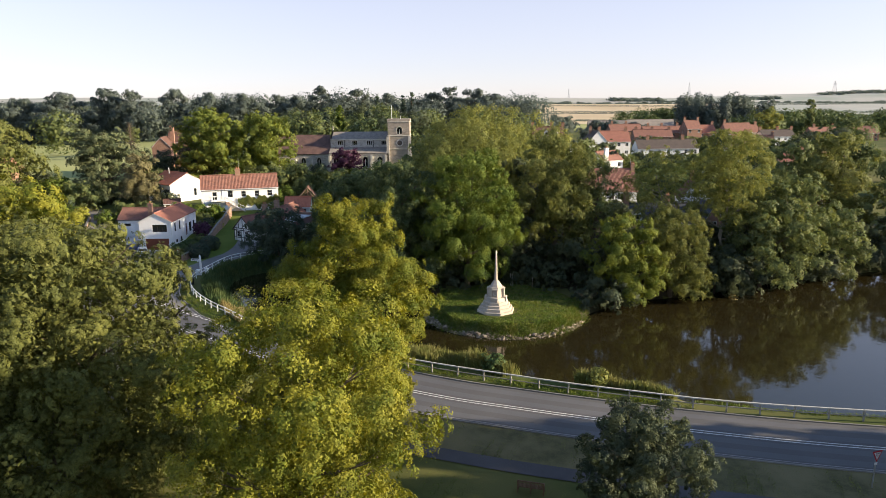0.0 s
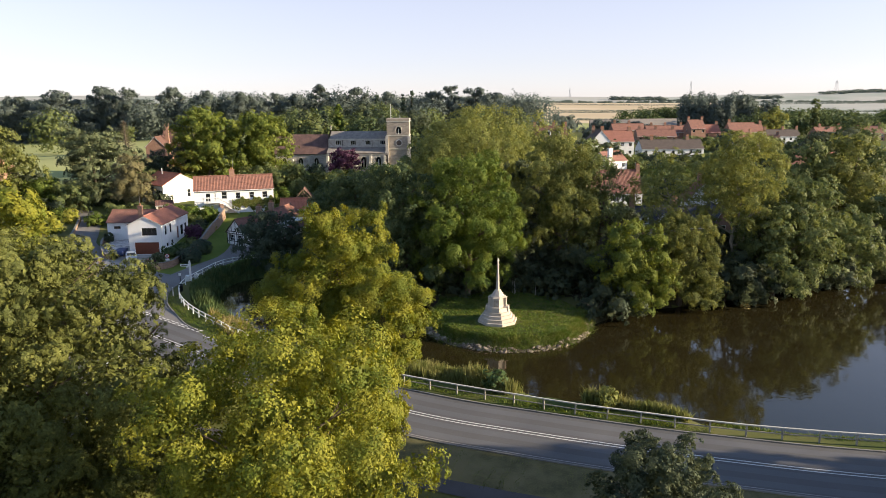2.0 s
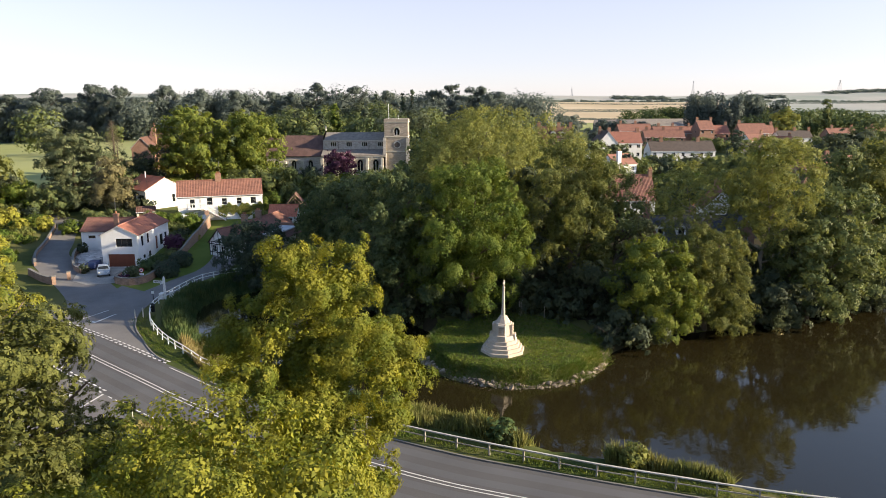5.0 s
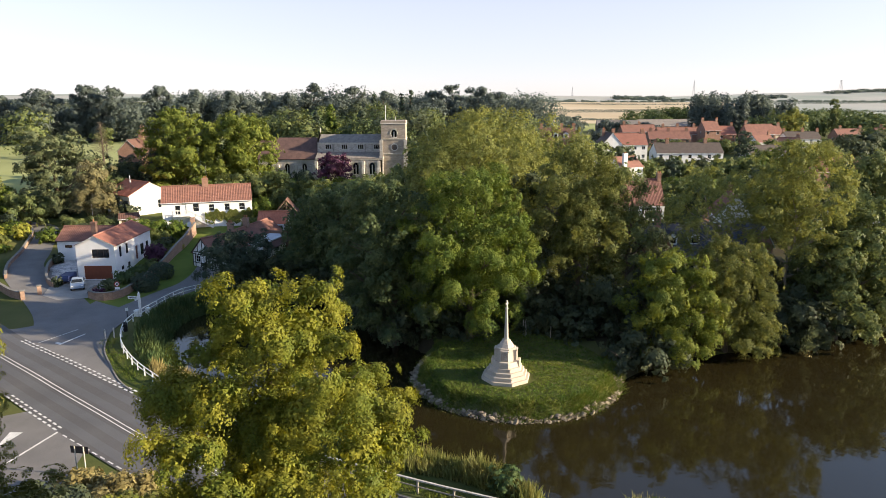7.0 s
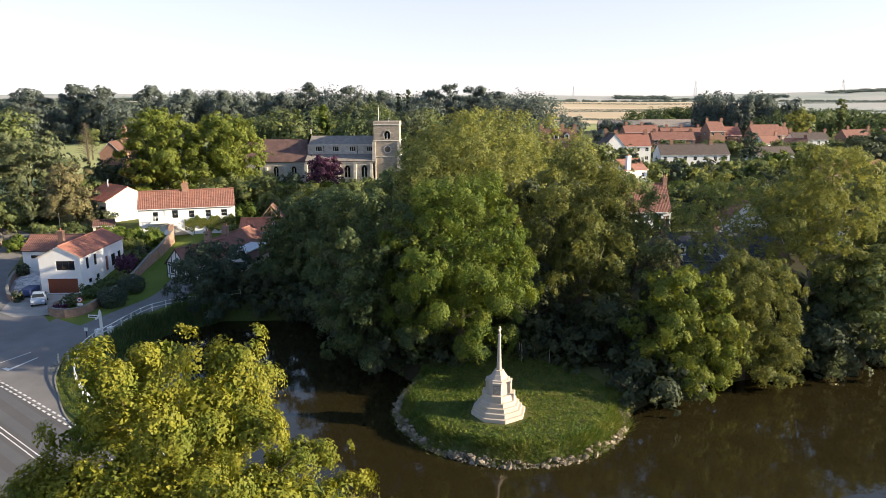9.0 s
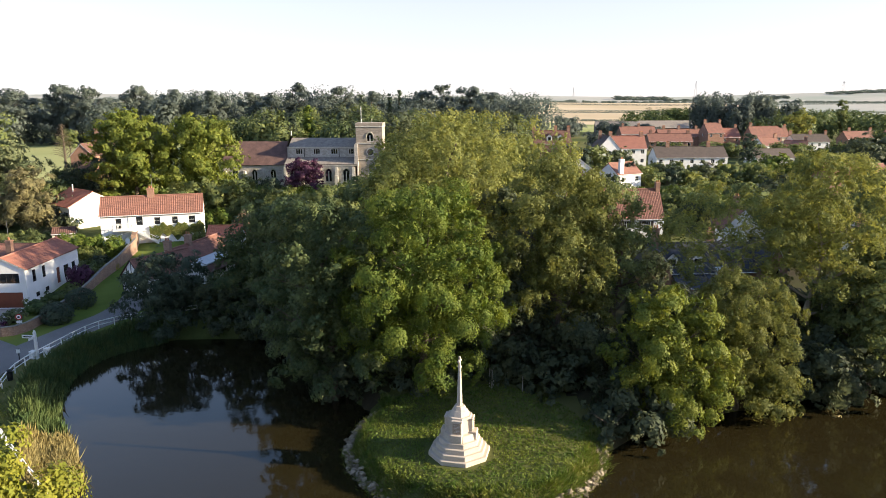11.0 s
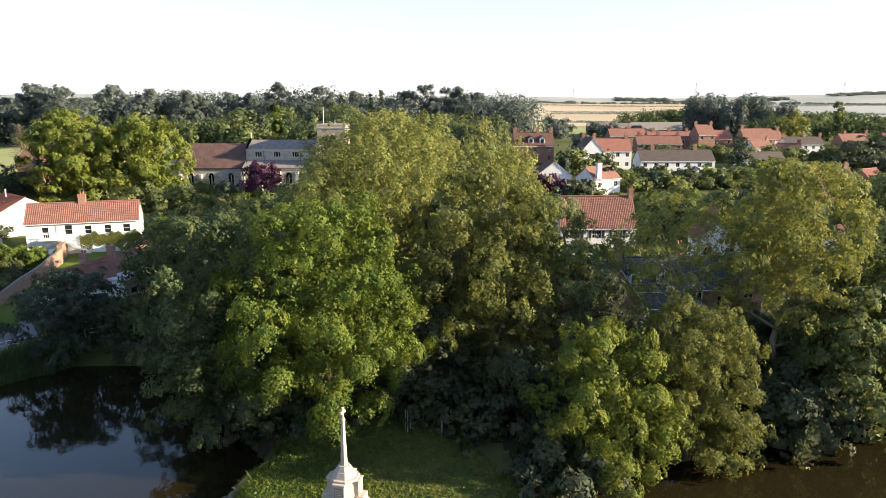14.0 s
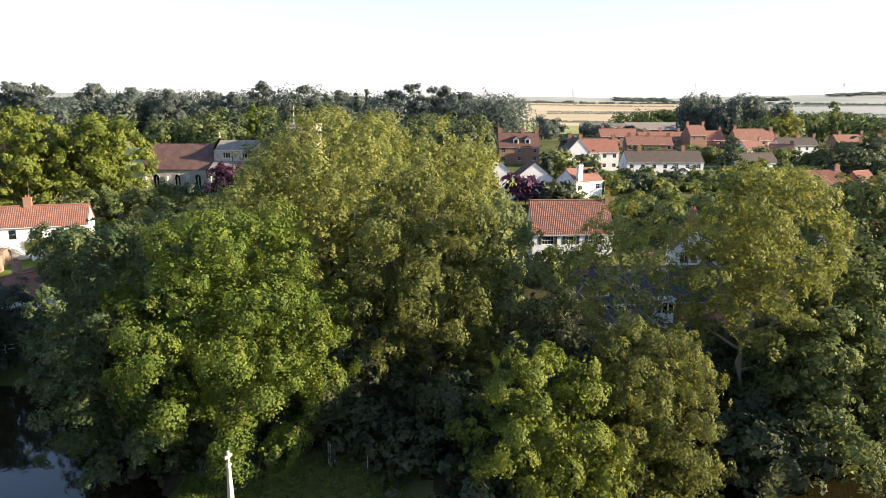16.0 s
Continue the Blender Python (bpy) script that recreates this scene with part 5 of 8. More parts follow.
# boulders round the island's edge
rng = random.Random(4)
bank = base("boulder_edging", pose(9.5, 91, 0), "pale limestone boulders along the island's edge", "stones", kind="structure")
stones = []
for i in range(7):
    bm = bmesh.new()
    bmesh.ops.create_icosphere(bm, subdivisions=1, radius=1)
    for v in bm.verts:
        v.co *= 0.6 + 0.65 * rng.random()
        v.co.z *= 0.7
    me = bpy.data.meshes.new("stone")
    bm.to_mesh(me)
    bm.free()
    me.materials.append(M["rock"])
    stones.append(me)
def edge_spot(r0):
    """A place on the stony edge, piled here and thin there."""
    a = 126 + 242 * r0.random()
    pile = 0.5 + 0.5 * math.sin(a * 0.21) * math.sin(a * 0.083 + 1)
    up = r0.random() ** 1.6 * (0.35 + 0.6 * pile)
    r = 10.55 - 0.85 * up + r0.gauss(0, 0.1)
    return a, r * math.cos(radians(a)), r * math.sin(radians(a)), -0.05 + 0.62 * up, pile


def stone_pose(r0, x, y, z, s):
    return Matrix.LocRotScale((x, y, z), Euler((r0.random() * 0.7, r0.random() * 0.7, r0.random() * 6)), (s * r0.uniform(1.0, 1.7), s, s * r0.uniform(0.7, 1.1)))


for i in range(300):
    a, x, y, z, pile = edge_spot(rng)
    s = (0.11 + 0.2 * rng.random() ** 2) * (0.8 + 0.4 * pile) * (1.3 if a < 195 else 1.0)
    o = new("stone", rng.choice(stones))
    o.parent = bank
    o.matrix_basis = stone_pose(rng, x, y, z, s)
bm = bmesh.new()
for i in range(1500):
    a, x, y, z, pile = edge_spot(rng)
    m = stone_pose(rng, x, y, z - 0.02, rng.uniform(0.05, 0.14))
    r_ = bmesh.ops.create_cone(bm, segments=5, radius1=1, radius2=0.6, depth=1.2, cap_ends=True)
    for v in r_["verts"]:
        v.co = m @ v.co
rub = part("rubble", bm, M["rock"], bank)
tagged(rub, "small broken stone between the boulders", kind="stuff")

# stakes and a young tree's guard behind the memorial
for sx, sy, sh_ in ((14.2, 98.6, 1.5), (11.2, 99.6, 1.9), (11.6, 99.9, 1.9), (11.4, 99.3, 1.9), (13.0, 101, 1.3)):
    z = ground_z(sx, sy)
    tagged(part("stake", tube([(sx, sy, z - 0.2), (sx, sy, z + sh_)], [0.05, 0.045], 6), M["post"]), "weathered timber tree stake in grass", "stake", "stakes")


# ---- fences ----
def at_lengths(line, gap):
    """Points at even distances along a line."""
    s = np.r_[0, np.cumsum(np.linalg.norm(np.diff(line[:, :2], axis=0), axis=1))]
    n = int(s[-1] / gap)
    q = np.arange(n + 1) * gap
    return np.stack([np.interp(q, s, line[:, 0]), np.interp(q, s, line[:, 1])], 1)


def beam(a, b, wy, wz):
    a, b = Vector(a), Vector(b)
    d = b - a
    bm = box(0, d.length, -wy / 2, wy / 2, -wz / 2, wz / 2, 0.012)
    q = d.to_track_quat("X", "Z").to_matrix().to_4x4()
    bm.transform(Matrix.Translation(a) @ q)
    return bm


def rail_fence(name, pts, tall, label, postm, railm, rails, wid=0.13):
    f = base(name, pose(0, 0, 0), label, "fence")
    r = random.Random(len(pts))
    tops = []
    for i, (x, y) in enumerate(pts):
        z = ground_z(x, y)
        z = max(z, 0.55)
        t = np.array(pts[min(i + 1, len(pts) - 1)]) - np.array(pts[max(i - 1, 0)])
        p = part("post", box(-wid / 2, wid / 2, -wid / 2, wid / 2, -0.5, tall, 0.015), postm, f)
        p.matrix_basis = pose(x, y, z, r.uniform(-2, 2), r.uniform(-2, 2), math.degrees(math.atan2(t[1], t[0])))
        tops.append(Vector((x, y, z)))
    for a, b in zip(tops, tops[1:]):
        for k, (h, wy, wz) in enumerate(rails):
            part("rail", beam(a + Vector((0, 0, h)), b + Vector((0, 0, h)), wy, wz), railm if k == 0 else postm, f)
    return f


FENCE = spline([(-15.5, 77.2), (-8, 71.6), (-2, 68.6), (2.7, 66.5), (7.9, 64.4), (13.1, 62.4), (18.3, 60.8), (23.3, 59.3), (28.5, 58.1), (36.7, 56.7), (60, 53.3), (96, 48.8)], 0.5)
rail_fence("roadside_fence", at_lengths(FENCE, 2.68), 1.0, "weathered timber post and rail fence, pale top rail", M["post"], M["rail"], ((1.0, 0.16, 0.1), (0.5, 0.06, 0.09)))
FENCE2 = spline([(-17.5, 79), (-22, 83), (-27.5, 88.2), (-31, 92.3), (-33.6, 96.4), (-35.4, 101), (-35.9, 104.5), (-35.6, 108), (-35, 112), (-33.9, 115.8), (-31.5, 118.2), (-28, 119.6), (-23, 121.5)], 0.4)
rail_fence("white_fence", at_lengths(FENCE2, 1.9), 0.95, "white painted post and rail fence along the lane", M["white"], M["white"], ((0.95, 0.09, 0.1), (0.5, 0.06, 0.1)), 0.11)


# ---- signs ----
def gz(x, y):
    return ground_z(x, y) if True else 0


fp = base("fingerpost", pose(-35.9, 106.6, gz(-35.9, 106.6), 0, 0, -8), "white painted wooden fingerpost on concrete base", "signpost")
part("post", box(-0.13, 0.13, -0.13, 0.13, -0.3, 2.9, 0.03), M["white"], fp)
part("finial", tube([(0, 0, 2.9), (0, 0, 3.05), (0, 0, 3.2)], [0.16, 0.1, 0.02], 8), M["white"], fp)
arm = part("arm", box(-1.5, -0.12, -0.04, 0.04, 2.2, 2.55, 0.02), M["white"], fp)
part("arm_lettering", box(-1.35, -0.3, -0.046, -0.041, 2.32, 2.43), M["black"], arm)
arm = part("arm", box(-0.05, 0.05, -0.9, -0.1, 2.25, 2.5, 0.02), M["white"], fp)
part("arm_lettering", box(-0.056, -0.051, -0.8, -0.25, 2.32, 2.42), M["black"], arm)
part("foot_block", box(-0.75, -0.15, -0.3, 0.3, -0.3, 0.85, 0.04), M["white"], fp)
part("foot_block", box(0.35, 0.85, 0.4, 0.95, -0.3, 0.95, 0.04), M["white"], fp)
mp = base("marker_post", pose(-36.9, 105.2, gz(-36.9, 105.2), 0, 0, 10), "black post with small white plate", "sign")
part("post", tube([(0, 0, -0.2), (0, 0, 1.6)], [0.05, 0.05], 8), M["black"], mp)
part("plate", box(-0.18, 0.18, -0.07, -0.045, 1.15, 1.55), M["white"], mp)
lb = base("litter_bin", pose(-35.2, 100.9, gz(-35.2, 100.9)), "black litter bin beside the white fence", "litter bin")
part("body", tube([(0, 0, 0), (0, 0, 0.85)], [0.26, 0.3], 12), M["black"], lb)
part("hood", tube([(0, 0, 0.95), (0, 0, 1.1)], [0.33, 0.12], 12), M["black"], lb)
for px, py, ph in ((-35.4, 98.6, 1.5), (-36.2, 98.2, 1.4)):
    tagged(part("marker_stake", box(px - 0.06, px + 0.06, py - 0.06, py + 0.06, 0.9, 1.2 + ph, 0.01), M["rail"]), "pale timber marker stake on the verge", "stake", "verge stakes")

sp = base("speed_sign", pose(-42.2, 114.0, gz(-42.2, 114.0), 0, 0, 12), "round red-rimmed speed sign over white plate", "road sign")
part("post", tube([(0, 0, -0.2), (0, 0, 2.3)], [0.04, 0.04], 8), M["metal"], sp)
disc = part("disc", tube([(0, -0.05, 2.0), (0, -0.07, 2.0)], [0.34, 0.34], 24), M["red"], sp)
part("disc_face", tube([(0, -0.071, 2.0), (0, -0.078, 2.0)], [0.25, 0.25], 24), M["white"], disc)
part("disc_numeral", box(-0.12, 0.12, -0.084, -0.079, 1.9, 2.1), M["black"], disc)
part("plate", box(-0.3, 0.3, -0.06, -0.045, 1.25, 1.55), M["white"], sp)

gw = base("give_way_sign", pose(30.9, 46.9, gz(30.9, 46.9), 0, 0, 18), "red and white triangular give way sign", "road sign")
part("post", tube([(0, 0, -0.3), (0, 0, 2.6)], [0.045, 0.045], 8), M["metal"], gw)


def tri(side, y, z):
    bm = bmesh.new()
    h = side * 0.866
    vs = [bm.verts.new((x, y, z + dz)) for x, dz in ((0, -h * 2 / 3), (side / 2, h / 3), (-side / 2, h / 3))]
    bm.faces.new(vs)
    bmesh.ops.solidify(bm, geom=bm.faces[:], thickness=-0.012)
    return bm


pl = part("triangle", tri(0.95, -0.07, 2.5), M["red"], gw)
part("triangle_face", tri(0.66, -0.09, 2.5), M["white"], pl)
for i, word in enumerate(("GIVE", "WAY")):
    cu = bpy.data.curves.new("lettering", "FONT")
    cu.body, cu.size, cu.align_x, cu.extrude = word, 0.15, "CENTER", 0.002
    tx = new("lettering", cu)
    cu.materials.append(M["black"])
    tx.parent = pl
    tx.matrix_basis = pose(0, -0.097, 2.53 - i * 0.15, 90, 0, 0)
part("back_plate", box(-0.12, 0.12, -0.06, -0.045, 1.75, 1.9), M["white"], gw)

db = base("direction_sign", pose(-24.0, 69.9, gz(-24, 69.9), 0, 0, 172), "grey-backed sign on two pale posts", "road sign")
for sx in (-0.35, 0.35):
    part("post", tube([(sx, 0, -0.2), (sx, 0, 2.3)], [0.045, 0.045], 8), M["rail"], db)
part("board", box(-0.7, 0.7, -0.06, -0.03, 1.75, 2.3), M["tile_grey"], db)

# bench on the green
be = base("bench", pose(7.5, 46.55, gz(7.5, 46.5), 0, 0, 165), "dark wooden slatted park bench on the grass", "bench")
for sx in (-0.88, 0.0, 0.88):
    part("leg", box(sx - 0.035, sx + 0.035, -0.28, -0.2, 0, 0.62), M["wood"], be)
    part("leg", box(sx - 0.035, sx + 0.035, 0.2, 0.28, 0, 0.92), M["wood"], be)
    part("armrest", box(sx - 0.04, sx + 0.04, -0.3, 0.24, 0.62, 0.67), M["wood"], be)
for i in range(5):
    part("seat_slat", box(-0.92, 0.92, -0.27 + i * 0.095, -0.2 + i * 0.095, 0.42, 0.45), M["wood"], be)
for i in range(19):
    sx = -0.81 + i * 0.09
    part("back_slat", box(sx - 0.02, sx + 0.02, 0.22, 0.245, 0.48, 0.86), M["wood"], be)
part("top_rail", box(-0.92, 0.92, 0.2, 0.27, 0.86, 0.94), M["wood"], be)
part("stretcher", box(-0.9, 0.9, -0.26, -0.22, 0.15, 0.22), M["wood"], be)


# ---- cars ----
def car(x, y, rot, paint, label):
    c = base("car", pose(x, y, gz(x, y) + 0.05, 0, 0, rot), label, "car", "parked cars")
    prof = [(-2.0, 0.35), (-2.02, 0.75), (-1.85, 0.95), (-1.1, 1.0), (-0.55, 1.42), (0.75, 1.45), (1.35, 1.02), (1.95, 0.92), (2.05, 0.6), (2.0, 0.35)]
    bm = bmesh.new()
    L = [bm.verts.new((px, -0.85 if pz < 1.1 else -0.68, pz)) for px, pz in prof]
    R = [bm.verts.new((px, 0.85 if pz < 1.1 else 0.68, pz)) for px, pz in prof]
    bm.faces.new(L)
    bm.faces.new(R[::-1])
    for i in range(len(prof)):
        j = (i + 1) % len(prof)
        bm.faces.new((L[j], L[i], R[i], R[j]))
    bmesh.ops.bevel(bm, geom=bm.edges[:], offset=0.05, segments=2, affect="EDGES")
    part("body", bm, paint, c)
    for glass, pts in (("windscreen", ((-1.06, 1.05), (-0.58, 1.39))), ("rear_window", ((0.8, 1.42), (1.3, 1.07)))):
        g = bmesh.new()
        (ax, az), (bx, bz) = pts
        wa, wb = (0.72, 0.6) if az < bz else (0.6, 0.72)
        off = -0.035 if ax < 0 else 0.035
        g.faces.new([g.verts.new(v) for v in ((ax + off, -wa, az + 0.02), (bx + off, -wb, bz + 0.02), (bx + off, wb, bz + 0.02), (ax + off, wa, az + 0.02))])
        part(glass, g, M["glassy"], c)
    for s in (-1, 1):
        part("side_glass", box(-0.7, 0.95, s * 0.765 - 0.012, s * 0.765 + 0.012, 1.06, 1.33), M["glassy"], c)
        for wx in (-1.3, 1.3):
            wl = part("wheel", tube([(wx, s * 0.68, 0.3), (wx, s * 0.88, 0.3)], [0.31, 0.31], 16), M["tyre"], c)
            part("rim", tube([(wx, s * 0.87, 0.3), (wx, s * 0.895, 0.3)], [0.19, 0.19], 12), M["metal"], wl)
        part("headlight", box(-2.05, -1.98, s * 0.62 - 0.16, s * 0.62 + 0.16, 0.66, 0.8), M["white"], c)
        part("tail_light", box(2.0, 2.06, s * 0.68 - 0.1, s * 0.68 + 0.1, 0.66, 0.84), M["red"], c)
    return c


car(-49.9, 118.2, 116, M["car"], "pale blue hatchback parked on the driveway")
tp = base("covered_trailer", pose(-53.2, 121.6, gz(-53.2, 121.6), 0, 0, 8), "low load under a blue tarpaulin", "trailer")
bm = box(-0.8, 0.8, -1.5, 1.5, 0.3, 1.2, 0.15)
part("tarpaulin", bm, M["blue"], tp)
for s in (-0.8, 0.8):
    part("wheel", tube([(s - 0.08, 0, 0.28), (s + 0.08, 0, 0.28)], [0.28, 0.28], 12), M["tyre"], tp)
car(-84, 203, 10, M["slate"], "dark car parked by the paddock")

drape("driveway", [(-54.0, 122.4), (-46.3, 122.4), (-46.2, 117.5), (-45.0, 113.8), (-49.5, 112.2), (-52.5, 114), (-54.0, 118)], M["concrete"], 0.07, "pale concrete driveway to a garage", "driveway")
YARD = [(-53.2, 118.8), (-53.0, 134.0), (-60.5, 134.0), (-60.2, 130.2), (-58.2, 125.4), (-55.5, 120.8)]
drape("gravel_yard", YARD, M["gravel"], 0.075, "rubble-strewn gravel yard beside the house", "yard")


def paving():
    """Loose pale slabs over the yard."""
    g = np.random.default_rng(31)
    v, f = [], []
    while len(f) < 5 * 330:
        x, y = g.uniform(-61.2, -54.8), g.uniform(121, 133.5)
        if x < np.interp(y, [119.5, 121.4, 125.8, 130.2, 134], [-53.4, -55.0, -57.8, -59.8, -60.0]):
            continue
        a, w, d = g.random() * 3.14, g.uniform(0.18, 0.5), g.uniform(0.14, 0.36)
        z, o = float(height0(x, y)), len(v)
        for k, (sx, sy) in enumerate(((-1, -1), (1, -0.8), (0.9, 1), (-1, 0.9))):
            px, py = x + math.cos(a) * sx * w - math.sin(a) * sy * d, y + math.sin(a) * sx * w + math.cos(a) * sy * d
            v += [(px, py, z + 0.02), (px, py, z + 0.11 + 0.02 * k)]
        f += [(o + 1, o + 3, o + 5, o + 7)] + [(o + 2 * k, o + (2 * k + 2) % 8, o + (2 * k + 3) % 8, o + 2 * k + 1) for k in range(4)]
    ob = raw("paving_slabs", v, f, M["slab"])
    tagged(ob, "scattered pale stone slabs over the yard", "slabs", kind="stuff")


paving()


# ---- garden walls ----
def garden_wall(name, pts, tall, label, thick=0.3, material="brick_old", step=1.0):
    line = spline(pts, step)
    n = normals2(line)
    wl = base(name, pose(0, 0, 0), label, "wall", kind="structure")
    v, f = [], []
    hs = np.asarray(tall if np.ndim(tall) else [tall] * 2, float)
    m = len(line)
    for j, ((x, y), (a, b)) in enumerate(zip(line[:, :2], n)):
        z = ground_z(x, y)
        h = z + float(np.interp(j / (m - 1), np.linspace(0, 1, len(hs)), hs))
        for s in (-1, 1):
            for zz in (z - 0.4, h):
                v.append((x + a * s * thick / 2, y + b * s * thick / 2, zz))
    for j in range(m - 1):
        o = j * 4
        f += [(o, o + 4, o + 5, o + 1), (o + 2, o + 3, o + 7, o + 6), (o + 1, o + 5, o + 7, o + 3)]
    f += [(0, 1, 3, 2), ((m - 1) * 4 + 2, (m - 1) * 4 + 3, (m - 1) * 4 + 1, (m - 1) * 4)]
    raw("wall_body", v, f, M[material], wl)
    for j in range(m - 1):
        a, b = [Vector(((v[o][0] + v[o + 2][0]) / 2, (v[o][1] + v[o + 2][1]) / 2, v[o + 1][2] + 0.045)) for o in (j * 4, j * 4 + 4)]
        part("coping", beam(a, b, thick + 0.08, 0.08), M["kerb"], wl)
    return wl


garden_wall("garden_wall", [(-46.2, 116.0), (-45.9, 113.6), (-43.6, 112.9), (-41.9, 114.6), (-41.7, 119), (-41.8, 123)], (1.0, 1.1), "low brown brick garden wall beside the drive")
garden_wall("garden_wall", [(-41.9, 124), (-41.9, 130), (-42.6, 137), (-43.2, 143), (-43.6, 147.5)], (0.9, 1.7, 2.2), "sloping old brick garden wall topped with stone")
garden_wall("garden_wall", [(-53.4, 118.4), (-55.6, 120.6), (-58.3, 125.2), (-60.3, 130), (-60.6, 132.8)], (0.8, 0.9), "low curving brick wall round a yard", material="brick_old")
garden_wall("garden_wall", [(-60.5, 117.0), (-56.5, 113.6), (-54.5, 112.5)], (1.0, 1.0), "low pale brick wall by the lane", 0.35)
garden_wall("garden_wall", [(-62.6, 122.0), (-66.6, 129.2), (-71.0, 140.5), (-75.2, 150.2), (-80, 155.4), (-88.5, 159)], (0.6, 0.6), "low wall along the lane", 0.3)
for px, py in ((-54.2, 112.4), (-53.4, 114.9)):
    gp = base("gate_pier", pose(px, py, gz(px, py), 0, 0, 30), "square brick gate pier with stone cap", "gate pier", "gate piers")
    part("pier_body", box(-0.25, 0.25, -0.25, 0.25, -0.3, 1.2), M["brick_old"], gp)
    part("cap", box(-0.32, 0.32, -0.32, 0.32, 1.2, 1.32, 0.04), M["kerb"], gp)
wp = base("ochre_wall", pose(-44.5, 148.5, gz(-44.5, 148.5), 0, 0, 20), "sunlit ochre end wall of a garden store", "wall")
part("body", box(-0.3, 0.5, 0, 4.2, -0.4, 2.4, 0.03), M["brick_old"], wp)

dish = base("satellite_dish", pose(-43.75, 145.2, gz(-43.75, 145.2)), "grey satellite dish on a short pole by the wall", "dish")
part("pole", tube([(0, 0, -0.2), (0, 0, 2.5)], [0.04, 0.04], 6), M["metal"], dish)
bm = tube([(0.02, -0.1, 2.55), (0.05, -0.02, 2.52)], [0.5, 0.3], 16)
part("reflector", bm, M["metal"], dish)
part("arm", tube([(0.05, -0.05, 2.3), (0.02, -0.55, 2.5)], [0.02, 0.02], 5), M["metal"], dish)


# ---- trees ----
def unit(v):
    return v / (np.linalg.norm(v, axis=-1, keepdims=True) + 1e-9)


def leaf_blades(c, nrm, size, g, aspect=0.8):
    """Pointed blades at centres c, facing nrm."""
    n = len(c)
    t = unit(np.cross(nrm, unit(g.normal(size=(n, 3)))))
    b = np.cross(nrm, t)
    s = size[:, None]
    v = np.stack([c - t * s * 0.38 + b * s * aspect * 0.5, c - t * s * 0.34 - b * s * aspect * 0.5, c + t * s * 0.52 - nrm * s * 0.12], 1)
    return v.reshape(-1, 3)


def poly_mesh(name, v, k):
    """Loose polygons of k corners each."""
    me = bpy.data.meshes.new(name)
    n = len(v) // k
    me.vertices.add(k * n)
    me.vertices.foreach_set("co", v.astype(np.float32).ravel())
    me.loops.add(k * n)
    me.loops.foreach_set("vertex_index", np.arange(k * n, dtype=np.int32))
    me.polygons.add(n)
    me.polygons.foreach_set("loop_start", np.arange(0, k * n, k, dtype=np.int32))
    me.polygons.foreach_set("loop_total", np.full(n, k, np.int32))
    me.update()
    return me


def quad_mesh(name, v):
    return poly_mesh(name, v, 4)


def leaf_mesh(name, v, way=None, soft=0.0):
    """Loose blades; soft bends their shading towards the outward direction of the spray."""
    me = poly_mesh(name, v, 3)
    if soft:
        q = v.reshape(-1, 3, 3)
        flat_ = unit(np.cross(q[:, 1] - q[:, 0], q[:, 2] - q[:, 0]))
        me.normals_split_custom_set_from_vertices(np.repeat(unit(way * soft + flat_ * (1 - soft)), 3, 0))
    return me


def fans(c, nrm, size, g, n=6):
    """Palmate leaves: n wedge-shaped leaflets round each centre, their tips bent down."""
    t = unit(np.cross(nrm, unit(g.normal(size=(len(c), 3)))))
    b = np.cross(nrm, t)
    s = size[:, None]
    out = []
    for i in range(n):
        q = [(i + f) * 2 * math.pi / n for f in (-0.3, 0.3)]
        drop = nrm * s * g.uniform(0.15, 0.5, (len(c), 1))
        out.append(np.stack([c, c + (t * math.cos(q[0]) + b * math.sin(q[0])) * s - drop, c + (t * math.cos(q[1]) + b * math.sin(q[1])) * s - drop], 1).reshape(-1, 3))
    return np.concatenate(out)


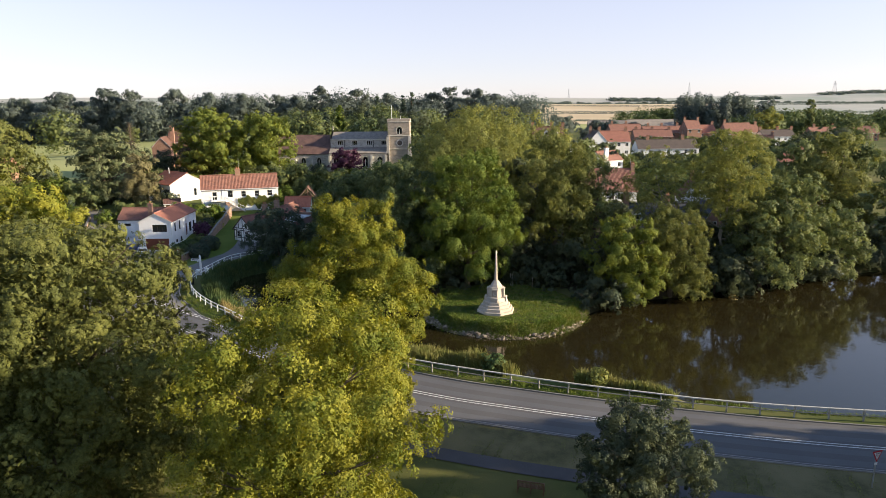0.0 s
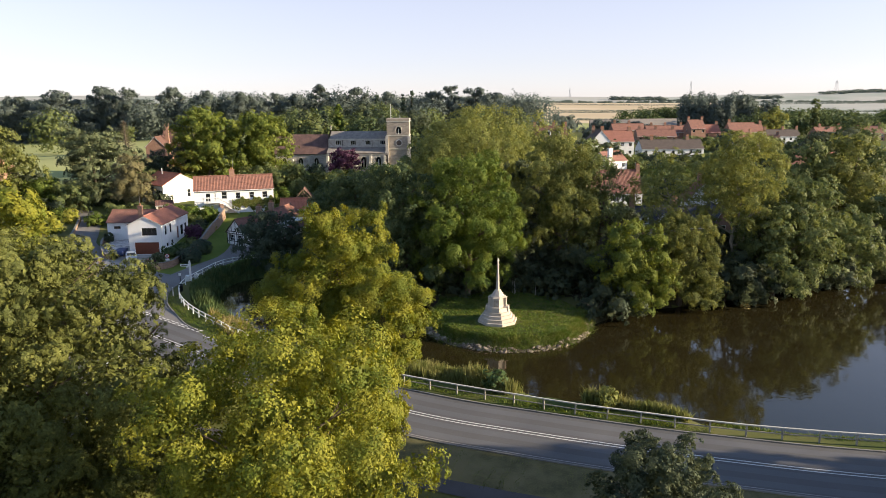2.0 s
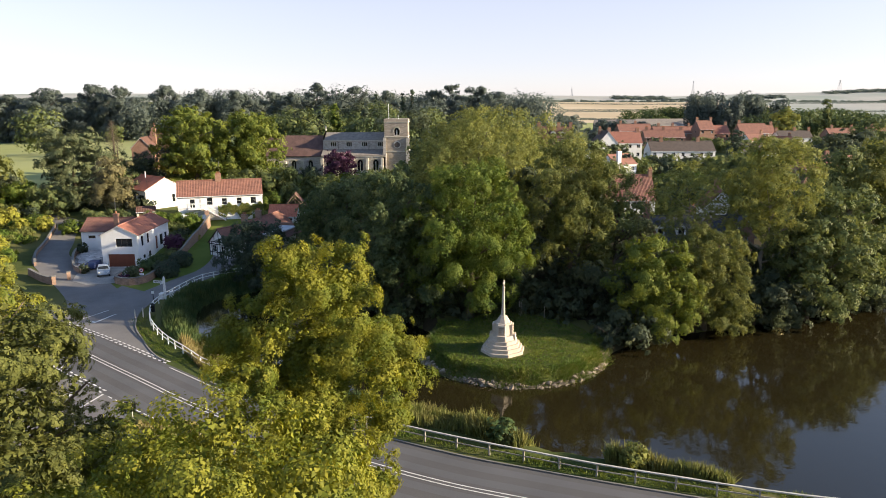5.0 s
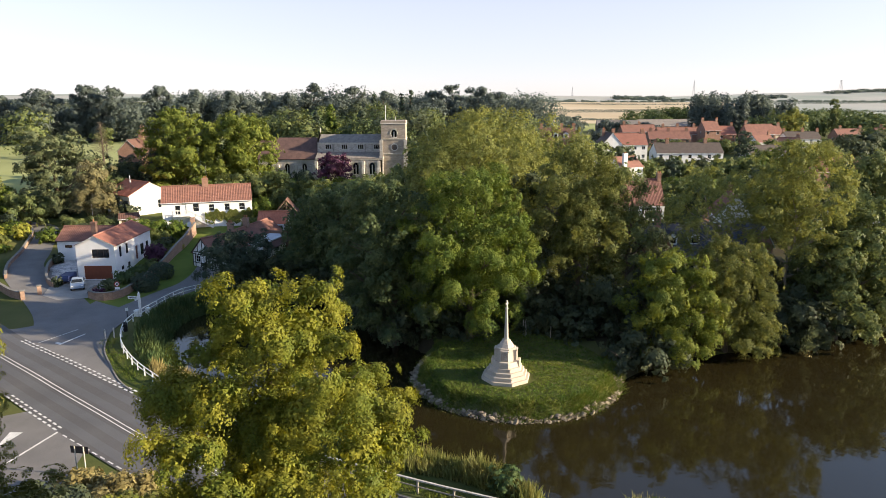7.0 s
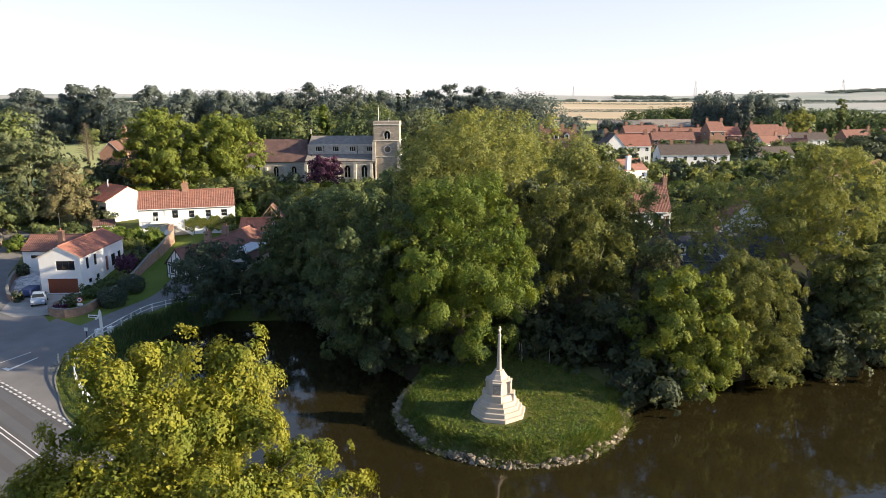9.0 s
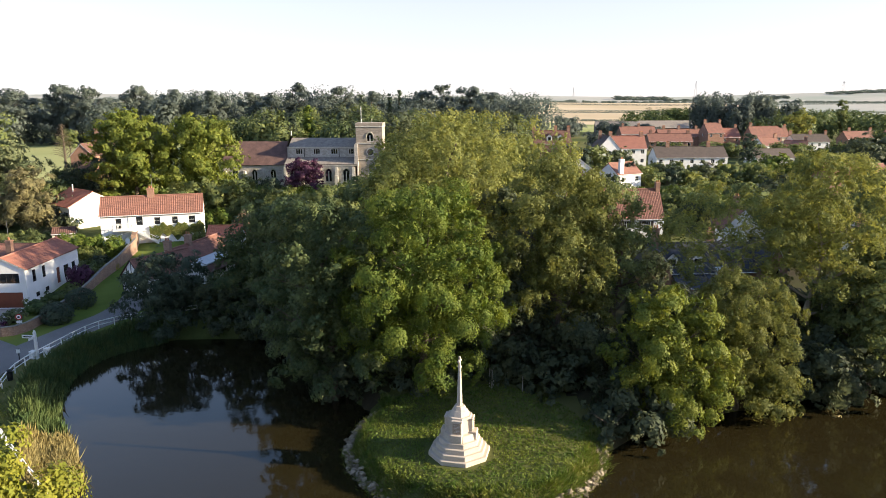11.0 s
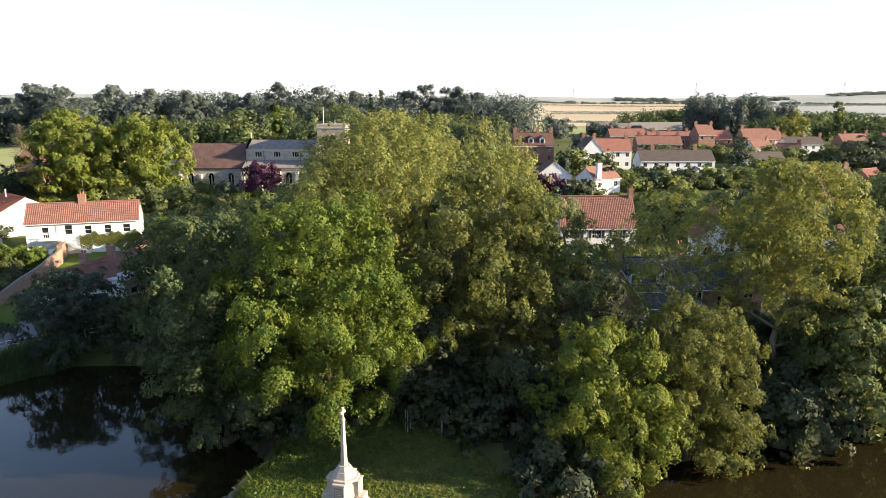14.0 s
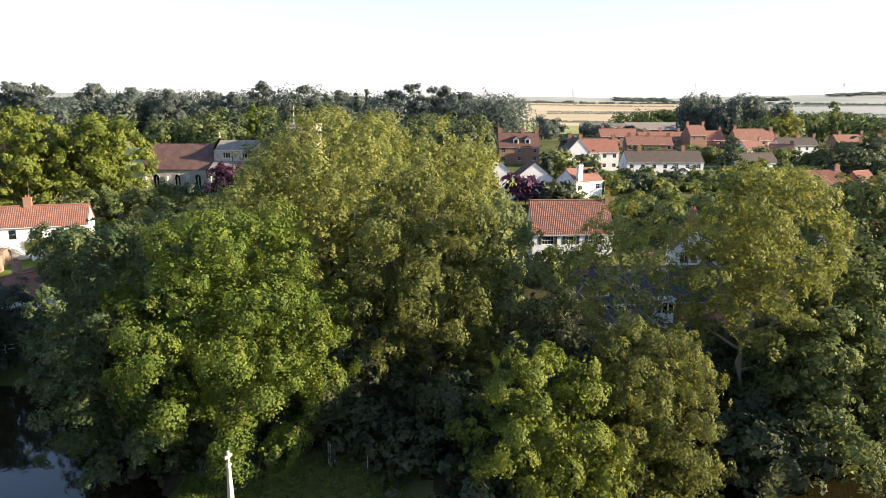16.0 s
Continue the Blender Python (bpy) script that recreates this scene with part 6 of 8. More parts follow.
def crown_points(lobes, g, total, leaf, cs=0.9, flatz=0.7, hollow=0.85, fill=0.22, droop=0.0, rough=0.35, palmate=False, apart=1.75):
    """Leaves gathered in domed sprays, spaced over a union of lobes (x, y, z, rx, ry, rz), with a dark body within."""
    lobes = np.array(lobes, float)
    area = (lobes[:, 3] * lobes[:, 4] + lobes[:, 3] * lobes[:, 5] + lobes[:, 4] * lobes[:, 5])
    pick = g.choice(len(lobes), int(min(40000, 40 + 9 * 4.19 * area.sum() / (cs * cs))), p=area / area.sum())
    d = unit(g.normal(size=(len(pick), 3)))
    L = lobes[pick]
    p = L[:, :3] + d * L[:, 3:] * (1 - 0.16 * g.random((len(pick), 1)))
    ok = np.ones(len(p), bool)
    for i, l in enumerate(lobes):
        q = (((p - l[:3]) / l[3:]) ** 2).sum(1)
        ok &= (q > hollow**2) | (pick == i)
    ok &= (d[:, 2] > -0.55) | (g.random(len(p)) < 0.35)
    wav = g.normal(size=(6, 3)) * (0.8 / cs)
    gap = np.sin(p @ wav.T + g.random(6) * 6.28).sum(1)
    ok &= (gap > -1.9) | (rough < 0.1)                                     # uneven openings that show the dark inside
    p, d = p[ok], d[ok]
    cell = np.floor((p + 500 + g.random(3) * 9) / (apart * cs)).astype(np.int64)
    first = np.unique(cell[:, 0] * 4000000 + cell[:, 1] * 2000 + cell[:, 2], return_index=True)[1]
    p, d = p[first], d[first]
    p = p + d * (cs * rough * g.normal(size=(len(p), 1))) + g.normal(size=p.shape) * cs * rough * 0.3
    rc = cs * (0.5 + 1.1 * g.random(len(p)) ** 2)
    num = np.maximum(3, (total / (6 if palmate else 1) * rc * rc / (rc * rc).sum())).astype(int)
    k = np.repeat(np.arange(len(p)), num)
    axis = unit(d + np.array((0, 0, 0.55)) + g.normal(size=d.shape) * 0.25)[k]
    e = unit(g.normal(size=(len(k), 3)))
    along = (e * axis).sum(1, keepdims=True)
    e = np.where(along < -0.2, e - 2 * along * axis, e)
    along = (e * axis).sum(1, keepdims=True)
    off = e * rc[k][:, None] * (g.random((len(k), 1)) ** 0.42)
    off -= axis * (off * axis).sum(1, keepdims=True) * (1 - flatz)
    off[:, 2] -= (0.25 + droop) * rc[k] * (1 - np.clip(along[:, 0], 0, 1)) ** 2 * g.random(len(k))
    c = p[k] + off
    nrm = unit(e * 0.8 + axis * 0.3 + d[k] * 0.2 + g.normal(size=(len(k), 3)) * 0.27)
    out = [(fans if palmate else leaf_blades)(c, nrm, leaf * g.uniform(0.65, 1.35, len(k)), g)]
    way = [unit(d[k] + off / (cs * 2) + np.array((0, 0, 0.25)))] * (6 if palmate else 1)
    f = int(total * fill)
    if f:
        pick = g.choice(len(lobes), f, p=area**1.6 / (area**1.6).sum())
        d2 = unit(g.normal(size=(f, 3)))
        c2 = lobes[pick, :3] + d2 * lobes[pick, 3:] * g.uniform(0.35, 0.78, (f, 1))
        out.append(leaf_blades(c2, unit(d2 + g.normal(size=(f, 3)) * 0.5), leaf * g.uniform(1.4, 2.2, f), g))
        way.append(d2)
    return np.concatenate(out), np.concatenate(way)


def limbs(bm, g, r, height_, spread_, n=6, start=0.3, twigs=0):
    """A tapered, slightly crooked trunk with rising limbs."""
    top = height_ * 0.82
    pts = [(0, 0, -0.6)] + [(g.normal() * 0.12 * i, g.normal() * 0.12 * i, top * i / 6) for i in range(1, 7)]
    add_tube(bm, pts, [r * 1.35] + [r * (1 - 0.85 * i / 6) for i in range(1, 7)], 9)
    for i in range(n):
        t = start + (0.85 - start) * i / n
        a = i * 2.4 + g.random()
        z = top * t
        o = np.array((np.interp(z, [q[2] for q in pts], [q[0] for q in pts]), np.interp(z, [q[2] for q in pts], [q[1] for q in pts]), z))
        ln = spread_ * g.uniform(0.65, 0.95) * (1.1 - 0.5 * t)
        e = o + np.array((math.cos(a) * ln, math.sin(a) * ln, ln * g.uniform(0.35, 0.8)))
        mid = (o + e) / 2 + np.array((0, 0, -0.08 * ln)) + g.normal(size=3) * 0.15
        rr = r * (1 - 0.8 * t) * 0.5
        add_tube(bm, [o, mid, e], [rr, rr * 0.65, rr * 0.2], 6)
        for s in (-0.6, 0.7):
            e2 = mid + np.array((math.cos(a + s) * ln * 0.5, math.sin(a + s) * ln * 0.5, ln * 0.3))
            add_tube(bm, [mid, (mid + e2) / 2 + g.normal(size=3) * 0.1, e2], [rr * 0.5, rr * 0.32, rr * 0.1], 5)
    for i in range(twigs):
        z = top * g.uniform(0.42, 0.85)
        a, ln = g.random() * 6.28, spread_ * g.uniform(0.6, 1.05)
        p = np.array((np.interp(z, [q[2] for q in pts], [q[0] for q in pts]), np.interp(z, [q[2] for q in pts], [q[1] for q in pts]), z))
        line, way = [p], np.array((math.cos(a), math.sin(a), g.uniform(0.0, 0.5)))
        for k in range(5):
            way = unit(way + g.normal(size=3) * 0.3)
            line.append(line[-1] + way * ln / 5)
        add_tube(bm, line, [r * 0.26 * (1 - 0.16 * k) for k in range(6)], 5)


def auto_lobes(g, r, z0, z1, n, squash=1.0, cone=0.0, bough=1.0):
    """A broken-up crown between z0 and z1: a thin body and n boughs of uneven reach round it, each with smaller shoots."""
    cz, hz = (z0 + z1) / 2, (z1 - z0) / 2
    out = [(0, 0, cz - 0.04 * hz, r * 0.52 * (1 - 0.4 * cone), r * 0.52 * squash * (1 - 0.4 * cone), hz * 0.78)]
    for i in range(n):
        a = i * 2.399 + g.uniform(-0.5, 0.5)
        u = 0.06 + 0.87 * (i + g.random()) / n
        z = z0 + (z1 - z0) * u
        prof = math.sqrt(max(0.06, 1 - ((u - 0.42) / 0.62) ** 2)) if u > 0.42 else 0.78 + 0.22 * u / 0.42
        prof *= 1 - cone * u
        if cone > 0.7:
            prof = (1 - u) ** 0.9
        elif cone > 0.4:
            prof = min(1, ((1 - u) / 0.28) ** 0.85) * (0.55 + 0.45 * min(1, u / 0.7))
        b = bough * r * g.uniform(0.17, 0.36) * (0.7 + 0.3 * prof) * (30 / min(60, max(n, 14))) ** 0.25
        rad = max(0.05 * r, r * prof * g.uniform(0.7, 1.1) - b * 0.9)
        out.append((math.cos(a) * rad, math.sin(a) * rad * squash, z, b * 1.15, b * 1.15, b * g.uniform(0.5, 0.85)))
        for _ in range(2):
            q = b * g.uniform(0.32, 0.52)
            a2, rad2 = a + g.uniform(-0.7, 0.7) * b / max(rad, b), rad + b * g.uniform(0.55, 1.0)
            out.append((math.cos(a2) * rad2, math.sin(a2) * rad2 * squash, z + g.uniform(-0.5, 0.5) * b, q, q, q * 0.75))
    b = r * (0.26 if cone <= 0.4 else 0.15)
    for k in range(3):
        out.append((g.normal() * b * 0.7, g.normal() * b * 0.7, z1 - b * g.uniform(0.6, 1.3), b, b, b * 0.8))
    return out


def tree(x, y, top, r, kind, label, z0=None, n=14, leaf=0.3, cs=None, seed=0, trunk=None, name="tree", squash=1.0, cone=0.0, flatz=0.55, droop=0.0, rough=0.65, bark="bark", fill=0.22, lobes=None, dens=1.0, category="tree", twist=0, palmate=False, twigs=0, bough=1.0, extra=(), apart=2.05):
    g = np.random.default_rng(seed + int(abs(x * 7 + y * 13)))
    gz_ = max(0.1, ground_z(x, y))
    h = top - gz_
    z0 = (z0 if z0 is not None else gz_ + h * 0.12) - gz_
    lb = (lobes or auto_lobes(g, r, z0, h, n, squash, cone, bough)) + list(extra)
    cs = (cs or max(0.5, r * 0.14)) * 1.15
    if 0.28 <= leaf <= 0.62:
        leaf *= 0.85
    rz = (h - z0) / 2
    a = 4 * math.pi * ((r * r) ** 1.6 / 3 + 2 * (r * rz) ** 1.6 / 3) ** (1 / 1.6)
    total = int(dens * a / (0.36 * leaf * leaf))
    t = base(name, pose(x, y, gz_, 0, 0, twist), label, category)
    bm = bmesh.new()
    limbs(bm, g, trunk or max(0.16, h * 0.026), h, r, twigs=twigs)
    part("trunk", bm, M[bark], t)
    link_mesh("crown", leaf_mesh("crown", *crown_points(lb, g, total, leaf, cs, flatz, fill=fill, droop=droop, rough=rough, palmate=palmate, apart=apart), soft=0.0 if leaf < 0.24 else 0.35 if leaf < 0.4 else 0.65), LEAF[kind], t)
    return t


# by the road, nearest the camera
tree(-5.1, 52.8, 20.4, 6.0, "lime", "tall lime tree with bright yellow-green leaves on the verge", z0=1.2, n=84, leaf=0.108, cs=0.44, seed=5, dens=1.45, cone=0.42, trunk=0.42, droop=0.7, rough=0.5, apart=2.0, fill=0.36, bough=0.75,
     extra=((4.2, -0.4, 13.4, 1.6, 1.5, 1.2), (5.0, 0.3, 11.8, 1.4, 1.4, 1.0), (-3.9, 0.2, 13.6, 1.7, 1.5, 1.3), (1.2, -0.4, 16.6, 1.4, 1.3, 1.1), (-0.6, 0.0, 18.4, 0.9, 0.9, 1.0)))
tree(-6.0, 38.6, 17.4, 7.4, "lime", "broad lime tree with yellow-green leaves on the green", z0=2.2, n=80, leaf=0.13, cs=0.52, seed=2, dens=1.0, trunk=0.45, droop=0.9, rough=0.7, apart=2.1, fill=0.26, bough=0.72)
tree(-25.2, 48.0, 20.1, 12.2, "chestnut", "great spreading horse chestnut with dense dull green leaves", z0=0.6, n=96, leaf=0.17, cs=0.6, seed=3, dens=1.05, trunk=0.7, flatz=0.7, droop=0.2, palmate=True, fill=0.35, apart=1.95, rough=0.4, bough=0.85, cone=0.26)
tree(-46.0, 79.0, 18.8, 8.6, "lime", "spreading yellow-green tree beside the road", z0=4, n=20, leaf=0.32, cs=1.0, seed=4, flatz=0.55)
tree(13.8, 42.4, 9.4, 4.0, "dark", "small round dark-leaved tree on the green", z0=2.4, n=50, leaf=0.13, cs=0.36, seed=5, dens=1.3, trunk=0.17, rough=0.35, bough=0.7)
for sx, sy, tp_, rr in ((42, 40, 12, 5.5), (53, 44.4, 18, 6.5), (66, 43.4, 22, 7.5), (80, 42.4, 24, 8)):
    tree(sx, sy, tp_, rr, "chestnut", "dense broad tree beside the road", n=12, leaf=0.75, cs=1.1)

# round the pond
tree(5.0, 98.8, 20.6, 7.9, "maple", "large rounded sycamore leaning over the pond", z0=3.4, n=70, leaf=0.17, cs=0.62, seed=11, dens=1.15, trunk=0.5, flatz=0.6, droop=0.5, rough=0.4, bough=0.8, apart=2.3)
tree(-3.6, 100.2, 19.3, 7.0, "sycamore", "rounded dark green sycamore beside the pond", z0=1.0, n=50, leaf=0.22, cs=0.62, seed=47, dens=1.1, flatz=0.6, rough=0.4, bough=0.85, apart=2.3)
tree(26.0, 94.0, 12.7, 5.0, "hornbeam", "low broad bright green tree overhanging the water", z0=0.5, n=50, leaf=0.17, cs=0.48, seed=12, flatz=0.5, dens=1.15, rough=0.4, bough=0.85, apart=2.3, droop=0.4)
tree(33.6, 97.8, 13.2, 5.3, "olive", "drooping olive-green willow at the water's edge", z0=0.2, n=56, leaf=0.15, cs=0.4, seed=13, dens=1.15, droop=1.1, rough=0.5, bough=0.75)
tree(36.8, 96.4, 4.6, 2.4, "olive", "low willow bush at the water's edge", z0=0.1, n=12, leaf=0.2, cs=0.4, seed=14, droop=1.0)
tree(18.2, 106.0, 22.8, 6.8, "olive", "tall lime with drooping olive foliage", z0=5, n=60, leaf=0.19, cs=0.48, seed=15, dens=1.05, droop=0.9, rough=0.5, bough=0.72)
tree(24.4, 107.5, 20.0, 4.0, "oak", "slender tall tree with blue-green leaves", z0=6.5, n=16, leaf=0.26, cs=0.6, seed=16, droop=0.6, dens=0.6, fill=0.05, rough=0.8, twigs=14)
tree(30.4, 114.8, 11.0, 3.2, "dark", "slender dark tree in the wood", z0=3, n=12, leaf=0.3, cs=0.6, seed=62, droop=0.5)
tree(34.6, 106.5, 19.8, 5.4, "willow", "thin-leaved tree with bare pale branches showing", z0=8, n=20, leaf=0.2, cs=0.5, seed=17, bark="bark_pale", fill=0.03, dens=0.6, trunk=0.35, rough=0.9, twigs=26)
tree(43.3, 104.0, 23.5, 6.3, "willow", "tall airy tree with pale bare lower trunk", z0=9.5, n=50, bough=0.75, rough=0.4, leaf=0.21, cs=0.5, seed=18, bark="bark_pale", fill=0.1, trunk=0.4, droop=0.5)
tree(52.5, 104.5, 16.4, 6.2, "oak", "broad green tree on the far bank", z0=2, n=44, leaf=0.34, cs=0.65, seed=19, rough=0.5, bough=0.8)
tree(48.0, 101.5, 13.8, 6.0, "oak", "broad green tree on the bank", z0=0.6, n=44, leaf=0.34, cs=0.6, seed=20, rough=0.5, bough=0.8)
tree(61.0, 108.5, 11.5, 6.0, "oak", "bushy tree on the far bank", z0=0.6, n=44, leaf=0.34, cs=0.65, seed=21, rough=0.5, bough=0.8)
tree(70.5, 124.5, 21.6, 6.5, "olive", "tall olive-green poplar behind the bank", z0=4, n=18, leaf=0.38, cs=0.95, seed=22, droop=0.4)
tree(62.0, 124.0, 20.0, 6.0, "oak", "tall dark green tree behind the bank", z0=4, n=16, leaf=0.4, cs=0.95, seed=23)
tree(79.0, 118.0, 14.0, 7.0, "oak", "broad tree on the far bank", z0=1, n=16, leaf=0.48, cs=1.0, seed=24)
tree(73.0, 111.5, 8.0, 5.0, "dark", "dark bush at the water's edge", z0=0.3, n=12, leaf=0.4, cs=0.9, seed=25)
tree(-26.6, 118.6, 10.2, 5.5, "yew", "dark spreading yew at the pond's corner", z0=0.5, n=64, leaf=0.2, cs=0.5, seed=26, dens=1.1, flatz=0.3, droop=0.5, bough=0.7, rough=0.5, apart=2.0)
tree(-20.5, 119.5, 5.6, 4.2, "dark", "dark bush at the water's edge", z0=0.5, n=14, leaf=0.28, cs=0.7, seed=27)
tree(-13.0, 121.5, 15.8, 7.8, "sycamore", "broad dark green tree shading the pond", z0=1.2, n=56, leaf=0.3, cs=0.6, bough=0.8, seed=28, flatz=0.55)
tree(-6.0, 113.0, 15.9, 6.8, "oak", "rounded green tree behind the pond", z0=1.0, n=56, leaf=0.3, cs=0.6, bough=0.8, seed=29)
tree(12.0, 103.5, 9.0, 4.5, "dark", "dark undergrowth tree in the wood", z0=1.5, n=12, leaf=0.36, cs=0.85, seed=30)
tree(20.5, 101.0, 7.5, 4.4, "dark", "dark undergrowth bush by the water", z0=0.4, n=12, leaf=0.32, cs=0.8, seed=31)
tree(38.5, 106.0, 8.0, 4.6, "dark", "dark undergrowth in the wood", z0=0.5, n=12, leaf=0.36, cs=0.85, seed=32)
def upright_lobes(g, r, z0, z1, n):
    """Tall narrow plumes rising side by side, the middle ones highest."""
    out = []
    for i in range(n):
        a, q = i * 2.399, r * math.sqrt((i + 0.3) / n)
        top = z1 - (z1 - z0) * (0.3 * (q / r) ** 2.2 + g.uniform(0, 0.1))
        w, hz = r * g.uniform(0.17, 0.28), (z1 - z0) * g.uniform(0.13, 0.22)
        out.append((math.cos(a) * q * 0.86, math.sin(a) * q * 0.86, top - hz, w, w, hz))
        if top - hz * 2.2 > z0:
            out.append((math.cos(a) * q * 0.92, math.sin(a) * q * 0.92, top - hz * 2.2, w * 1.25, w * 1.25, hz))
        if top - hz * 3.6 > z0:
            out.append((math.cos(a) * q * 0.95, math.sin(a) * q * 0.95, top - hz * 3.5, w * 1.3, w * 1.3, hz))
    return out


def plates(g, r, z0, z1, n):
    """Flat shelves of foliage one over another, broad at the top."""
    out = []
    for i in range(n):
        t = i / (n - 1)
        a, q = i * 2.399, r * (0.25 + 0.55 * g.random()) * (1 - 0.35 * t)
        w = r * g.uniform(0.24, 0.4)
        out.append((math.cos(a) * q, math.sin(a) * q, z0 + (z1 - z0) * t, w, w, 0.7))
    return out


PG = np.random.default_rng(77)
tree(7.6, 123.5, 27.4, 10.5, "willow", "huge yellow-green poplar behind the pond", z0=4, leaf=0.32, cs=0.6, seed=33, flatz=1.3, lobes=upright_lobes(PG, 10.5, 2, 25.5, 44))
tree(1.2, 127.5, 25.2, 4.8, "willow", "tall yellow-green poplar beside a larger one", z0=4, leaf=0.34, cs=0.6, seed=48, flatz=1.3, lobes=upright_lobes(PG, 4.8, 2, 23.4, 16))
tree(19.5, 134.0, 25.0, 7.5, "willow", "tall green poplar behind the wood", z0=4, leaf=0.42, cs=0.75, seed=34, flatz=1.3, lobes=upright_lobes(PG, 7.5, 2, 23, 26))
tree(-2.2, 118.5, 12.6, 3.0, "brown", "tawny drooping tree before the poplar", z0=5, n=16, leaf=0.26, cs=0.5, seed=46, droop=1.2)
tree(-4.0, 134.0, 17.0, 7.0, "oak", "rounded green tree in the wood", z0=2, n=16, leaf=0.52, cs=1.0, seed=35)
tree(-15.0, 136.0, 14.2, 6.4, "oak", "green rounded tree near the lychgate", z0=1.5, n=16, leaf=0.48, cs=1.0, seed=36)
tree(-11.0, 150.0, 14.6, 6.5, "oak", "green tree below the churchyard", z0=3, n=14, leaf=0.52, cs=1.0, seed=37)
tree(-18.5, 148.0, 12.0, 4.5, "oak", "rounded tree by the lychgate", z0=3, n=12, leaf=0.48, cs=0.9, seed=38)
tree(23.5, 121.0, 17.5, 5.0, "oak", "green tree deep in the wood", z0=2, n=14, leaf=0.48, cs=0.95, seed=39)
tree(16.0, 117.0, 18.5, 6.0, "dark", "dark green tree deep in the wood", z0=2, n=14, leaf=0.48, cs=0.95, seed=40)
tree(34.6, 146.5, 8.0, 3.0, "oak", "small tree screening the pantiled house", z0=2.4, n=12, leaf=0.45, cs=0.7, seed=49)
tree(39.8, 147.5, 8.0, 3.2, "olive", "small tree screening the pantiled house", z0=2.4, n=12, leaf=0.45, cs=0.7, seed=50)
tree(26.5, 147.0, 14.5, 5.0, "oak", "tree screening the pantiled house", z0=2, n=12, leaf=0.52, cs=1.0, seed=41)
tree(63.0, 148.0, 14.0, 6.4, "oak", "green tree beside the pantiled house", z0=2, n=14, leaf=0.52, cs=1.0, seed=42)

for bx, by, bt, br in ((30.5, 111, 7, 4.4), (37, 112, 7, 4.2), (43, 110, 8, 4.4), (34, 117, 5.5, 4.6), (41, 118, 5.5, 4.6), (27.5, 104, 8.5, 3.8), (47.5, 109, 9, 4.2), (53, 113, 9, 4.5), (40.5, 99.5, 5.5, 2.8), (44.5, 98.8, 6, 3.0), (-2.5, 100.5, 5.0, 3.6), (-5.5, 105.5, 6.0, 3.8), (-9.0, 111.0, 6.5, 4.2), (-14.5, 117.0, 5.5, 3.6), (4.5, 101.5, 5.5, 4.0), (17.0, 98.5, 4.2, 2.8), (21.8, 94.5, 4.6, 3.0), (20.6, 91.6, 2.6, 2.2), (24.5, 91.8, 4.0, 3.0), (13.5, 102.5, 5.0, 3.2), (16.5, 105.5, 6.0, 3.4), (9.5, 106.0, 6.0, 3.4), (29.5, 101.0, 6.0, 4.0), (42.0, 100.0, 6.0, 4.0), (50.0, 103.0, 5.5, 3.8), (56.5, 105.5, 6.0, 4.0)):
    tree(bx, by, bt, br, "dark", "dark bushy undergrowth overhanging the water", z0=0.15, n=12, leaf=0.46, cs=0.7, seed=45, trunk=0.15)

# churchyard and beyond
tree(-56.4, 177.0, 26.2, 8.8, "hornbeam", "great yellow-green tree beside the church", z0=7, n=60, leaf=0.45, fill=0.5, cs=0.85, seed=51, rough=0.5, bough=0.75)
tree(-45.2, 182.5, 25.2, 9.4, "hornbeam", "great olive-green tree screening the chancel", z0=7, n=60, leaf=0.45, fill=0.5, cs=0.85, seed=52, rough=0.5, bough=0.75)
tree(-65.0, 191.0, 23.0, 6.5, "dark", "dark green tree beside the brick house", z0=8, n=18, leaf=0.6, cs=1.2, seed=53)
tree(-25.3, 191.5, 15.2, 4.5, "copper", "copper-leaved maple before the aisle", z0=8.8, n=14, leaf=0.36, cs=0.7, seed=54)
tree(-81.5, 170.5, 23.0, 9.0, "cedar", "flat-layered cedar on the slope", z0=6, leaf=0.42, cs=0.9, seed=55, flatz=0.35, lobes=plates(PG, 11.0, 2.5, 16.5, 34), dens=1.2)
tree(-67.2, 158.6, 16.8, 5.2, "brown", "brownish pine above the lane", z0=4.5, n=14, leaf=0.36, cs=0.8, seed=56)
tree(-95.0, 150.0, 25.5, 10.5, "olive", "large olive-green tree on the slope", z0=4, n=20, leaf=0.6, cs=1.2, seed=57)
tree(-116.0, 168.0, 26.0, 11, "oak", "large green tree on the slope", z0=4, n=18, leaf=0.7, cs=1.3, seed=58)
tree(-2.0, 186.0, 18.0, 7.0, "oak", "green tree beside the tower", z0=7.5, n=14, leaf=0.6, cs=1.0, seed=60)
tree(8.0, 168.0, 24.0, 9.0, "willow", "tall yellow-green tree beyond the wood", z0=6, n=20, leaf=0.6, cs=1.2, seed=61)
tree(20.0, 180.0, 20.0, 8.0, "olive", "olive-green tree beyond the wood", z0=6, n=16, leaf=0.6, cs=1.1, seed=62)
for x, y, tp_, r, k in ((-37, 173, 12.8, 5.5, "oak"), (-30.5, 178, 10.3, 4.2, "oak"), (-43.5, 171, 12.6, 5.0, "oak"), (-23, 172, 10.2, 4.5, "hornbeam"), (-14, 164, 11.4, 5.0, "oak"), (-5, 160, 14, 6, "oak"), (2, 150, 16, 6, "oak")):
    tree(x, y, tp_, r, k, "green tree on the churchyard slope", n=14, leaf=0.5, cs=0.9, seed=63)
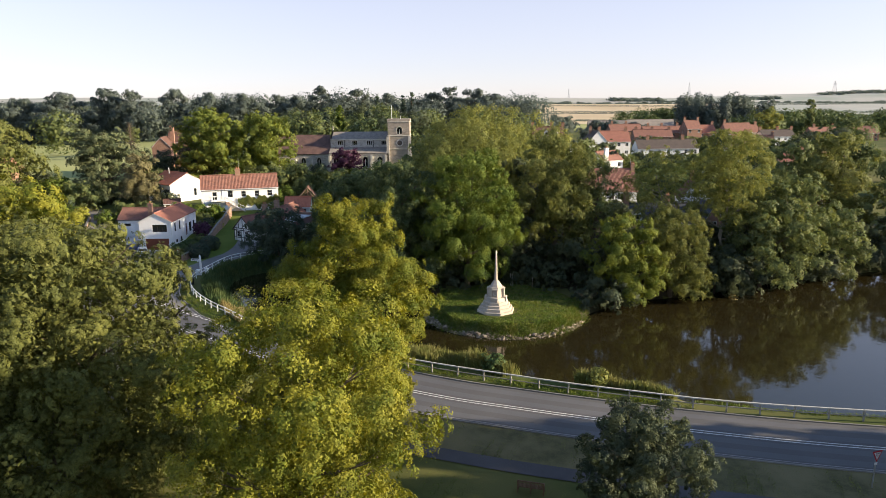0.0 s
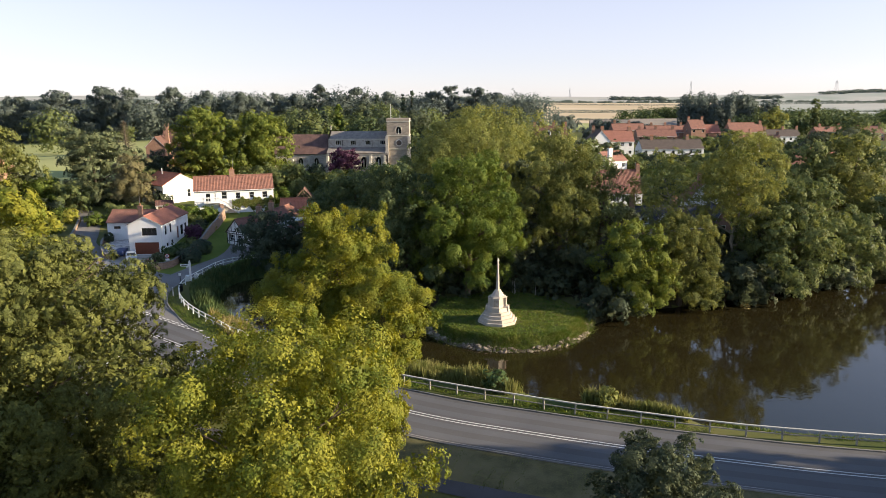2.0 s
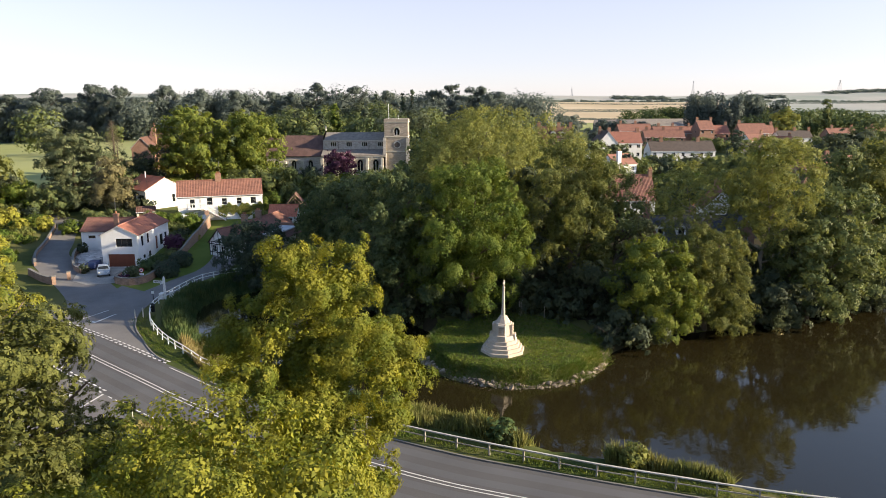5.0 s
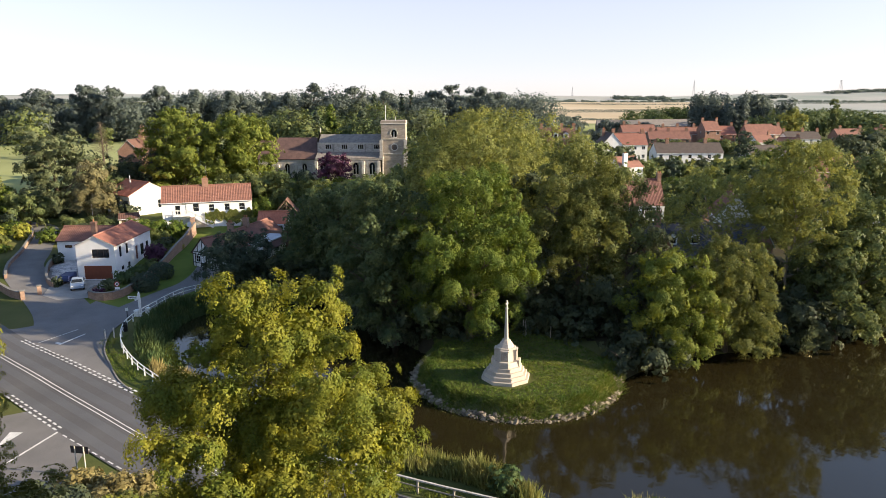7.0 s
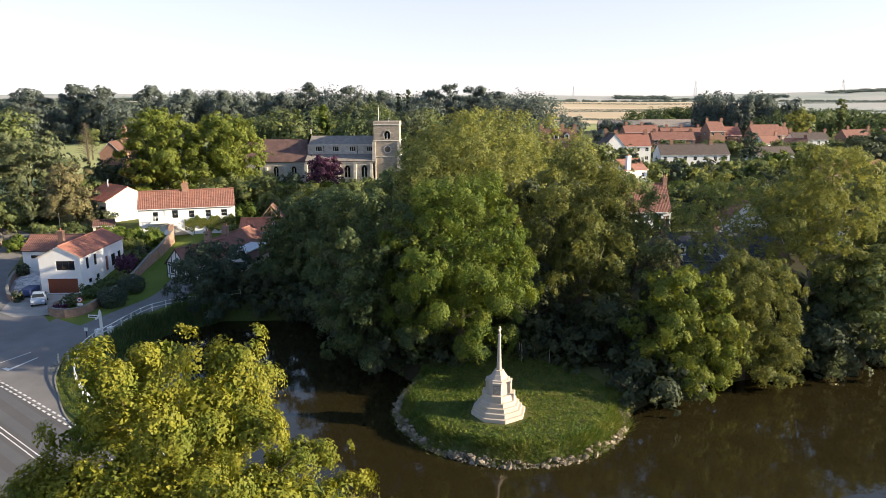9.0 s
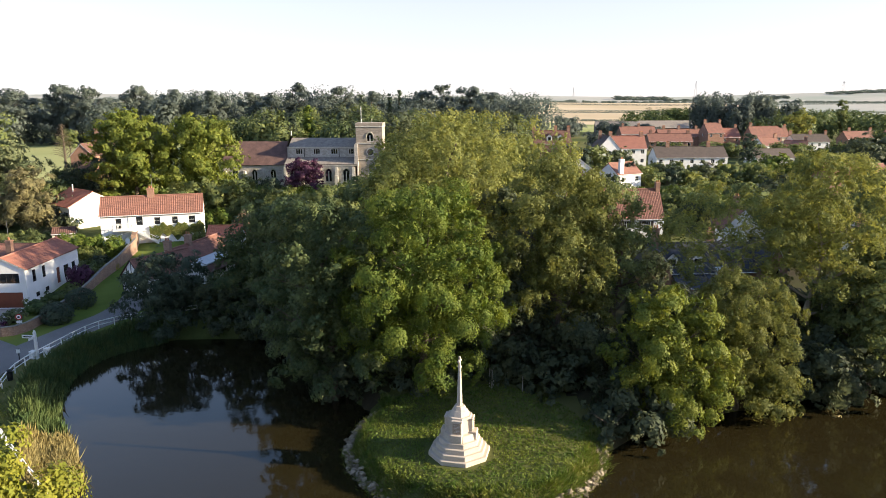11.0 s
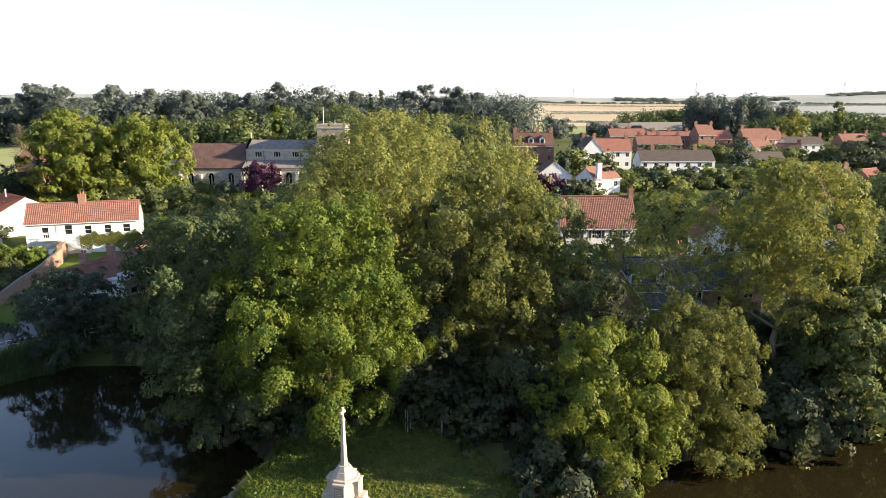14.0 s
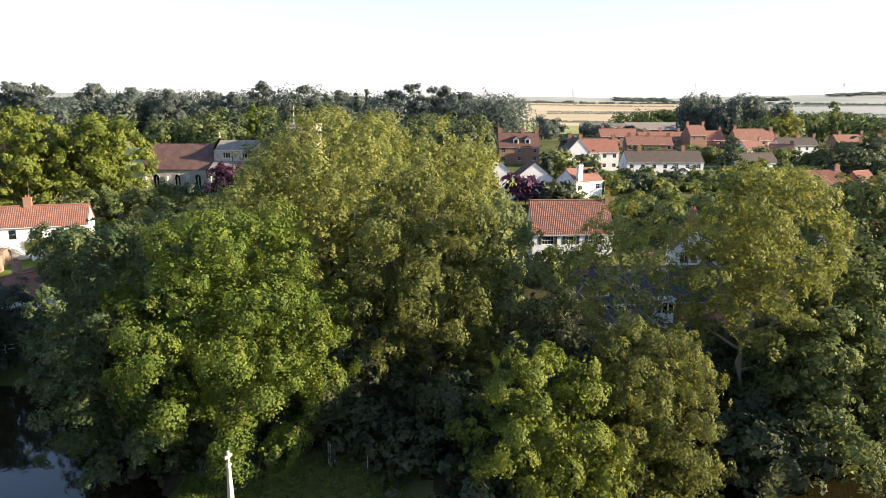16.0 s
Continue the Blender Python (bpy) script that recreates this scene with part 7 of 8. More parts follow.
for x, tp_, r in ((-58, 35.5, 8), (-41, 35, 9), (-27, 32.5, 8), (-4, 33, 8), (4.5, 35.2, 6), (17, 34, 9), (27, 31.5, 8), (38, 28, 7), (-164, 35.5, 11), (-150, 34.5, 10), (-132, 35.5, 11), (-114, 33.8, 10), (-96, 32.4, 9), (-80, 31.5, 9), (-70, 31.5, 8), (-185, 34, 12), (-205, 31, 11), (-225, 30, 11)):
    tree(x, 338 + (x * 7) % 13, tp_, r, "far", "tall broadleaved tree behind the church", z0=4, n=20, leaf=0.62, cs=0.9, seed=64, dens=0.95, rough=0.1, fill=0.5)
for x, y, tp_, r, k in ((-34.3, 245, 27.0, 5.0, "maple"), (-42.8, 247, 25.6, 4.4, "oak"), (-38.6, 243, 24.0, 3.6, "yew"), (-24.5, 243, 24.6, 3.8, "yew")):
    tree(x, y, tp_, r, k, "conical tree standing behind the church", z0=10, n=36, leaf=0.5, cs=0.7, seed=66, cone=0.8, fill=0.5, rough=0.3, bough=0.8)
for x, tp_ in ((-13.5, 32.5), (-17.5, 31), (-30, 30.5)):
    tree(x, 335, tp_, 2.6, "yew", "spiry dark conifer on the skyline", n=30, leaf=0.5, cs=0.7, seed=65, cone=0.8, fill=0.6, rough=0.15)


def bare_tree(x, y, h):
    """A dead tree: a straight trunk with whorls of bare, drooping twigs."""
    g = np.random.default_rng(5)
    t = base("bare_tree", pose(x, y, ground_z(x, y)), "leafless grey-brown dead tree in the paddock", "tree")
    part("trunk", tube([(0, 0, -0.5), (0.1, 0, h * 0.5), (0, 0, h)], [0.38, 0.22, 0.04], 7), M["bark"], t)
    for i in range(110):
        z = h * (0.16 + 0.8 * i / 110)
        a, ln = i * 2.4, (h - z) * 0.3 + 0.8
        dx, dy = math.cos(a) * ln, math.sin(a) * ln
        part("branch", tube([(0, 0, z), (dx * 0.5, dy * 0.5, z + ln * 0.3), (dx, dy, z + ln * 0.25)], [0.06, 0.04, 0.02], 4), M["bark"], t)


bare_tree(-105.6, 240, 12.5)
tree(-109.4, 250, 19.5, 3.2, "oak", "small round tree standing in the paddock", z0=14.6, n=12, leaf=0.4, cs=0.6, seed=80)
for x, y, tp_, r, k in ((-68, 178, 15, 5, "dark"), (-74, 184, 14, 4.5, "oak"), (-70, 171, 12, 4.5, "oak"), (-66, 166, 10.5, 3.6, "dark"), (-79, 156, 10.5, 4.2, "oak"), (-86, 157, 11.5, 4.5, "maple"), (-92, 161, 13, 5, "dark")):
    tree(x, y, tp_, r, k, "leafy garden tree on the slope behind the houses", n=14, leaf=0.4, cs=0.7, seed=81)


# ---- shrubs, hedges, reeds ----
def bush(x, y, r, tall, kind, label, name="shrub", leaf=0.28, sq=1.0):
    dome = label.startswith("clipped")
    leaf = 0.15 if dome else leaf
    g = np.random.default_rng(int(abs(x * 31 + y * 17)))
    z = ground_z(x, y)
    lb = [(0, 0, tall * 0.45, r * 0.8, r * 0.8 * sq, tall * 0.5)]
    for i in range(6):
        a = i * 1.05 + g.random()
        lb.append((math.cos(a) * r * 0.55, math.sin(a) * r * 0.55 * sq, tall * g.uniform(0.35, 0.65), r * 0.45, r * 0.45, tall * 0.34))
    if dome:
        lb = [(0, 0, tall * 0.4, r, r, tall * 0.6)]
    cs = 0.17 if dome else max(0.25, r * 0.25)
    t = base(name, pose(x, y, z), label, "shrub")
    bm = tube([(0, 0, -0.3), (0, 0, tall * 0.5)], [0.08, 0.04], 6)
    part("stem", bm, M["bark"], t)
    link_mesh("foliage", leaf_mesh("foliage", *crown_points(lb, g, int(3.3 * math.pi * (r * (r + tall) / 2) / (0.33 * leaf * leaf)), leaf, cs, fill=0.1, rough=0.05 if dome else 0.35), soft=0.35), LEAF[kind], t)
    return t


for x, y, r, h, k, lab in (
        (-40.1, 117.9, 1.85, 2.5, "yew", "clipped dark dome-shaped yew on the lawn"), (-40.2, 123.6, 1.85, 2.4, "yew", "clipped dark dome-shaped yew on the lawn"),
        (-45.0, 117.2, 1.3, 1.5, "cedar", "loose green shrub above the garden wall"), (-44.3, 121.0, 1.5, 1.5, "rush", "low green shrub in the garden"),
        (-45.6, 114.8, 1.1, 0.8, "copper", "low dark red shrub above the wall"), (-44.0, 130.5, 1.6, 3.2, "copper", "dark purple shrub beside the house"),
        (-44.6, 126.0, 1.5, 1.2, "rush", "low green planting beside the house"), (-44.2, 134.5, 1.6, 1.6, "oak", "rounded green shrub in the garden"),
        (-46.5, 146.0, 2.2, 3.0, "grass", "leafy green hedge shrub above the lawn"), (-50.5, 146.2, 2.3, 3.2, "grass", "leafy green hedge shrub above the lawn"), (-54.5, 148, 2.3, 3.0, "grass", "leafy green hedge shrub above the lawn"),
        (-47.5, 137.5, 2.0, 1.6, "oak", "low green shrub in the garden"), (-35.0, 152.5, 2.0, 2.0, "ivy", "yellow-green shrub beside the house"),
        (-62, 162, 2.0, 2.6, "dark", "dark shrub by the cottage"), (-60.5, 140.0, 1.6, 2.4, "dark", "dark clipped shrub beside the drive"),
        (-66.5, 150.5, 3.0, 3.0, "oak", "leafy green shrub on the bank"), (-62, 152, 2.6, 2.6, "oak", "leafy green shrub on the bank"),
        (-84, 150, 1.8, 3.6, "golden", "golden yellow conifer beside the lane"), (-84.5, 147, 1.8, 2.6, "golden", "golden yellow shrub beside the lane"), (-80, 146.5, 1.6, 1.6, "grass", "green shrub on the garden bank"),
        (-86, 141, 2.6, 2.2, "ivy", "yellow-green shrub on the garden bank"), (-78, 138, 2.4, 1.8, "grass", "low green shrub in the garden"), (-74, 130, 2.6, 2.0, "ivy", "yellow-green shrub on the garden bank"),
        (-70, 124, 2.8, 2.0, "grass", "green shrub on the garden bank"), (-66, 117, 2.6, 2.2, "ivy", "yellow-green shrub on the garden bank"), (-64, 111, 2.4, 2.6, "oak", "green shrub on the garden bank"),
        (-88, 160, 4.0, 4.5, "oak", "tall green shrub on the bank"), (-93, 168, 4.0, 4.5, "maple", "tall green shrub on the bank"), (-80, 168, 3.5, 4.0, "dark", "tall green shrub on the bank"),
        (-53.2, 118.9, 0.7, 1.6, "dark", "small dark shrub by the gate pier"),
        (-21.5, 60.5, 3.4, 4.6, "dark", "dark leafy bush by the lane mouth"), (-19.5, 66.2, 2.6, 1.7, "dry", "dry brown bramble bush by the signpost"), (-22.5, 67.2, 2.0, 1.5, "dry", "dry brown bramble bush by the signpost"),
        (-17.0, 63.6, 2.4, 1.8, "olive", "bramble bush on the verge"),
        (42.5, 97.7, 1.6, 1.8, "dry", "dead brown bramble on the bank"), (15.8, 63.6, 0.9, 2.0, "willow", "young willow shrub among reeds"), (6.5, 67.6, 1.3, 1.7, "rush", "green shrub by the fence"),
        (-17.5, 183, 2.4, 2.6, "oak", "green shrub in the churchyard"), (-20.5, 178, 3.0, 3.0, "golden", "yellow-green shrub in the churchyard"), (-26, 182, 3, 3.0, "ivy", "yellow-green shrub in the churchyard"),
        (-32.5, 190, 2.6, 3.4, "yew", "dark clipped churchyard yew"), (-38.5, 194, 2.2, 2.8, "oak", "shrub against the chancel"), (-33, 170, 3.4, 3.4, "oak", "green shrub in the churchyard"),
        (-37.0, 166, 3.0, 3.6, "maple", "shrub behind the house"), (-26.5, 168, 3.0, 3.4, "oak", "green shrub in the churchyard"), (-18, 166, 4.0, 4.5, "oak", "green shrub in the churchyard"), (-10, 172, 3.6, 3.6, "maple", "green shrub in the churchyard")):
    bush(x, y, r, h, k, lab)
for x, y, r, h, k in ((-56, 141, 2.2, 2.8, "oak"), (-52, 142.5, 2.0, 2.6, "maple"), (-48.5, 143, 2.2, 2.4, "ivy"), (-46.2, 140.5, 1.4, 1.6, "dark"), (-59.5, 145, 2.4, 3.2, "oak"), (-64, 146.5, 2.4, 3.0, "dark"), (-69, 145, 2.2, 2.4, "maple"),
                      (-74.6, 146.0, 1.5, 3.0, "golden"), (-79, 145.5, 1.7, 2.4, "golden"), (-80.5, 152.2, 1.0, 3.4, "yew"), (-57.6, 149, 1.2, 1.6, "oak"), (-76.5, 142, 2.0, 1.4, "ivy"), (-81, 140, 2.4, 1.6, "grass"), (-73.5, 137.5, 1.8, 1.3, "grass"), (-43.4, 138.5, 1.0, 1.2, "golden"), (-45.8, 123.5, 1.0, 1.0, "rush"), (-43.3, 121, 1.1, 1.2, "dark"), (-43.2, 127.5, 1.2, 1.4, "oak"), (-59.5, 130.5, 0.9, 1.8, "dark"), (-84, 154, 3.0, 3.2, "dark"), (-78.5, 149.5, 2.0, 2.4, "maple"), (-90, 152, 3.0, 3.0, "oak")):
    bush(x, y, r, h, k, "leafy mixed garden shrub in a border")
for i in range(9):
    bush(43 + i * 2.6, 178 + (i % 3) * 4, 3.4, 4.5, ("dark", "oak", "maple")[i % 3], "leafy green garden shrub between the houses", leaf=0.4)
for i in range(8):
    bush(66 + i * 3.2, 232 - (i % 2) * 5, 2.8, 3.2, ("oak", "maple", "ivy")[i % 3], "garden hedge shrub before the terrace", leaf=0.45)
for x, y, tp_, r, k, lab in ((119.2, 296, 16.0, 2.9, "yew", "broad dark cypress beside the terrace"), (51.1, 206, 14.6, 1.6, "yew", "slim dark cypress among the houses"), (156, 333, 23.5, 6.5, "willow", "pale yellow-green willow behind the houses"), (200, 380, 28, 3.4, "oak", "tall narrow poplar beyond the village"), (124, 230, 16.0, 7, "dark", "dark green tree among the gardens"), (140, 232, 14, 7, "sycamore", "dark green tree among the gardens"), (61.5, 203, 12.5, 2.0, "yew", "narrow dark cypress among the houses"), (104.5, 261, 15.5, 3.0, "yew", "narrow dark cypress among the houses"), (45.5, 232, 15, 2.6, "yew", "dark conifer beside brick house"),
                             (50, 236, 15.5, 4.0, "oak", "rounded green tree among the gardens"), (36, 196, 12.5, 4.5, "copper", "dark copper-leaved tree among the gardens"), (42, 192, 11.5, 4.5, "dark", "dark green tree among the gardens"),
                             (70.5, 214, 9.5, 3.4, "willow", "light green tree among the gardens"), (78, 268, 13.5, 4.5, "dark", "dark green tree among the gardens"), (58, 242, 14, 4, "cedar", "grey-green tree among the gardens"),
                             (88, 200, 9.5, 6, "dark", "dark trees below the terrace"), (74, 185, 10, 6, "dark", "dark green tree among the gardens"), (64, 170, 11, 6, "oak", "rounded green tree among the gardens"), (90, 165, 12, 7, "oak", "rounded green tree among the gardens"),
                             (100, 185, 12.5, 7, "willow", "rounded green tree among the gardens"), (90, 222, 11, 4.5, "oak", "rounded green tree among the gardens"), (101, 236, 12, 5, "maple", "rounded green tree among the gardens"), (106, 148, 14, 8, "oak", "rounded green tree among the gardens"),
                             (120, 170, 13, 8, "dark", "rounded green tree among the gardens"), (132, 195, 12, 8, "oak", "rounded green tree among the gardens"), (135, 250, 14, 8, "dark", "dark green tree among the gardens"), (150, 270, 15, 9, "dark", "dark green tree among the gardens"),
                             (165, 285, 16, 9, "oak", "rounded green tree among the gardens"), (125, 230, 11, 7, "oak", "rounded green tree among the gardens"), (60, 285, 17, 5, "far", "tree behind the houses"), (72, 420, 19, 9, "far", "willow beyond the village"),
                             (66, 222, 11, 4.5, "dark", "dark green tree below the terrace"), (76, 225, 10.5, 4, "dark", "dark green tree below the terrace"), (58, 215, 11, 4, "oak", "rounded green tree among the gardens"), (84, 228, 11, 4, "oak", "rounded green tree among the gardens"), (22, 240, 17, 8, "oak", "tree behind the wood"), (10, 215, 20, 8, "oak", "tree beside the tower"), (28, 225, 16, 7, "olive", "tree behind the wood"), (18, 200, 18, 7, "oak", "tree behind the wood")):
    tree(x, y, tp_, r, k, lab, n=10, leaf=0.75 if r > 3 else 0.5, cs=max(0.6, r * 0.2), seed=71)


def creeper():
    """A creeper over the lower front of the white house."""
    g = np.random.default_rng(8)
    n = 11000
    u = g.random(n)
    x = 7.6 + 8.8 * u
    top = 2.75 + 0.3 * np.sin(x * 2.1) + 0.2 * np.sin(x * 5.3)
    low = 0.75 + 0.45 * np.sin(x * 1.3 + 1) + 0.35 * np.sin(x * 4.1)
    z = low + (top - low) * g.random(n)
    c = np.stack([x, -0.12 - 0.28 * g.random(n) * np.clip((z - 0.4) / 2, 0.3, 1), z + 0.15], 1)
    nrm = unit(np.array((0, -0.8, 0.5)) + g.normal(size=(n, 3)) * 0.5)
    t = base("creeper", wh.matrix_world.copy(), "yellow-green creeper hanging on the white house wall", "climbing plant")
    link_mesh("foliage", leaf_mesh("foliage", leaf_blades(c, nrm, g.uniform(0.16, 0.28, n), g)), LEAF["ivy"], t)
    part("stem", tube([(9, -0.08, -0.2), (9.4, -0.08, 1.6), (11, -0.1, 2.3)], [0.05, 0.04, 0.02], 6), M["bark"], t)


creeper()


def blades(name, label, line, wid, tall, n, kind, seed, lean=0.25, w0=0.035, off=0.0):
    """Upright blades in a strip along a line."""
    g = np.random.default_rng(seed)
    nn = normals2(line)
    i = g.integers(0, len(line), n)
    lat = off + (g.random(n) - 0.5) * wid
    p = line[i, :2] + nn[i] * lat[:, None] + g.normal(size=(n, 2)) * 0.15
    z = np.maximum(height(p[:, 0], p[:, 1]), -0.25)
    hgt = tall * g.uniform(0.55, 1.1, n) * (0.75 + 0.35 * np.sin(p[:, 0] * 0.9) * np.sin(p[:, 1] * 0.7))
    a = g.random(n) * 2 * math.pi
    side = np.stack([np.cos(a), np.sin(a), np.zeros(n)], 1) * (w0 * g.uniform(0.7, 1.4, n))[:, None]
    ld = np.stack([g.normal(size=n) * lean, g.normal(size=n) * lean, np.ones(n)], 1) * hgt[:, None]
    b = np.stack([p[:, 0], p[:, 1], z - 0.05], 1)
    v = np.stack([b - side, b + side, b + ld * 0.6 + side * 0.9, b + ld], 1).reshape(-1, 3)
    ob = link_mesh(name, quad_mesh(name, v), LEAF[kind])
    return tagged(ob, label, "reeds", kind="stuff")


R1 = spline([(-3, 72.4), (1, 71.4), (5, 69.8), (8.5, 67.6)], 0.25)
blades("reeds", "tall yellow-green reeds at the road edge of the pond", R1, 3.2, 1.7, 6500, "reed", 1, w0=0.05)
R2 = spline([(14.5, 65.4), (17.5, 64.2), (20.3, 63.2), (22.3, 62.2)], 0.25)
blades("reeds", "tall yellow-green reeds at the road edge of the pond", R2, 2.0, 1.6, 4200, "reed", 2, w0=0.05)
R3 = spline([(-21, 83.6), (-23.5, 87), (-26, 90.8)], 0.25)
blades("reeds", "dry golden reeds at the pond's corner", R3, 3.4, 1.5, 6000, "dry", 3, w0=0.055)
R4 = spline([(-26.8, 92), (-29.3, 95), (-31.5, 100), (-33, 107), (-31.2, 112.5), (-27, 116.5)], 0.25)
blades("rushes", "dense green rushes on the pond bank", R4, 3.4, 1.5, 9000, "rush", 4, w0=0.06)
R5 = spline([(-16, 79.5), (-8, 76), (-2, 73)], 0.25)
blades("rushes", "green rushes at the pond's edge", R5, 2.4, 1.3, 3500, "rush", 5, w0=0.06)
R6 = spline([(24, 61.3), (31, 59.3), (40, 57.8), (60, 54.6)], 0.25)
blades("verge_grass", "rough grass under the roadside fence", R6, 1.4, 0.4, 5000, "grass", 6, 0.5, 0.03)
blades("verge_grass", "rough grass under the roadside fence", spline([(-12, 74), (2.7, 67), (13.1, 62.9), (23.3, 59.8)], 0.25), 1.3, 0.35, 5000, "grass", 7, 0.5, 0.03)
blades("verge_tufts", "short dry grass tufts on the verge", piece(VERGE, -5, 45), 4.8, 0.16, 12000, "olive", 11, 0.8, 0.03, -6.5)
blades("lawn_tufts", "short mown grass on the green", piece(VERGE, -2, 30), 8.0, 0.1, 12000, "grass", 12, 0.8, 0.03, -15.5)
ISL = np.array([(9.5 + 9.9 * math.cos(radians(a)), 91 + 9.7 * math.sin(radians(a))) for a in range(140, 372, 1)])
blades("bank_grass", "long grass on the island's bank", ISL, 1.7, 0.55, 15000, "grass", 8, 0.7, 0.035)
blades("bank_grass", "dry grass tips on the island's bank", ISL, 1.4, 0.6, 4500, "reed", 13, 0.7, 0.03)
blades("verge_grass", "rough grass between kerb and white fence", spline([(-35.6, 98.5), (-33, 94), (-30, 90.2), (-26, 86), (-20, 80.2), (-14.5, 76)], 0.25), 2.6, 0.22, 9000, "grass", 14, 0.6, 0.03, 0.2)


def lawn_tufts():
    g = np.random.default_rng(9)
    n = 26000
    a, r = g.random(n) * 2 * math.pi, 9.3 * np.sqrt(g.random(n))
    x, y = 9.5 + r * np.cos(a), 91 + r * np.sin(a)
    k = np.hypot(x - MX, y - MY) > 2.7
    x, y = x[k], y[k]
    n = len(x)
    z = height(x, y)
    s = np.stack([g.normal(size=n), g.normal(size=n), np.zeros(n)], 1) * 0.035
    b = np.stack([x, y, z - 0.02], 1)
    up = np.stack([g.normal(size=n) * 0.08, g.normal(size=n) * 0.08, 0.05 + 0.1 * g.random(n)], 1)
    ob = link_mesh("island_grass", quad_mesh("island_grass", np.stack([b - s, b + s, b + up + s * 0.6, b + up - s * 0.6], 1).reshape(-1, 3)), LEAF["grass"])
    tagged(ob, "tufted grass over the island lawn", "grass", kind="stuff")


lawn_tufts()


# ---- distance ----
def wood(name, label, spots, kind, seed, leaf=1.3, per=420):
    """Many far trees in one body: spots are (x, y, crown radius, top above ground)."""
    g = np.random.default_rng(seed)
    out = []
    for x, y, r, t in spots:
        z = float(height0(x, y))
        lb = [(x, y, z + t * 0.5, r * 0.85, r * 0.85, t * 0.5)]
        for i in range(7):
            a = g.random() * 6.28
            lb.append((x + math.cos(a) * r * 0.55, y + math.sin(a) * r * 0.55, z + t * g.uniform(0.4, 0.82), r * 0.42, r * 0.42, t * 0.17))
        lb.append((x + g.normal() * r * 0.2, y, z + t * 0.86, r * 0.4, r * 0.4, t * 0.13))
        out.append(crown_points(lb, g, per, leaf, r * 0.2, fill=0.5, rough=0.05))
    ob = link_mesh(name, leaf_mesh(name, np.concatenate([q[0] for q in out]), np.concatenate([q[1] for q in out]), 0.75), LEAF[kind])
    return tagged(ob, label, "woodland", kind="stuff")


rg = np.random.default_rng(21)
S = []
for i in range(150):
    x = -330 + 380 * (i + rg.random()) / 150
    S.append((x, rg.uniform(330, 450), rg.uniform(8, 12), rg.uniform(16.5, 22)))
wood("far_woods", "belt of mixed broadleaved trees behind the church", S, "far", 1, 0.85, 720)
S = [(-62 + 100 * (i + rg.random()) / 34, rg.uniform(222, 310), rg.uniform(6, 9), rg.uniform(11, 16)) for i in range(26)]
wood("church_woods", "green trees behind the church", S, "sycamore", 2, 0.8, 1000)
S = [(-62 + 92 * (i + rg.random()) / 22, rg.uniform(225, 320), rg.uniform(5, 8), rg.uniform(12, 17)) for i in range(22)]
wood("church_woods", "light green trees behind the church", S, "oak", 8, 0.8, 1000)
S = [(-62 + 92 * (i + rg.random()) / 20, rg.uniform(230, 310), rg.uniform(4, 7), rg.uniform(12, 18)) for i in range(20)]
wood("church_woods", "dark green trees behind the church", S, "dark", 9, 0.8, 1000)
S = [(rg.uniform(144, 190), rg.uniform(395, 432), rg.uniform(3.6, 5.6), rg.uniform(17, 25)) for i in range(26)]
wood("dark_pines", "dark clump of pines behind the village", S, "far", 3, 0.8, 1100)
S = [(150 + 290 * (i + rg.random()) / 110, rg.uniform(365, 640), rg.uniform(8, 13), rg.uniform(10, 16)) for i in range(110)]
wood("village_woods", "dark green trees beyond the village", S, "sycamore", 4, 1.2, 430)
S = [(rg.uniform(60, 130), rg.uniform(360, 470), rg.uniform(4, 7), rg.uniform(5, 8)) for i in range(7)]
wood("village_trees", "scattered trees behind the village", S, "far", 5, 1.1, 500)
S = [(84 + 70 * (i + rg.random()) / 22, rg.uniform(281, 292), rg.uniform(2.4, 4), rg.uniform(3, 6.5)) for i in range(22)]
S += [(92 + 60 * (i + rg.random()) / 18, rg.uniform(234, 248), rg.uniform(2.4, 4.2), rg.uniform(4, 7)) for i in range(18)]
S += [(50 + 42 * (i + rg.random()) / 20, rg.uniform(218, 236), rg.uniform(2.2, 3.4), rg.uniform(2.5, 4.5)) for i in range(20)]
S += [(40 + 50 * (i + rg.random()) / 18, rg.uniform(170, 196), rg.uniform(2.6, 4.2), rg.uniform(3.5, 6)) for i in range(18)]
wood("garden_trees", "dark green garden trees and hedges among the houses", S, "oak", 10, 0.55, 600)
S = []
for b0, b1, dist, tall, num in ((0.10, 0.145, 2500, 11, 12), (0.17, 0.18, 2300, 12, 3), (0.24, 0.315, 2900, 17, 22), (0.31, 0.39, 2700, 9, 14), (0.425, 0.45, 3000, 13, 8), (0.452, 0.482, 3000, 13, 9), (0.54, 0.65, 3300, 17, 26), (0.62, 0.66, 2600, 10, 9),
                                (-0.7, -0.42, 2300, 16, 40), (0.40, 0.62, 2250, 7, 26), (0.13, 0.42, 2050, 6, 30)):
    for i in range(num):
        q = dist * rg.uniform(0.97, 1.03)
        S.append((q * (b0 + (b1 - b0) * (i + rg.random()) / num), q, rg.uniform(14, 26) * tall / 13, tall * rg.uniform(0.4, 0.8)))
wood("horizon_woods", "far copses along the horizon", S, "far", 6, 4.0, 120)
S = [(-260 + i * 9, 250 + 30 * math.sin(i), rg.uniform(6, 9), rg.uniform(12, 17)) for i in range(14)]
wood("paddock_woods", "trees round the paddock", S, "oak", 7, 1.0, 700)


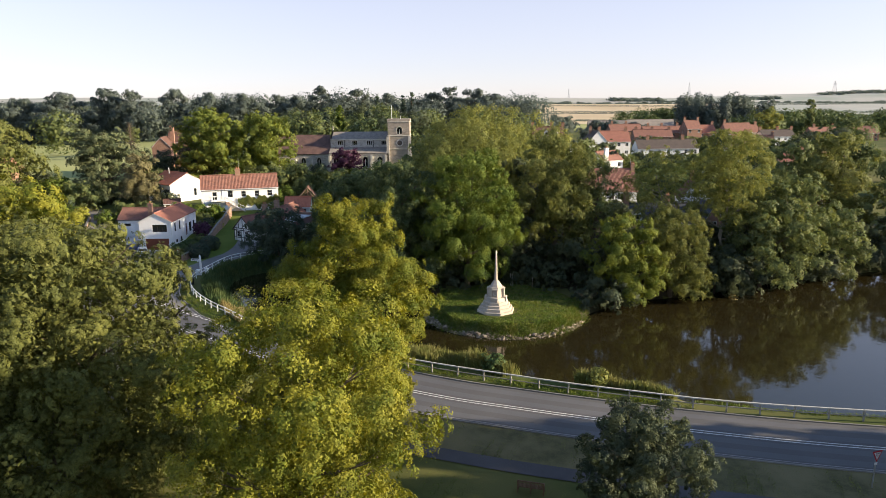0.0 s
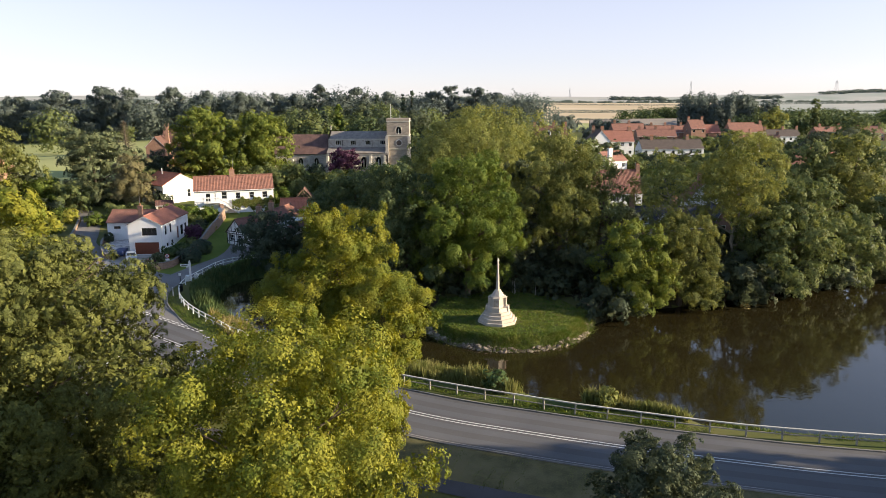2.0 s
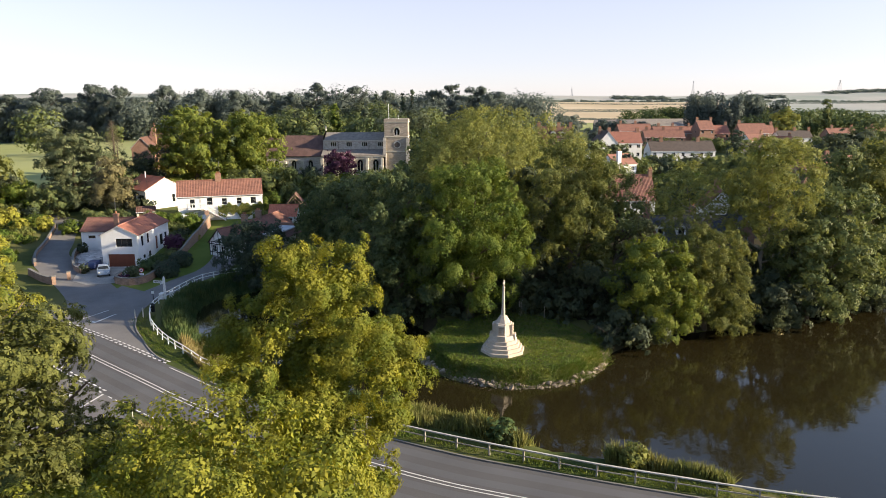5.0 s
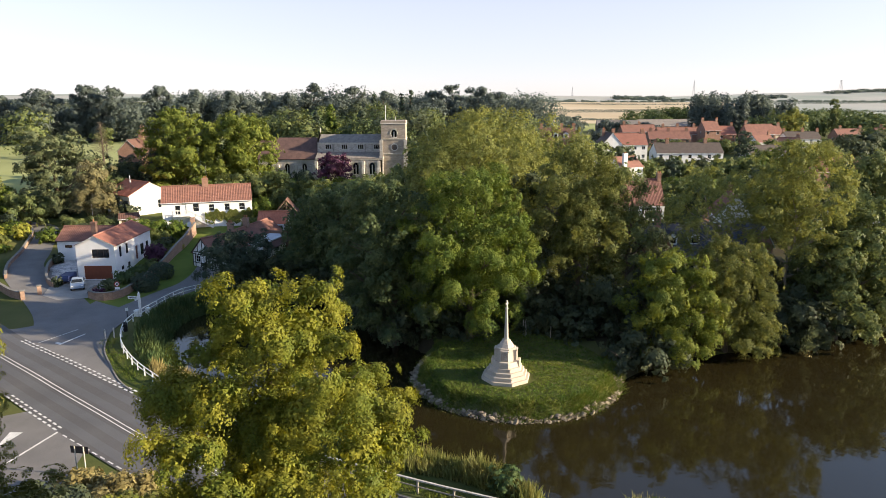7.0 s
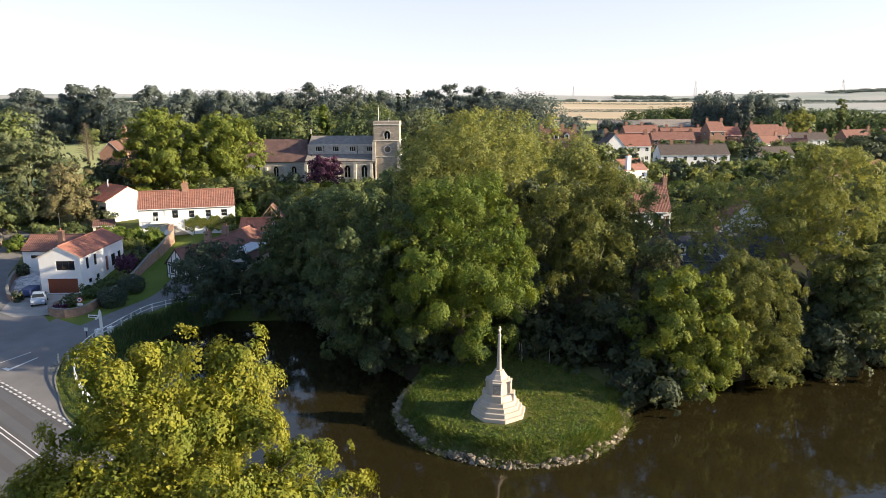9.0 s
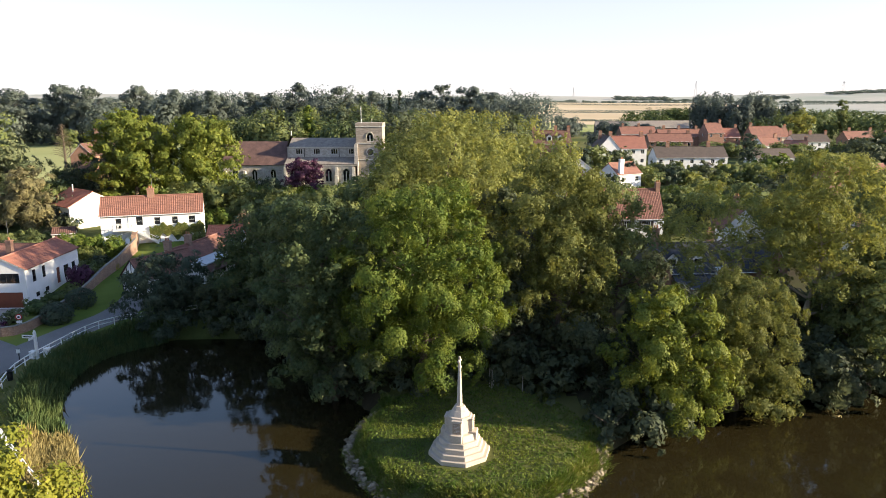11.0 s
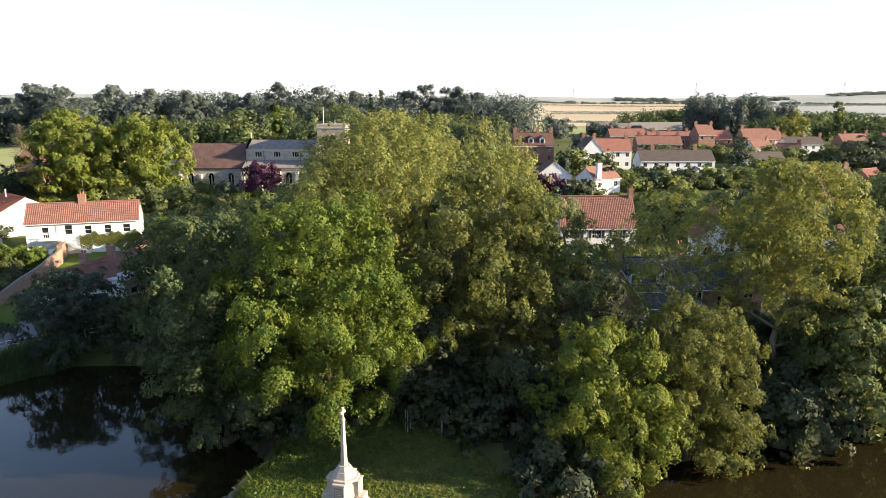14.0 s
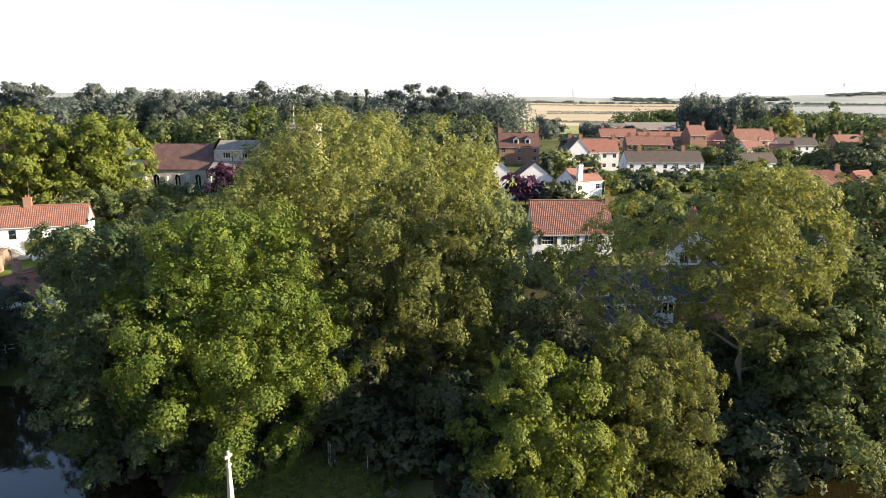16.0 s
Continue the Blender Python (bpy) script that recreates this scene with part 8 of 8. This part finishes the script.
def hedge(pts, wid, tall, seed):
    g = np.random.default_rng(seed)
    line = spline(pts, 12)
    n = len(line) * 110
    i = g.integers(0, len(line) - 1, n)
    t = g.random((n, 1))
    p = line[i, :2] * (1 - t) + line[i + 1, :2] * t + g.normal(size=(n, 2)) * wid
    z = height0(p[:, 0], p[:, 1]) + 0.6 * tall * g.random(n) ** 1.5
    c = np.stack([p[:, 0], p[:, 1], z], 1)
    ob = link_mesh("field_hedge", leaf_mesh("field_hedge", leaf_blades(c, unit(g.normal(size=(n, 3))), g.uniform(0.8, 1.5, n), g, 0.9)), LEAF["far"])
    tagged(ob, "dark hedge between ripe fields", "hedge", "field hedges", "stuff")


hedge([(60, 700), (140, 760), (200, 800), (300, 860), (520, 950)], 1.5, 3.5, 1)
hedge([(160, 1050), (350, 1080), (600, 1040), (800, 1080)], 2, 4, 2)
hedge([(-60, 1650), (300, 1600), (800, 1620), (1300, 1600)], 3, 5, 3)
hedge([(180, 1180), (420, 1240), (520, 1060)], 2, 4, 4)
hedge([(420, 760), (600, 900), (760, 1100), (900, 1400)], 2, 4, 5)
hedge([(700, 1800), (1200, 1750), (1900, 1850)], 3, 6, 6)
hedge([(-100, 2000), (500, 1960), (1200, 2020), (2200, 2000)], 4, 7, 7)


def mast(x, y, top, wid, label, cross=0):
    z = float(height0(x, y))
    t = base("pylon", pose(x, y, z), label, "pylon", "pylons")
    for sx, sy in ((-1, -1), (1, -1), (1, 1), (-1, 1)):
        part("leg", tube([(sx * wid, sy * wid, -2), (sx * wid * 0.15, sy * wid * 0.15, top)], [0.8, 0.5], 4), M["metal"], t)
    for k in range(6):
        f = 1 - 0.85 * k / 6
        part("brace", tube([(-wid * f, -wid * f, top * k / 6), (wid * f * 0.9, -wid * f * 0.9, top * (k + 0.9) / 6)], [0.4, 0.4], 4), M["metal"], t)
    for k in range(cross):
        zz = top * (0.72 + 0.12 * k)
        part("crossarm", tube([(-11 + 2 * k, 0, zz), (11 - 2 * k, 0, zz)], [0.5, 0.5], 4), M["metal"], t)


mast(1372, 3900, 84, 7, "lattice mast on the skyline")
mast(2182, 3900, 62, 9, "electricity pylon on the skyline", 3)
mast(700, 3900, 52, 4, "slim mast on the skyline")
